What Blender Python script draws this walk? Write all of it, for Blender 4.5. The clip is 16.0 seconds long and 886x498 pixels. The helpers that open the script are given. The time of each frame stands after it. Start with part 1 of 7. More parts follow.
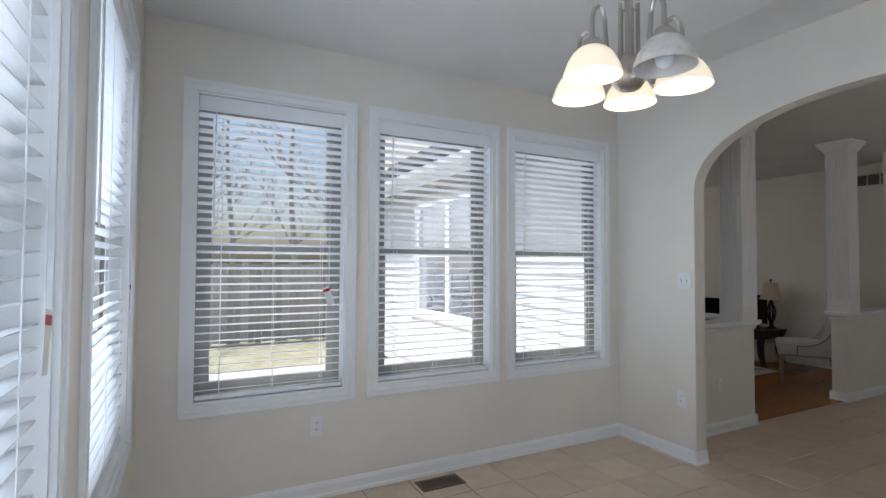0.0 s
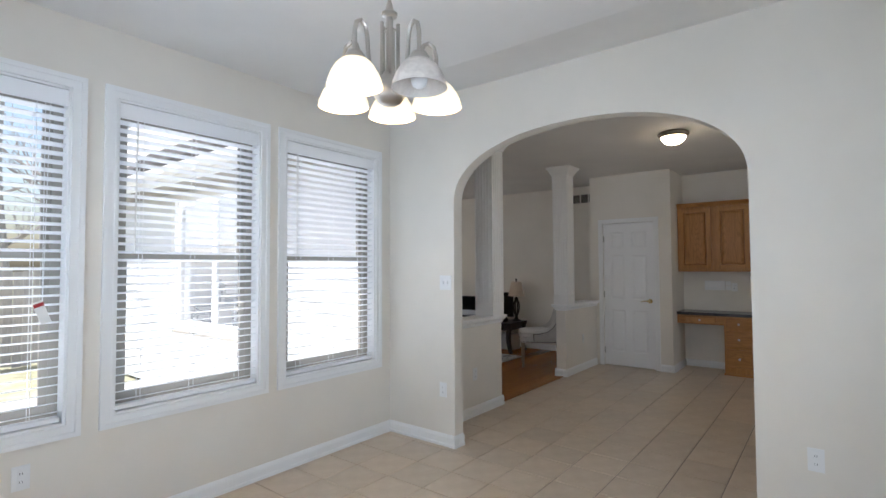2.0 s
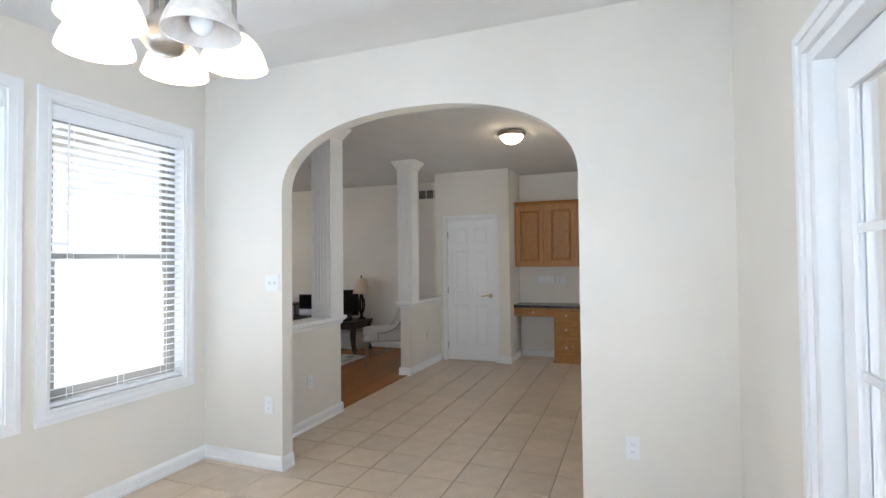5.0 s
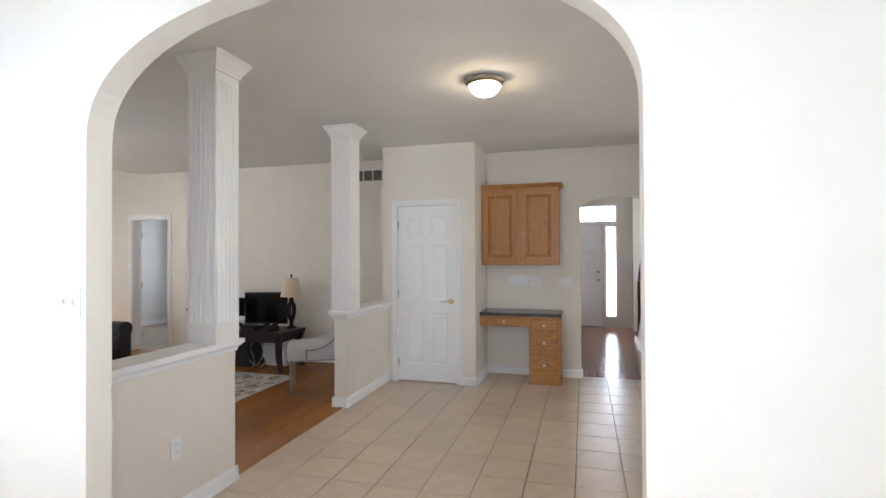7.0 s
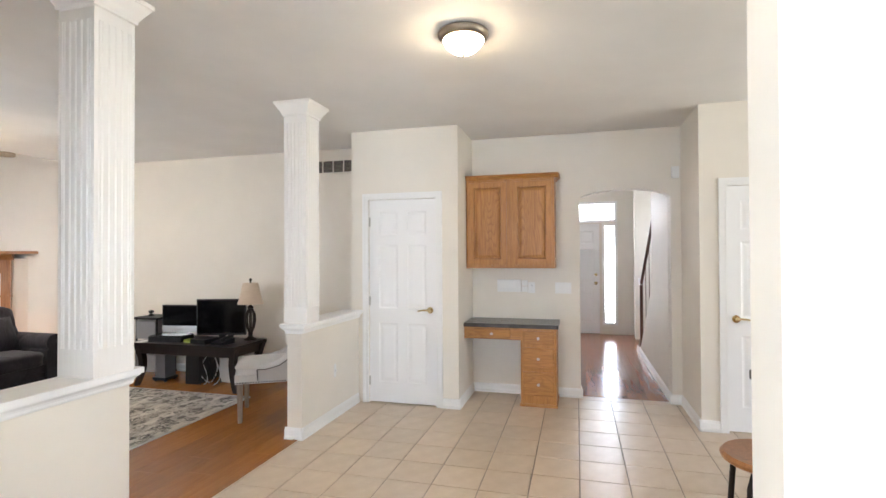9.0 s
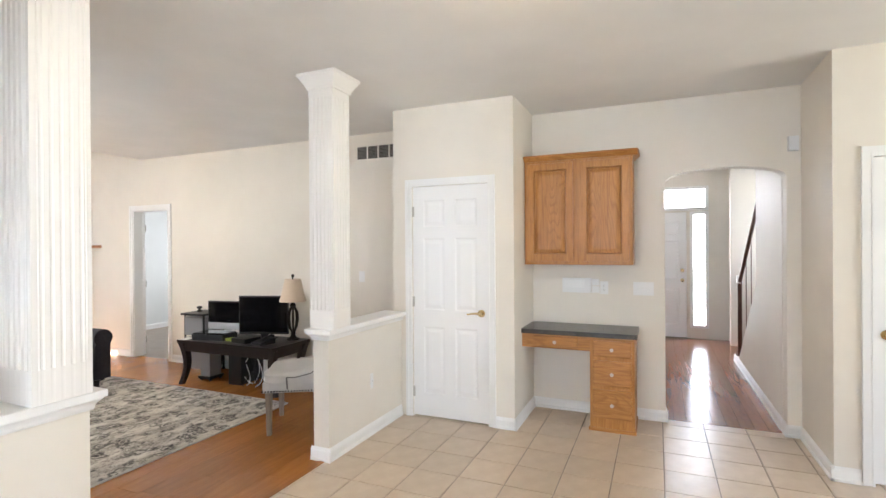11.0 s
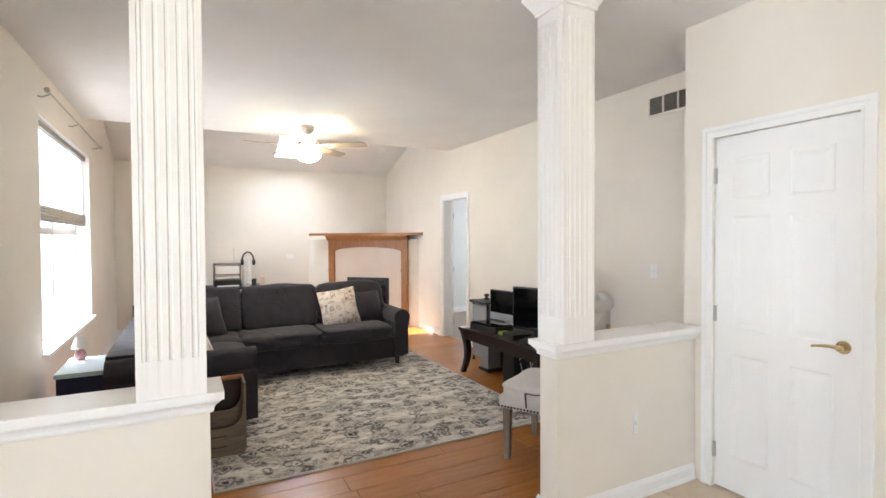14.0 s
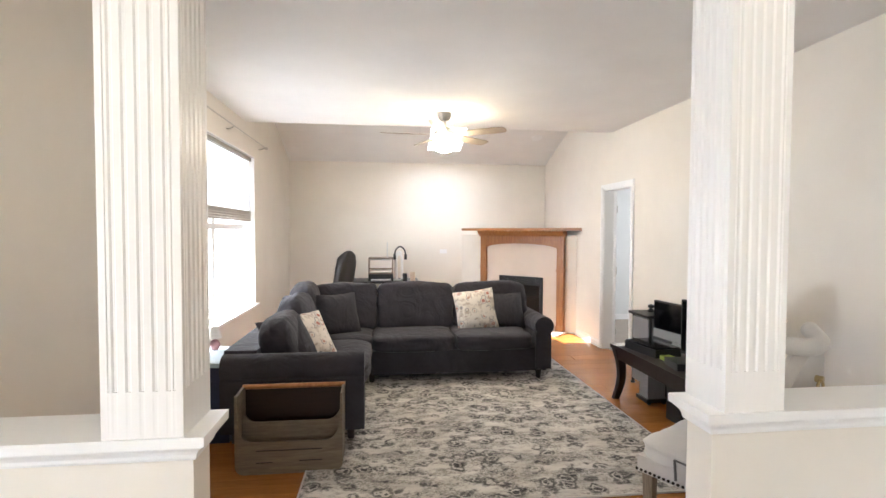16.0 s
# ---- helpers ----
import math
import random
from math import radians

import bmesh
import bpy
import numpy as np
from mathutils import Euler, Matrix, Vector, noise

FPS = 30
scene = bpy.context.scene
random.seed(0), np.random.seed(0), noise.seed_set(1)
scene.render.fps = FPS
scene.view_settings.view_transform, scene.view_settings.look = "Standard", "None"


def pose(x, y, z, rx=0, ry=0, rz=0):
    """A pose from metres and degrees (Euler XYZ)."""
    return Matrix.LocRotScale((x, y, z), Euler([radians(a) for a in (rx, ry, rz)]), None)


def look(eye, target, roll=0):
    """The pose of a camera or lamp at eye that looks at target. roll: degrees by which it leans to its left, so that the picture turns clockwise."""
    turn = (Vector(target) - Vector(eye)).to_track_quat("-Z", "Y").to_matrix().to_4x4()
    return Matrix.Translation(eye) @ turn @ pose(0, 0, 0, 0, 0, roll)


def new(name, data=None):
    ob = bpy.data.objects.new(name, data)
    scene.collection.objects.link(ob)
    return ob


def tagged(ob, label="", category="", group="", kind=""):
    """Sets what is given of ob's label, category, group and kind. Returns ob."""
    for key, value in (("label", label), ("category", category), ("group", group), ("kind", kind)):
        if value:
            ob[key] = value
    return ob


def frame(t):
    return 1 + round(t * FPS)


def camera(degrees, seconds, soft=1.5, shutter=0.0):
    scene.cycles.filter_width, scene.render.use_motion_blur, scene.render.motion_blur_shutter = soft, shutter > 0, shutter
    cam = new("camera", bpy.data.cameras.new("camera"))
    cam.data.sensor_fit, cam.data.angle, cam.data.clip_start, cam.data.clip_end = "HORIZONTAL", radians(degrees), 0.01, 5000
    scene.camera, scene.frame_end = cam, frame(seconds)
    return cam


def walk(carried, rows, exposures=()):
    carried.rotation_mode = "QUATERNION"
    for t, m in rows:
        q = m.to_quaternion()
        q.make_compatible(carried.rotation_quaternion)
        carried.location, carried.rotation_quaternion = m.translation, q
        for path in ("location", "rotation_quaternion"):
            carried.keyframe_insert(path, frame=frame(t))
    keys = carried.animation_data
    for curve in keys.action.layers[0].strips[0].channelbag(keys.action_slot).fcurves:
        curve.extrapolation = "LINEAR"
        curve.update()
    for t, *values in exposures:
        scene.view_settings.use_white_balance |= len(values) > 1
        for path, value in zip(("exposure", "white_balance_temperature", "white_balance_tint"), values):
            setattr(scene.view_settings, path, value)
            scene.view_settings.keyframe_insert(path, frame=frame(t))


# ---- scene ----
cam = camera(83.8, 16.0)
PATH = [
    (0, (0.683, 0.864, 1.414), (1.597, 2.642, 1.474), 0.3),
    (0.5, (0.704, 0.851, 1.416), (1.804, 2.52, 1.483), 0.1),
    (1, (0.724, 0.845, 1.419), (2.012, 2.373, 1.489), -0.1),
    (1.5, (0.737, 0.835, 1.421), (2.185, 2.212, 1.495), -0.3),
    (2, (0.746, 0.823, 1.426), (2.319, 2.055, 1.499), -0.3),
    (2.5, (0.757, 0.809, 1.426), (2.432, 1.9, 1.501), -0.5),
    (3, (0.764, 0.804, 1.432), (2.512, 1.772, 1.505), -0.5),
    (3.5, (0.76, 0.807, 1.427), (2.561, 1.674, 1.5), -0.6),
    (4, (0.764, 0.814, 1.434), (2.597, 1.612, 1.5), -0.5),
    (4.2, (0.787, 0.804, 1.436), (2.625, 1.589, 1.5), -0.5),
    (6.5, (2.075, 1.238, 1.472), (3.992, 1.809, 1.49), -0.5),
    (7, (2.44, 1.325, 1.479), (4.363, 1.874, 1.499), -0.3),
    (7.5, (2.735, 1.378, 1.478), (4.663, 1.91, 1.499), -0.4),
    (8, (2.935, 1.405, 1.473), (4.867, 1.921, 1.499), -0.3),
    (10.3, (3.649, 1.388, 1.492), (5.56, 1.976, 1.498), -0.3),
    (10.5, (3.729, 1.413, 1.489), (5.629, 2.04, 1.495), -0.3),
    (11, (3.934, 1.424, 1.499), (5.768, 2.22, 1.493), -0.4),
    (11.5, (4.148, 1.437, 1.495), (5.88, 2.436, 1.479), -0.4),
    (12, (4.326, 1.458, 1.476), (5.943, 2.635, 1.458), -0.3),
    (12.5, (4.516, 1.467, 1.487), (5.992, 2.817, 1.46), -0.3),
    (13, (4.723, 1.494, 1.492), (6.026, 3.012, 1.455), -0.4),
    (13.5, (4.937, 1.524, 1.489), (6.052, 3.184, 1.449), -0.3),
    (14, (5.13, 1.601, 1.464), (6.054, 3.374, 1.422), -0.3),
    (14.5, (5.3, 1.709, 1.482), (6.051, 3.562, 1.435), -0.5),
    (15, (5.47, 1.824, 1.485), (6.023, 3.744, 1.431), -0.1),
    (15.5, (5.626, 1.947, 1.491), (5.996, 3.911, 1.429), 0.1),
    (16, (5.737, 2.086, 1.495), (5.975, 4.071, 1.428), 0.2),
]
EXPOSURES = [(0.0, -0.1, 5850, 13), (1.5, 0.34, 5890, 13), (3.5, 0.80, 5890, 12), (4.2, 0.98, 5870, 12), (6.5, 1.47, 5880, 13), (8.0, 2.06, 5980, 13), (10.5, 2.44, 6030, 12), (13.0, 2.50, 6040, 12), (14.2, 2.44, 6000, 12), (16.0, 2.54, 6000, 13)]
walk(cam, [(t, look(eye, target, roll)) for t, eye, target, roll in PATH], EXPOSURES)

# ---- light ----
world = bpy.data.worlds.new("sky")
scene.world = world
world.use_nodes = True
wn = world.node_tree.nodes
sky = wn.new("ShaderNodeTexSky")
sky.sky_type = 'NISHITA'
sky.sun_disc = False
sky.air_density, sky.dust_density, sky.ozone_density = 1.3, 3.0, 0.2
sky.sun_elevation, sky.sun_rotation = radians(58.8), radians(300)
world.node_tree.links.new(sky.outputs[0], wn["Background"].inputs[0])
wn["Background"].inputs[1].default_value = 0.15


def lamp(name, kind, m, energy, colour=(1, 1, 1), size=0.1, size_y=None, angle=None):
    data = bpy.data.lights.new(name, kind)
    data.energy, data.color = energy, colour
    if kind == 'AREA':
        data.shape, data.size, data.size_y = 'RECTANGLE', size, size_y or size
    elif kind == 'POINT':
        data.shadow_soft_size = size
    else:
        data.angle = angle
    ob = new(name, data)
    ob.matrix_world = m
    return ob


# high afternoon sun from the west
SUN_WAY = Vector((1.62, -0.95, -3.1)).normalized()
lamp("sun", 'SUN', look((0, 0, 0), SUN_WAY), 5.0, (1, 0.95, 0.87), angle=radians(0.5))
# skylight in the window openings, and added fill lamps for stair and bedroom
lamp("skylight_nook_west", 'AREA', pose(0.305, 2.24, 1.5, 0, -90, 0), 31, (0.74, 0.87, 1), 1.7, 2.3)
for wx in (1.13, 2.20, 3.28):
    lamp("skylight_nook_north", 'AREA', pose(wx, 3.974, 1.5, -90, 0, 0), 2.4, (0.80, 0.90, 1), 0.80, 1.6)
lamp("skylight_patio_door", 'AREA', pose(1.46, 0.27, 1.1, 90, 0, 0), 16, (0.80, 0.90, 1), 0.8, 1.7)
lamp("skylight_living", 'AREA', pose(3.97, 7.2, 1.5, 0, -90, 0), 16, (0.95, 0.98, 1), 1.7, 2.1)
lamp("skylight_roof", 'AREA', pose(6.7, 9.81, 3.15, 0, 0, 0), 6.5, (0.95, 0.98, 1), 0.5, 0.75)
# the kitchen's south window is unseen, assumed as an opening for this lamp
lamp("assumed_skylight_kitchen_south", 'AREA', pose(6.0, -3.45, 1.3, 90, 0, 0), 12, (0.97, 0.98, 1), 2.7, 2.0)
lamp("skylight_front_door", 'AREA', pose(13.06, 1.3, 1.3, 0, 90, 0), 33, (0.95, 0.97, 1), 2.4, 1.4)
# unseen fill lamp in a cut wall opening, added to brighten the hall
lamp("fill_stair", 'AREA', pose(11.95, -0.62, 1.75, 90, 0, 0), 3.5, (0.95, 0.97, 1), 0.75, 1.2)
# fill lamp added inside the bedroom, which has no window opening
lamp("fill_bedroom", 'AREA', pose(11.3, 8.8, 1.5, 0, 90, 0), 8, (1, 0.99, 0.97), 1.5, 1.5)

# ---- materials ----
def material(name, base=(0.8, 0.8, 0.8), rough=0.5, metal=0.0):
    m = bpy.data.materials.new(name)
    m.use_nodes = True
    b = m.node_tree.nodes["Principled BSDF"]
    b.inputs["Base Color"].default_value = (*base, 1)
    b.inputs["Roughness"].default_value = rough
    b.inputs["Metallic"].default_value = metal
    return m


def nodes_of(m):
    return m.node_tree.nodes, m.node_tree.links, m.node_tree.nodes["Principled BSDF"]


def coords(m, scale=(1, 1, 1), kind="Object", rot=(0, 0, 0)):
    n, l, b = nodes_of(m)
    tc, mp = n.new("ShaderNodeTexCoord"), n.new("ShaderNodeMapping")
    mp.inputs["Scale"].default_value = scale
    mp.inputs["Rotation"].default_value = rot
    l.new(tc.outputs[kind], mp.inputs[0])
    return mp.outputs[0]


def noise_of(m, vec, scale, detail=4, rough=0.55, distortion=0.0):
    n, l, b = nodes_of(m)
    t = n.new("ShaderNodeTexNoise")
    t.inputs["Scale"].default_value, t.inputs["Detail"].default_value = scale, detail
    t.inputs["Roughness"].default_value, t.inputs["Distortion"].default_value = rough, distortion
    l.new(vec, t.inputs["Vector"])
    return t.outputs["Fac"]


def ramp(m, fac, stops):
    n, l, b = nodes_of(m)
    r = n.new("ShaderNodeValToRGB")
    while len(r.color_ramp.elements) < len(stops):
        r.color_ramp.elements.new(0.5)
    for e, (p, c) in zip(r.color_ramp.elements, stops):
        e.position, e.color = p, (*c, 1) if len(c) == 3 else c
    l.new(fac, r.inputs[0])
    return r.outputs[0]


def mix(m, fac, a, b_, mode='MIX'):
    n, l, b = nodes_of(m)
    x = n.new("ShaderNodeMix")
    x.data_type, x.blend_type = 'RGBA', mode
    for sock, v in ((x.inputs[0], fac), (x.inputs[6], a), (x.inputs[7], b_)):
        if hasattr(v, "is_linked"):
            l.new(v, sock)
        else:
            sock.default_value = v if isinstance(v, (int, float)) else (*v, 1)
    return x.outputs[2]


def bump(m, fac, strength=0.2, distance=0.002):
    n, l, b = nodes_of(m)
    x = n.new("ShaderNodeBump")
    x.inputs["Strength"].default_value, x.inputs["Distance"].default_value = strength, distance
    l.new(fac, x.inputs["Height"])
    l.new(x.outputs[0], b.inputs["Normal"])


def setbase(m, col):
    n, l, b = nodes_of(m)
    l.new(col, b.inputs["Base Color"])


def painted(name, base, rough=0.5, grain=180, strength=0.12, vary=0.035):
    """Rolled or brushed paint: faint mottling and a fine orange-peel relief."""
    m = material(name, base, rough)
    v = coords(m)
    lo, hi = tuple(c * (1 - vary) for c in base), tuple(min(1, c * (1 + vary)) for c in base)
    setbase(m, ramp(m, noise_of(m, v, 1.7, 5), [(0.3, lo), (0.7, hi)]))
    bump(m, noise_of(m, v, grain, 3), strength, 0.001)
    return m


WALL = painted("cream wall paint", (0.76, 0.715, 0.64), 0.55)
CEIL = painted("white ceiling paint", (0.80, 0.785, 0.76), 0.85, 90, 0.25)
TRIM = painted("white gloss trim paint", (0.83, 0.83, 0.82), 0.3, 40, 0.04, 0.015)
COLUMN = painted("warm white column paint", (0.83, 0.815, 0.79), 0.35, 40, 0.05, 0.02)
DOORWHITE = painted("white door paint", (0.84, 0.84, 0.84), 0.35, 60, 0.05, 0.012)
BLIND = painted("white blind slats", (0.86, 0.87, 0.88), 0.4, 30, 0.03, 0.01)
# silhouette shade of frames against bright windows is put into this base colour
VINYL = painted("shaded almond vinyl window frame", (0.31, 0.29, 0.255), 0.4, 30, 0.03, 0.02)
PLASTIC = material("white plastic", (0.8, 0.8, 0.79), 0.35)
BLACK = material("black plastic", (0.008, 0.008, 0.009), 0.4)
SCREEN = material("black glass screen", (0.004, 0.004, 0.005), 0.08)
NICKEL = material("brushed nickel", (0.55, 0.52, 0.48), 0.3, 1.0)
BRASS = material("polished brass", (0.66, 0.54, 0.31), 0.25, 1.0)
STEEL = material("hinge steel", (0.5, 0.49, 0.46), 0.35, 1.0)
PAPER = material("white paper", (0.8, 0.79, 0.76), 0.8)
GLASSPANE = material("clear window glass", (1, 1, 1), 0.0)
nodes_of(GLASSPANE)[2].inputs["Transmission Weight"].default_value = 1.0
nodes_of(GLASSPANE)[2].inputs["IOR"].default_value = 1.02
COATEDGLASS = material("coated window glass", (1, 1, 1), 0.0)
nodes_of(COATEDGLASS)[2].inputs["Transmission Weight"].default_value = 1.0
nodes_of(COATEDGLASS)[2].inputs["IOR"].default_value = 1.6

# floor tile, each tile shaded by its own random
TILE = material("beige ceramic tile", (0.55, 0.46, 0.36), 0.28)
n_, l_, b_ = nodes_of(TILE)
oi = n_.new("ShaderNodeObjectInfo")
v_ = coords(TILE)
tone = ramp(TILE, noise_of(TILE, v_, 9, 6), [(0.3, (0.58, 0.47, 0.355)), (0.7, (0.66, 0.55, 0.43))])
rt = ramp(TILE, oi.outputs["Random"], [(0.0, (0.94, 0.94, 0.94)), (1.0, (1.05, 1.04, 1.03))])
setbase(TILE, mix(TILE, 1.0, tone, rt, 'MULTIPLY'))
bump(TILE, noise_of(TILE, v_, 30, 4), 0.08, 0.002)
GROUT = painted("grey tile grout", (0.33, 0.275, 0.22), 0.9, 200, 0.3, 0.12)


def wood(name, dark, mid, light, rough, axis="x", scale=1.0, random=True):
    m = material(name, mid, rough)
    s = {"x": (1.2, 14, 14), "y": (14, 1.2, 14), "z": (14, 14, 1.2)}[axis]
    v = coords(m, tuple(c * scale for c in s))
    n, l, b = nodes_of(m)
    g = noise_of(m, v, 2.2, 8, 0.62, 1.4)
    base = ramp(m, g, [(0.28, dark), (0.5, mid), (0.72, light)])
    fine = noise_of(m, v, 16, 3, 0.6)
    base = mix(m, 0.22, base, ramp(m, fine, [(0.35, dark), (0.65, light)]))
    if random:
        o = n.new("ShaderNodeObjectInfo")
        base = mix(m, 1.0, base, ramp(m, o.outputs["Random"], [(0.0, (0.84, 0.82, 0.80)), (1.0, (1.1, 1.1, 1.1))]), 'MULTIPLY')
    setbase(m, base)
    bump(m, fine, 0.08, 0.001)
    return m


PLANK = wood("honey laminate plank", (0.27, 0.098, 0.020), (0.34, 0.134, 0.029), (0.40, 0.170, 0.040), 0.27, "x")
HALLPLANK = wood("red-brown hall plank", (0.16, 0.055, 0.022), (0.25, 0.09, 0.036), (0.31, 0.125, 0.052), 0.2, "x")
OAK = wood("honey oak", (0.28, 0.108, 0.022), (0.42, 0.184, 0.040), (0.52, 0.252, 0.064), 0.42, "z", 1.0, False)
PANELOAK = wood("honey oak panel", (0.28, 0.108, 0.022), (0.42, 0.184, 0.040), (0.52, 0.252, 0.064), 0.42, "z", 1.0, False)
OAKH = wood("honey oak lengthways", (0.28, 0.108, 0.022), (0.42, 0.184, 0.040), (0.52, 0.252, 0.064), 0.42, "y", 1.0, False)


def cathedral(m, axis):
    """Dark looping growth lines of flat-sawn oak over the base colour."""
    n, l, b = nodes_of(m)
    v = coords(m, (4, 4, 0.55) if axis == "z" else (4, 0.55, 4))
    q = n.new("ShaderNodeMath")
    q.operation = 'MULTIPLY'
    q.inputs[1].default_value = 26
    l.new(noise_of(m, v, 1.3, 2, 0.45, 0.3), q.inputs[0])
    f = n.new("ShaderNodeMath")
    f.operation = 'FRACT'
    l.new(q.outputs[0], f.inputs[0])
    line = ramp(m, f.outputs[0], [(0.0, (0.55, 0.55, 0.55)), (0.22, (0.12, 0.12, 0.12)), (0.75, (0, 0, 0)), (1.0, (0.55, 0.55, 0.55))])
    old = b.inputs["Base Color"].links[0].from_socket
    setbase(m, mix(m, line, old, (0.24, 0.085, 0.016)))


cathedral(PANELOAK, "z")
cathedral(OAKH, "y")
ESPRESSO = wood("espresso stained wood", (0.006, 0.003, 0.0025), (0.014, 0.006, 0.0045), (0.026, 0.011, 0.008), 0.35, "x", 1.0, False)
GREYWOOD = wood("weathered grey wood", (0.13, 0.10, 0.075), (0.22, 0.175, 0.13), (0.31, 0.25, 0.19), 0.6, "z", 1.0, False)
MANTELWOOD = wood("golden oak mantel", (0.20, 0.075, 0.02), (0.33, 0.135, 0.04), (0.42, 0.19, 0.065), 0.35, "z", 1.0, False)

# ---- geometry helpers ----
def box(bm, x0, x1, y0, y1, z0, z1):
    vs = [bm.verts.new((x, y, z)) for z in (z0, z1) for x, y in ((x0, y0), (x1, y0), (x1, y1), (x0, y1))]
    for f in ((3, 2, 1, 0), (4, 5, 6, 7), (0, 1, 5, 4), (1, 2, 6, 5), (2, 3, 7, 6), (3, 0, 4, 7)):
        bm.faces.new([vs[i] for i in f])
    return vs


def prism(bm, pts, axis, a, b):
    """Extrude a closed outline pts (two coordinates, in cyclic axis order) along axis from a to b."""
    def at(p, h):
        return {"x": (h, p[0], p[1]), "y": (p[0], h, p[1]), "z": (p[0], p[1], h)}[axis]
    lo, hi = [bm.verts.new(at(p, a)) for p in pts], [bm.verts.new(at(p, b)) for p in pts]
    n = len(pts)
    bm.faces.new(lo), bm.faces.new(hi[::-1])
    for i in range(n):
        bm.faces.new((lo[i], hi[i], hi[(i + 1) % n], lo[(i + 1) % n]))
    return lo + hi


def lathe(bm, profile, cx=0, cy=0, seg=24):
    """Turn (radius, z) pairs round the vertical axis."""
    rings = []
    for r, z in profile:
        rings.append([bm.verts.new((cx + r * math.cos(2 * math.pi * i / seg), cy + r * math.sin(2 * math.pi * i / seg), z)) for i in range(seg)])
    for a, b in zip(rings, rings[1:]):
        for i in range(seg):
            bm.faces.new((a[i], a[(i + 1) % seg], b[(i + 1) % seg], b[i]))
    if profile[0][0] > 0.0005:
        bm.faces.new(rings[0][::-1])
    if profile[-1][0] > 0.0005:
        bm.faces.new(rings[-1])


def tube(bm, pts, r, seg=8, r1=None):
    """A round bar along points, from radius r to r1."""
    pts = [Vector(p) for p in pts]
    rings, up = [], None
    for i, p in enumerate(pts):
        d = (pts[min(i + 1, len(pts) - 1)] - pts[max(i - 1, 0)]).normalized()
        if up is None:
            up = d.orthogonal().normalized()
        up = (up - d * up.dot(d)).normalized()
        side = d.cross(up)
        rr = r if r1 is None else r + (r1 - r) * i / (len(pts) - 1)
        rings.append([bm.verts.new(p + up * rr * math.cos(2 * math.pi * k / seg) + side * rr * math.sin(2 * math.pi * k / seg)) for k in range(seg)])
    for a, b in zip(rings, rings[1:]):
        for k in range(seg):
            bm.faces.new((a[k], a[(k + 1) % seg], b[(k + 1) % seg], b[k]))
    bm.faces.new(rings[0][::-1]), bm.faces.new(rings[-1])


def mesh_of(name, bm, mat, smooth=False, bevel=0.0, seg=2):
    if bevel:
        edges = [e for e in bm.edges if len(e.link_faces) == 2 and e.calc_face_angle(0) > 0.6]
        bmesh.ops.bevel(bm, geom=edges, offset=bevel, segments=seg, affect='EDGES', clamp_overlap=True)
    bmesh.ops.recalc_face_normals(bm, faces=bm.faces)
    me = bpy.data.meshes.new(name)
    bm.to_mesh(me)
    bm.free()
    for mm in (mat if isinstance(mat, (list, tuple)) else [mat]):
        me.materials.append(mm)
    if smooth:
        me.shade_smooth()
        me.set_sharp_from_angle(angle=radians(40))
    return me


def part(name, bm, mat, parent=None, label="", smooth=False, bevel=0.0, seg=2):
    ob = new(name, mesh_of(name, bm, mat, smooth, bevel, seg))
    if parent is not None:
        ob.parent = parent
    if label:
        tagged(ob, label=label)
    return ob


def thing(name, label, category, m=None, group="", kind=""):
    ob = new(name)
    ob.empty_display_size = 0.1
    if m is not None:
        ob.matrix_world = m
    return tagged(ob, label, category, group, kind)


def structure(name, bm, mat, label, category, bevel=0.0, smooth=False):
    ob = part(name, bm, mat, None, "", smooth, bevel)
    return tagged(ob, label, category, kind="structure")


def slab_with_holes(bm, us, zs, holes, put):
    """A wall on the grid us x zs, without the cells that lie in holes (u0, u1, z0, z1). put(u, z, side) gives a corner."""
    us, zs = sorted(set(us) | {h[i] for h in holes for i in (0, 1)}), sorted(set(zs) | {h[i] for h in holes for i in (2, 3)})
    solid = {}
    for i in range(len(us) - 1):
        for j in range(len(zs) - 1):
            u, z = (us[i] + us[i + 1]) / 2, (zs[j] + zs[j + 1]) / 2
            solid[i, j] = not any(h[0] < u < h[1] and h[2] < z < h[3] for h in holes)
    cache = {}

    def v(i, j, s):
        if (i, j, s) not in cache:
            cache[i, j, s] = bm.verts.new(put(us[i], zs[j], s))
        return cache[i, j, s]
    for (i, j), ok in solid.items():
        if not ok:
            continue
        bm.faces.new((v(i, j, 0), v(i + 1, j, 0), v(i + 1, j + 1, 0), v(i, j + 1, 0)))
        bm.faces.new((v(i, j, 1), v(i, j + 1, 1), v(i + 1, j + 1, 1), v(i + 1, j, 1)))
        for di, dj, a, b in ((-1, 0, (i, j), (i, j + 1)), (1, 0, (i + 1, j + 1), (i + 1, j)), (0, -1, (i + 1, j), (i, j)), (0, 1, (i, j + 1), (i + 1, j + 1))):
            if not solid.get((i + di, j + dj), False):
                bm.faces.new((v(*a, 0), v(*a, 1), v(*b, 1), v(*b, 0)))


def wall_y(name, y0, y1, x0, x1, z0, z1, holes, label, mat=None):
    """A wall that runs along x between y0 and y1; holes are (x0, x1, z0, z1)."""
    bm = bmesh.new()
    slab_with_holes(bm, [x0, x1], [z0, z1], holes, lambda u, z, s: (u, (y0, y1)[s], z))
    return structure(name, bm, mat or WALL, label, "wall")


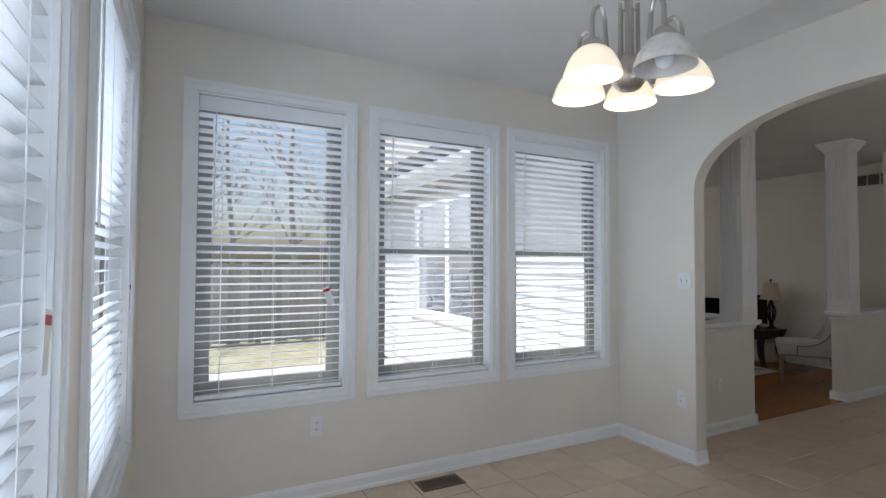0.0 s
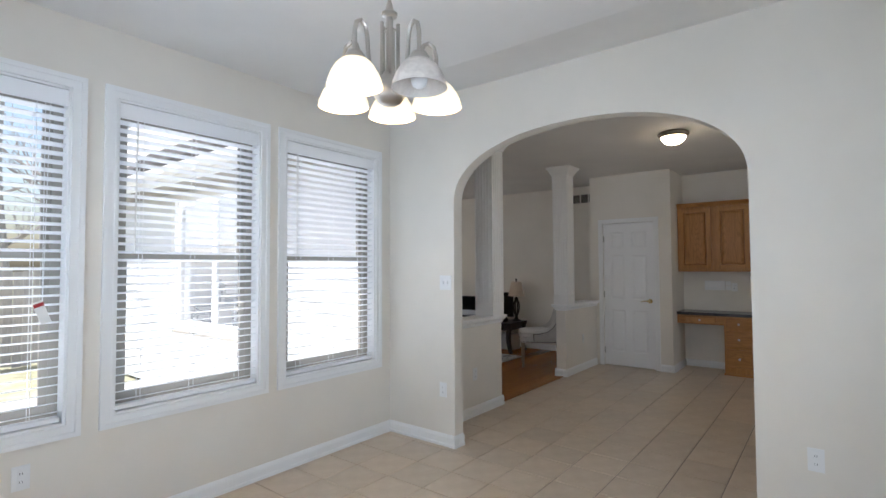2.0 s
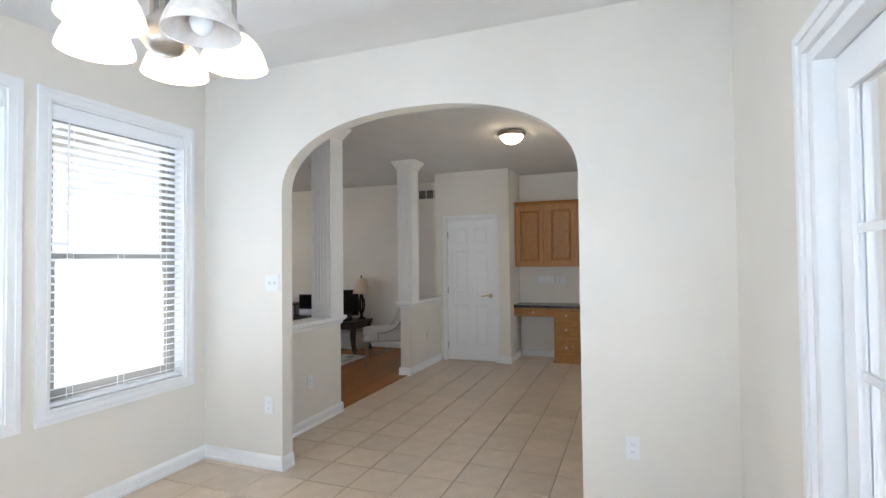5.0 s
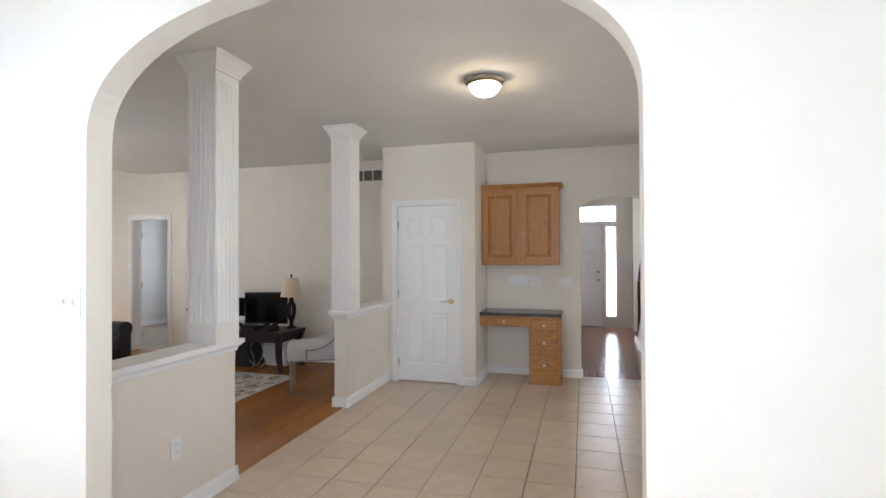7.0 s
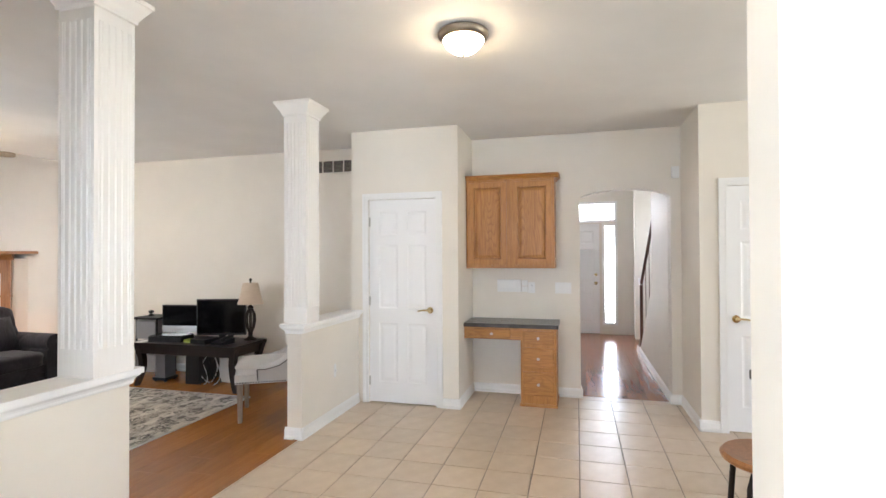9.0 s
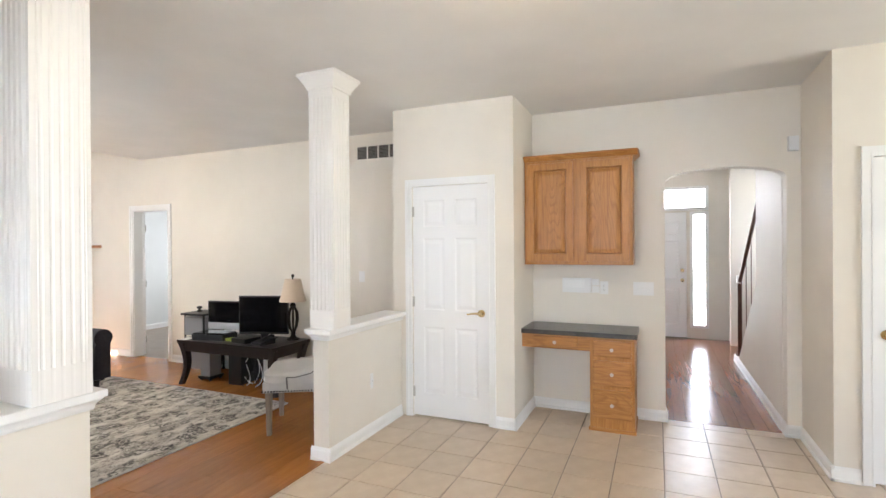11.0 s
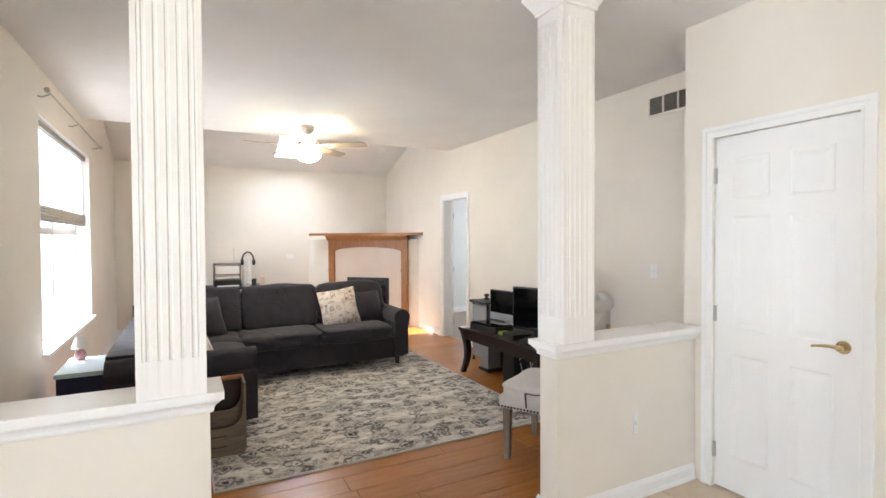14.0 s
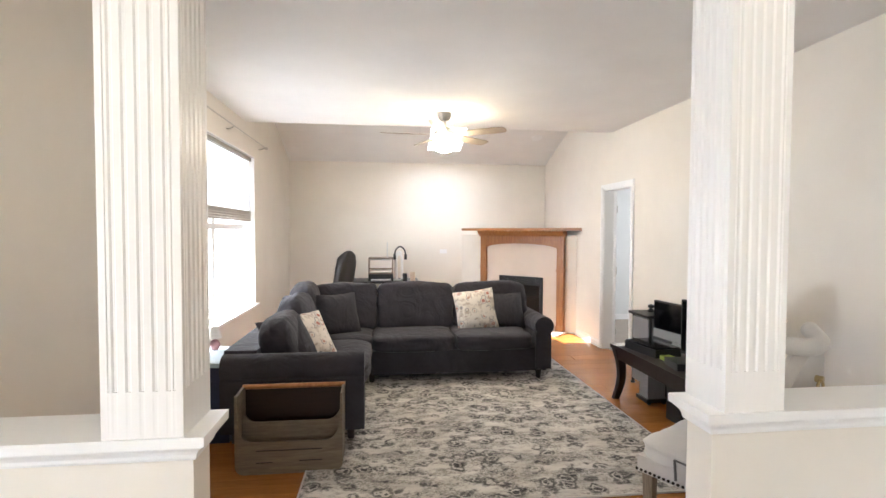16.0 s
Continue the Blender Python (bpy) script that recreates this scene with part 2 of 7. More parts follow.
def wall_x(name, x0, x1, y0, y1, z0, z1, holes, label, mat=None):
    bm = bmesh.new()
    slab_with_holes(bm, [y0, y1], [z0, z1], holes, lambda u, z, s: ((x0, x1)[s], u, z))
    return structure(name, bm, mat or WALL, label, "wall")


def arch_curve(a, b, spring, top, n=36, power=2.2):
    """Points of a flattened arch from (b, spring) over the top to (a, spring)."""
    c, h, pts = (a + b) / 2, (b - a) / 2, []
    for i in range(n + 1):
        th = math.pi * i / n
        ct, st = math.cos(th), math.sin(th)
        pts.append((c + h * math.copysign(abs(ct) ** (2 / power), ct), spring + (top - spring) * abs(st) ** (2 / power)))
    return pts


def arch_wall_x(name, x0, x1, y0, y1, ztop, a, b, spring, top, label, power=2.2):
    """A wall along y with an arched opening from y=a to y=b."""
    curve = arch_curve(a, b, spring, top, power=power)[::-1]
    foot = [(y0, 0), (a, 0)] + curve + [(b, 0), (y1, 0)]
    bm = bmesh.new()
    cols = [(y0, a, 0, 0), (b, y1, 0, 0)] + [(p[0], q[0], p[1], q[1]) for p, q in zip(curve, curve[1:])]
    for u0, u1, z0, z1 in cols:
        if u1 - u0 > 1e-6:
            for x in (x0, x1):
                bm.faces.new([bm.verts.new(c) for c in ((x, u0, z0), (x, u1, z1), (x, u1, ztop), (x, u0, ztop))])
    for p, q in zip(foot, foot[1:]):
        bm.faces.new([bm.verts.new(c) for c in ((x0, *p), (x1, *p), (x1, *q), (x0, *q))])
    for u in (y0, y1):
        bm.faces.new([bm.verts.new(c) for c in ((x0, u, 0), (x1, u, 0), (x1, u, ztop), (x0, u, ztop))])
    bmesh.ops.remove_doubles(bm, verts=bm.verts, dist=1e-5)
    return structure(name, bm, WALL, label, "wall", 0.0)


# ---- the place: plan ----
H = 2.74                                         # ceiling height
NX0, NX1, NY0, NY1 = 0.45, 3.905, 0.40, 3.895    # breakfast nook
KX0, KX1, KY0 = 4.015, 8.545, -3.4               # kitchen
LX0, LX1, LY0, LY1 = 4.19, 8.545, 3.673, 10.5    # living room
HY0, HY1 = 3.543, 3.673                          # half walls
PX0, PY0, PY1 = 7.868, 2.50, 3.618               # pantry block
NW_WINS = [(0.705, 1.555), (1.765, 2.635), (2.835, 3.725)]   # window openings
WZ0, WZ1 = 0.635, 2.365
WW_WINS = [(2.42, 3.42), (1.05, 2.06)]
PD = (1.00, 2.79, 0.0, 2.04)                     # patio door opening
LW = (6.15, 8.28, 0.63, 2.39)                    # living room window
TOP = 3.0
RIDGE, BACK = 3.57, 2.67                         # raised end of the living room ceiling

wall_y("wall_nook_north", NY1, NY1 + 0.16, NX0 - 0.16, LX0 - 0.2, 0, TOP, [(a, b, WZ0, WZ1) for a, b in NW_WINS], "cream painted wall with three windows in a row")
wall_x("wall_nook_west", NX0 - 0.16, NX0, NY0 - 0.16, NY1, 0, TOP, [(a, b, WZ0, WZ1) for a, b in WW_WINS], "cream painted wall with two tall windows")
wall_y("wall_nook_south", NY0 - 0.16, NY0, NX0, NX1, 0, TOP, [PD], "cream painted wall with a glazed patio door")
arch_wall_x("wall_arch_nook", NX1, KX0, NY0 - 0.16, NY1, TOP, 1.164, 3.187, 1.93, 2.425, "cream painted wall with a wide arched opening")
wall_x("wall_living_west", LX0 - 0.2, LX0, HY1, LY1 + 0.15, 0, 3.8, [LW], "cream painted wall with a wide bright window")
wall_y("wall_living_north", LY1, LY1 + 0.15, LX0, LX1, 0, 3.8, [], "cream painted end wall behind the fireplace")
wall_x("wall_living_east", LX1, LX1 + 0.14, PY1, LY1 + 0.15, 0, 3.8, [(7.44, 8.145, 0, 2.045)], "cream painted wall with an open doorway")
wall_y("wall_pantry_north", PY1 - 0.1, PY1, PX0 + 0.1, LX1 + 0.14, 0, TOP, [], "cream painted side of the pantry closet")
wall_x("wall_pantry_front", PX0, PX0 + 0.1, PY0, PY1, 0, TOP, [(2.72, 3.43, 0, 2.04)], "cream painted pantry wall around a white door")
wall_y("wall_pantry_south", PY0, PY0 + 0.1, PX0 + 0.1, KX1, 0, TOP, [], "cream painted return of the pantry closet")
arch_wall_x("wall_kitchen_east", KX1, KX1 + 0.14, 0.40, PY0 + 0.1, TOP, 0.495, 1.365, 2.03, 2.14, "cream painted wall with a low-arched hall opening")
wall_y("wall_closet_north", 0.30, 0.40, 7.80, KX1 + 0.14, 0, TOP, [], "cream painted return of the closet")
wall_x("wall_closet_front", 7.80, 7.90, KY0, 0.30, 0, TOP, [(-0.565, 0.195, 0, 2.045)], "cream painted closet wall around a white door")
# unseen south end; its window is assumed, to let light into the kitchen
wall_y("wall_kitchen_south", KY0 - 0.15, KY0, NX1, 7.9, 0, TOP, [(4.6, 7.4, 0.2, 2.3)], "unseen cream kitchen wall with an assumed window")
wall_x("wall_kitchen_west", NX1, KX0, KY0, NY0 - 0.16, 0, TOP, [], "cream painted kitchen wall")


def flat(name, x0, x1, y0, y1, z0, z1, mat, label, category):
    bm = bmesh.new()
    box(bm, x0, x1, y0, y1, z0, z1)
    return structure(name, bm, mat, label, category)


# ceilings
bm = bmesh.new()
prism(bm, [(NX0 - 0.02, H), (3.29, H), (NX1 + 0.02, 2.84), (NX1 + 0.02, 3.02), (NX0 - 0.02, 3.02)], "y", NY0 - 0.02, NY1 + 0.02)
structure("ceiling_nook", bm, CEIL, "white painted ceiling with a crease near the arch", "ceiling")
flat("ceiling_kitchen", KX0 - 0.02, 9.0, KY0, HY1, H, H + 0.12, CEIL, "white painted kitchen ceiling", "ceiling")
flat("ceiling_living", LX0 - 0.02, LX1 + 0.1, HY1, 7.95, H, H + 0.12, CEIL, "white flat living room ceiling", "ceiling")
flat("wall_ceiling_step", LX0, LX1, 7.83, 7.95, H + 0.12, 3.8, WALL, "upright face above the flat ceiling edge", "wall")
SKYL = (6.44, 6.97, 9.42, 10.08)                 # skylight x0, x1, y0, y1
bm = bmesh.new()
slope_z = lambda y: RIDGE + (BACK - RIDGE) * (y - 7.95) / (LY1 - 7.95)
slab_with_holes(bm, [LX0 - 0.02, LX1 + 0.02], [7.95, LY1 + 0.02], [SKYL], lambda u, w, s: (u, w, slope_z(w) + 0.2 * s))
structure("ceiling_living_slope", bm, CEIL, "white sloping ceiling with a skylight", "ceiling")

# floors
bm = bmesh.new()
box(bm, NX0 - 0.1, KX1 + 0.07, KY0, 3.60, -0.12, -0.006)
box(bm, NX0 - 0.1, KX0 - 0.02, 3.60, NY1 + 0.02, -0.12, -0.006)
structure("floor_tiled", bm, GROUT, "tiled floor with grey grout joints", "floor")
flat("floor_living", KX0 - 0.02, LX1 + 0.07, 3.60, LY1 + 0.1, -0.12, -0.004, PLANK, "honey brown laminate plank floor", "floor")
flat("floor_hall", KX1 + 0.07, 13.2, -2.0, 3.55, -0.12, -0.004, HALLPLANK, "red-brown plank floor of the entrance hall", "floor")


# ---- trim: baseboards, casings, half walls, columns ----
def run(bm, x0, y0, x1, y1, nx, ny, profile):
    """A moulding from (x0, y0) to (x1, y1): profile is (out, z) pairs, out along (nx, ny)."""
    a = [bm.verts.new((x0 + nx * o, y0 + ny * o, z)) for o, z in profile]
    b = [bm.verts.new((x1 + nx * o, y1 + ny * o, z)) for o, z in profile]
    n = len(profile)
    for i in range(n):
        bm.faces.new((a[i], a[(i + 1) % n], b[(i + 1) % n], b[i]))
    bm.faces.new(a[::-1]), bm.faces.new(b)


BASE_PROFILE = [(0.001, 0.0), (0.020, 0.0), (0.020, 0.018), (0.014, 0.026), (0.014, 0.070), (0.009, 0.082), (0.004, 0.092), (0.001, 0.094)]


def baseboard(x0, y0, x1, y1, nx, ny):
    bm = bmesh.new()
    run(bm, x0, y0, x1, y1, nx, ny, BASE_PROFILE)
    return structure("baseboard", bm, TRIM, "white moulded baseboard along the wall", "baseboard")


for seg in [(NX0, NY1, NX1, NY1, 0, -1), (NX1, 3.187, NX1, NY1, -1, 0), (NX1 - 0.02, 3.187, KX0, 3.187, 0, -1), (NX1, NY0, NX1, 1.164, -1, 0), (NX1 - 0.02, 1.164, KX0, 1.164, 0, 1),
            (NX0, NY0, NX0, NY1, 1, 0), (2.87, NY0, NX1, NY0, 0, 1), (KX0, 3.187, KX0, HY0, 1, 0), (KX0, NY0 - 0.16, KX0, 1.164, 1, 0),
            (KX0, HY0, 5.22, HY0, 0, -1), (5.199, HY0 - 0.02, 5.199, HY1 + 0.02, 1, 0), (4.19, HY1, 5.199, HY1, 0, 1),
            (6.766, HY0, PX0 - 0.018, HY0, 0, -1), (6.787, HY0 - 0.02, 6.787, HY1 + 0.02, -1, 0), (6.787, HY1, PX0 + 0.1, HY1, 0, 1),
            (PX0, PY0 - 0.02, PX0, 2.655, -1, 0), (PX0 - 0.02, PY0, 8.1, PY0, 0, -1), (8.1, PY0, KX1, PY0, 0, -1), (KX1, 1.345, KX1, 1.60, -1, 0), (KX1, 1.95, KX1, PY0, -1, 0),
            (KX1 - 0.02, 1.365, KX1 + 0.14, 1.365, 0, -1), (KX1, 0.40, KX1, 0.515, -1, 0), (KX1 - 0.02, 0.495, KX1 + 0.16, 0.495, 0, 1), (7.78, 0.40, KX1, 0.40, 0, 1), (7.80, 0.26, 7.80, 0.42, -1, 0),
            (LX0, HY1, LX0, LY1, 1, 0), (LX0, LY1, 7.1, LY1, 0, -1), (LX1, PY1, LX1, 7.38, -1, 0), (LX1, 8.205, LX1, 9.0, -1, 0), (7.97, PY1, LX1, PY1, 0, 1), (8.685, 0.5, 11.35, 0.5, 0, 1)]:
    baseboard(*seg)


def casing(bm, u0, u1, z0, z1, put, w=0.062, d=0.018, foot=False):
    """Moulded boards round an opening; put(u, z, out) gives the place. foot: no board at the bottom."""
    def board(a0, a1, b0, b1, out):
        pts = [(a0, b0), (a1, b0), (a1, b1), (a0, b1)]
        lo, hi = [bm.verts.new(put(u, z, 0.001)) for u, z in pts], [bm.verts.new(put(u, z, out)) for u, z in pts]
        bm.faces.new(lo), bm.faces.new(hi)
        for i in range(4):
            bm.faces.new((lo[i], lo[(i + 1) % 4], hi[(i + 1) % 4], hi[i]))
    for k, (i0, i1, out) in enumerate(((0.004, w, d * 0.62), (w * 0.62, w + 0.002, d), (0.0, 0.012, d * 0.8))):
        zb = z0 - i1 if not foot else z0
        board(u0 - i1, u0 - i0, zb, z1 + i1, out)
        board(u1 + i0, u1 + i1, zb, z1 + i1, out)
        board(u0 - i0, u1 + i0, z1 + i0, z1 + i1, out - 0.0006)
        if not foot:
            board(u0 - i0, u1 + i0, z0 - i1, z0 - i0, out - 0.0006)


def half_wall(name, x0, x1, label):
    bm = bmesh.new()
    box(bm, x0, x1, HY0, HY1, 0, 0.848)
    return structure(name, bm, WALL, label, "half wall")


half_wall("wall_half_west", KX0, 5.199, "low cream half wall under a white column")
half_wall("wall_half_east", 6.787, PX0 + 0.02, "low cream half wall beside the pantry door")


def wall_cap(x0, x1, free, label):
    """White moulded cap of a half wall; free is the end (-1 or 1) that stands open."""
    top = thing("half_wall_cap", label, "wall cap", pose(0, 0, 0.848))
    bm = bmesh.new()
    e = 0.045
    xa, xb = (x0 - e if free < 0 else x0), (x1 + e if free > 0 else x1)
    box(bm, xa, xb, HY0 - e, HY1 + e, 0.052, 0.080)
    part("cap_board", bm, TRIM, top, bevel=0.012, seg=4)
    bm = bmesh.new()
    rings = []
    for o, z in ((0.002, 0.0), (0.010, 0.003), (0.013, 0.010), (0.014, 0.020), (0.019, 0.030), (0.027, 0.038), (0.034, 0.044), (0.036, 0.052)):
        xa, xb = (x0 - o if free < 0 else x0), (x1 + o if free > 0 else x1)
        rings.append([bm.verts.new(c) for c in ((xa, HY0 - o, z), (xb, HY0 - o, z), (xb, HY1 + o, z), (xa, HY1 + o, z))])
    for p, q in zip(rings, rings[1:]):
        for i in range(4):
            bm.faces.new((p[i], p[(i + 1) % 4], q[(i + 1) % 4], q[i]))
    bm.faces.new(rings[0][::-1]), bm.faces.new(rings[-1])
    part("cap_moulding", bm, TRIM, top)
    return top


wall_cap(KX0, 5.199, 1, "white moulded wooden cap on the half wall")
wall_cap(6.787, PX0, -1, "white moulded cap on the half wall beside the pantry")


def fluted_ring(s, grooves=5, gw=0.016, gd=0.0055):
    """Outline of a square shaft of side s with grooves in each face and a bead at each corner."""
    pts, h = [], s / 2
    side = []
    edge = 0.022
    side += [(-h, 0), (-h + edge - 0.004, 0), (-h + edge - 0.002, gd * 0.7), (-h + edge + 0.002, gd * 0.7), (-h + edge + 0.004, 0)]
    span = s - 2 * edge - 0.03
    for k in range(grooves):
        c = -span / 2 + span * k / (grooves - 1)
        side += [(c - gw / 2, 0), (c - gw / 5, gd), (c + gw / 5, gd), (c + gw / 2, 0)]
    side += [(h - edge - 0.004, 0), (h - edge - 0.002, gd * 0.7), (h - edge + 0.002, gd * 0.7), (h - edge + 0.004, 0)]
    for q in range(4):
        c, sn = math.cos(q * math.pi / 2), math.sin(q * math.pi / 2)
        for u, d in side:
            x, y = u, -h + d
            pts.append((x * c - y * sn, x * sn + y * c))
    return pts


def column(x, y, s, label):
    top = thing("column", label, "column", pose(x, y, 0.928))
    ht = H - 0.928
    bm = bmesh.new()
    plain = fluted_ring(s, gd=0.0005)
    prism(bm, plain, "z", 0, 0.13)
    part("plinth_block", bm, COLUMN, top)
    bm = bmesh.new()
    prism(bm, fluted_ring(s), "z", 0.13, ht - 0.17)
    part("fluted_shaft", bm, COLUMN, top)
    bm = bmesh.new()
    prism(bm, plain, "z", ht - 0.17, ht - 0.09)
    part("neck", bm, COLUMN, top)
    bm = bmesh.new()
    rings = []
    for o, z in ((0.000, ht - 0.115), (0.010, ht - 0.110), (0.010, ht - 0.098), (0.016, ht - 0.088), (0.026, ht - 0.070), (0.042, ht - 0.045), (0.054, ht - 0.026), (0.060, ht - 0.022), (0.060, ht - 0.001)):
        h = s / 2 + o
        rings.append([bm.verts.new((a * h, b * h, z)) for a, b in ((-1, -1), (1, -1), (1, 1), (-1, 1))])
    for a, b in zip(rings, rings[1:]):
        for i in range(4):
            bm.faces.new((a[i], a[(i + 1) % 4], b[(i + 1) % 4], b[i]))
    bm.faces.new(rings[-1])
    part("capital", bm, COLUMN, top, "white crown-moulded capital")
    return top


column(5.083, 3.610, 0.212, "white square fluted column standing on the half wall")
column(6.906, 3.610, 0.205, "white square fluted column on the half wall by the pantry")

# ---- windows with blinds ----
SLATS = {}


def window_unit(name, width, m, label, panes=True, two=False, rail=1.50):
    """A double-hung window in a wall opening. Local: x along the wall from 0 to width, y outwards from the room face, z up."""
    w = thing(name, label, "window", m, kind="structure")
    bm = bmesh.new()
    casing(bm, 0, width, WZ0, WZ1, lambda u, z, o: (u, -o, z))
    part("window_casing", bm, TRIM, w, "white moulded casing")
    bm = bmesh.new()
    for a, b, c, d in ((0, 0.012, WZ0, WZ1), (width - 0.012, width, WZ0, WZ1), (0.012, width - 0.012, WZ1 - 0.012, WZ1), (0.012, width - 0.012, WZ0, WZ0 + 0.014)):
        box(bm, a, b, -0.002, 0.10, c, d)
    part("window_jamb", bm, TRIM, w)
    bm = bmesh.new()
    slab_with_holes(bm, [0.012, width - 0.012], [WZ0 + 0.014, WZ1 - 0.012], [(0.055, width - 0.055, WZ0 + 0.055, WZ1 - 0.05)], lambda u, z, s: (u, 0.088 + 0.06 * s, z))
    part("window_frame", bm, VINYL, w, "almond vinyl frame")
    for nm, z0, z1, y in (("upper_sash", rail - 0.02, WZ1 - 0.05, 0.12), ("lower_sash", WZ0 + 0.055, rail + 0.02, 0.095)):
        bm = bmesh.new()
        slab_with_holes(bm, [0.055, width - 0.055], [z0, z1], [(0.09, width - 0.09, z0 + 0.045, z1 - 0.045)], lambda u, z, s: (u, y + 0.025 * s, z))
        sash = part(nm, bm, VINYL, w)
        bm = bmesh.new()
        box(bm, 0.09, width - 0.09, y + 0.010, y + 0.014, z0 + 0.045, z1 - 0.045)
        pane = part("pane", bm, GLASSPANE, sash)
        pane.visible_shadow = False
    return w


def blind(width, m, label, tilt=16, tag=None, wand=0.12, drop=0.0):
    """A white two-inch slat blind inside the window opening. Local frame as the window's."""
    b = thing("window_blind", label, "blind", m, "slat blinds")
    z1, z0 = WZ1 - 0.014, WZ0 + 0.018
    bm = bmesh.new()
    box(bm, 0.014, width - 0.014, 0.004, 0.016, z1 - 0.085, z1 - 0.002)
    part("valance", bm, BLIND, b, bevel=0.003)
    bm = bmesh.new()
    box(bm, 0.016, width - 0.016, 0.018, 0.066, z1 - 0.045, z1 - 0.004)
    part("head_rail", bm, BLIND, b)
    key = (round(width, 3), tilt)
    if key not in SLATS:
        bm = bmesh.new()
        n, d, th = 4, 0.050, 0.0028
        lo, hi = [], []
        for i in range(n + 1):
            u = -0.5 + i / n
            arch = 0.0025 * (1 - 4 * u * u)
            c, s = math.cos(radians(tilt)), math.sin(radians(tilt))
            yy, zz = u * d, arch
            for lst, t in ((lo, 0), (hi, th)):
                lst.append((yy * c + (zz + t) * s, -yy * s + (zz + t) * c))
        ring = lo + hi[::-1]
        prism(bm, [(p[0], p[1]) for p in ring], "x", 0.015, width - 0.015)
        SLATS[key] = mesh_of("slat", bm, BLIND)
    pitch = 0.0455
    z = z1 - 0.105
    while z > z0 + 0.045:
        ob = new("slat", SLATS[key])
        ob.parent = b
        ob.location = (0, 0.042, z)
        z -= pitch
    bm = bmesh.new()
    box(bm, 0.018, width - 0.018, 0.018, 0.066, z0 + 0.002, z0 + 0.024)
    part("bottom_rail", bm, BLIND, b, bevel=0.004)
    for u in (0.14, width / 2, width - 0.14):
        bm = bmesh.new()
        tube(bm, [(u, 0.014, z1 - 0.08), (u, 0.014, z0 + 0.02)], 0.0016, 5)
        tube(bm, [(u, 0.070, z1 - 0.08), (u, 0.070, z0 + 0.02)], 0.0016, 5)
        part("ladder_cord", bm, BLIND, b)
    bm = bmesh.new()
    tube(bm, [(wand, -0.004, z1 - 0.09), (wand - 0.004, -0.006, z1 - 0.50), (wand - 0.006, -0.006, z1 - 0.84)], 0.0042, 6)
    part("tilt_wand", bm, PLASTIC, b, "clear plastic tilt wand")
    if tag:
        u, z, turn = tag
        bm = bmesh.new()
        tube(bm, [(u, -0.004, z1 - 0.08), (u + 0.004, -0.008, z + 0.05)], 0.0014, 5)
        tube(bm, [(u + 0.02, -0.004, z1 - 0.08), (u + 0.006, -0.008, z + 0.05)], 0.0014, 5)
        part("pull_cord", bm, BLIND, b)
        bm = bmesh.new()
        vs = box(bm, -0.022, 0.022, -0.001, 0.001, -0.065, 0.05)
        for v in vs:
            v.co = Matrix.Rotation(radians(turn), 3, 'Y') @ v.co + Vector((u, -0.012, z))
        t = part("warning_tag", bm, PAPER, b, "white paper warning tag")
        bm = bmesh.new()
        vs = box(bm, -0.0215, 0.0215, -0.0022, -0.0012, 0.022, 0.04)
        for v in vs:
            v.co = Matrix.Rotation(radians(turn), 3, 'Y') @ v.co + Vector((u, -0.012, z))
        part("red_band", bm, RED, t, "red printed band")
    return b


RED = material("red print", (0.45, 0.03, 0.03), 0.6)
tags = [(0.74, 1.22, -20), None, None]
for i, (a, c) in enumerate(NW_WINS):
    m = pose(a, NY1, 0)
    window_unit("window_%d" % (i + 1), c - a, m, "double-hung window with almond frame and white casing")
    blind(c - a, m, "white two-inch slat blind lowered and open", 14, tags[i], wand=0.10)
for i, (a, c) in enumerate(WW_WINS):
    m = pose(NX0, a, 0, 0, 0, 90)
    window_unit("window_%d" % (i + 4), c - a, m, "tall double-hung window with white casing")
    blind(c - a, m, "white slat blind lowered with tilted slats", 12, ((c - a) - 0.10, 1.28, 8), wand=0.12)

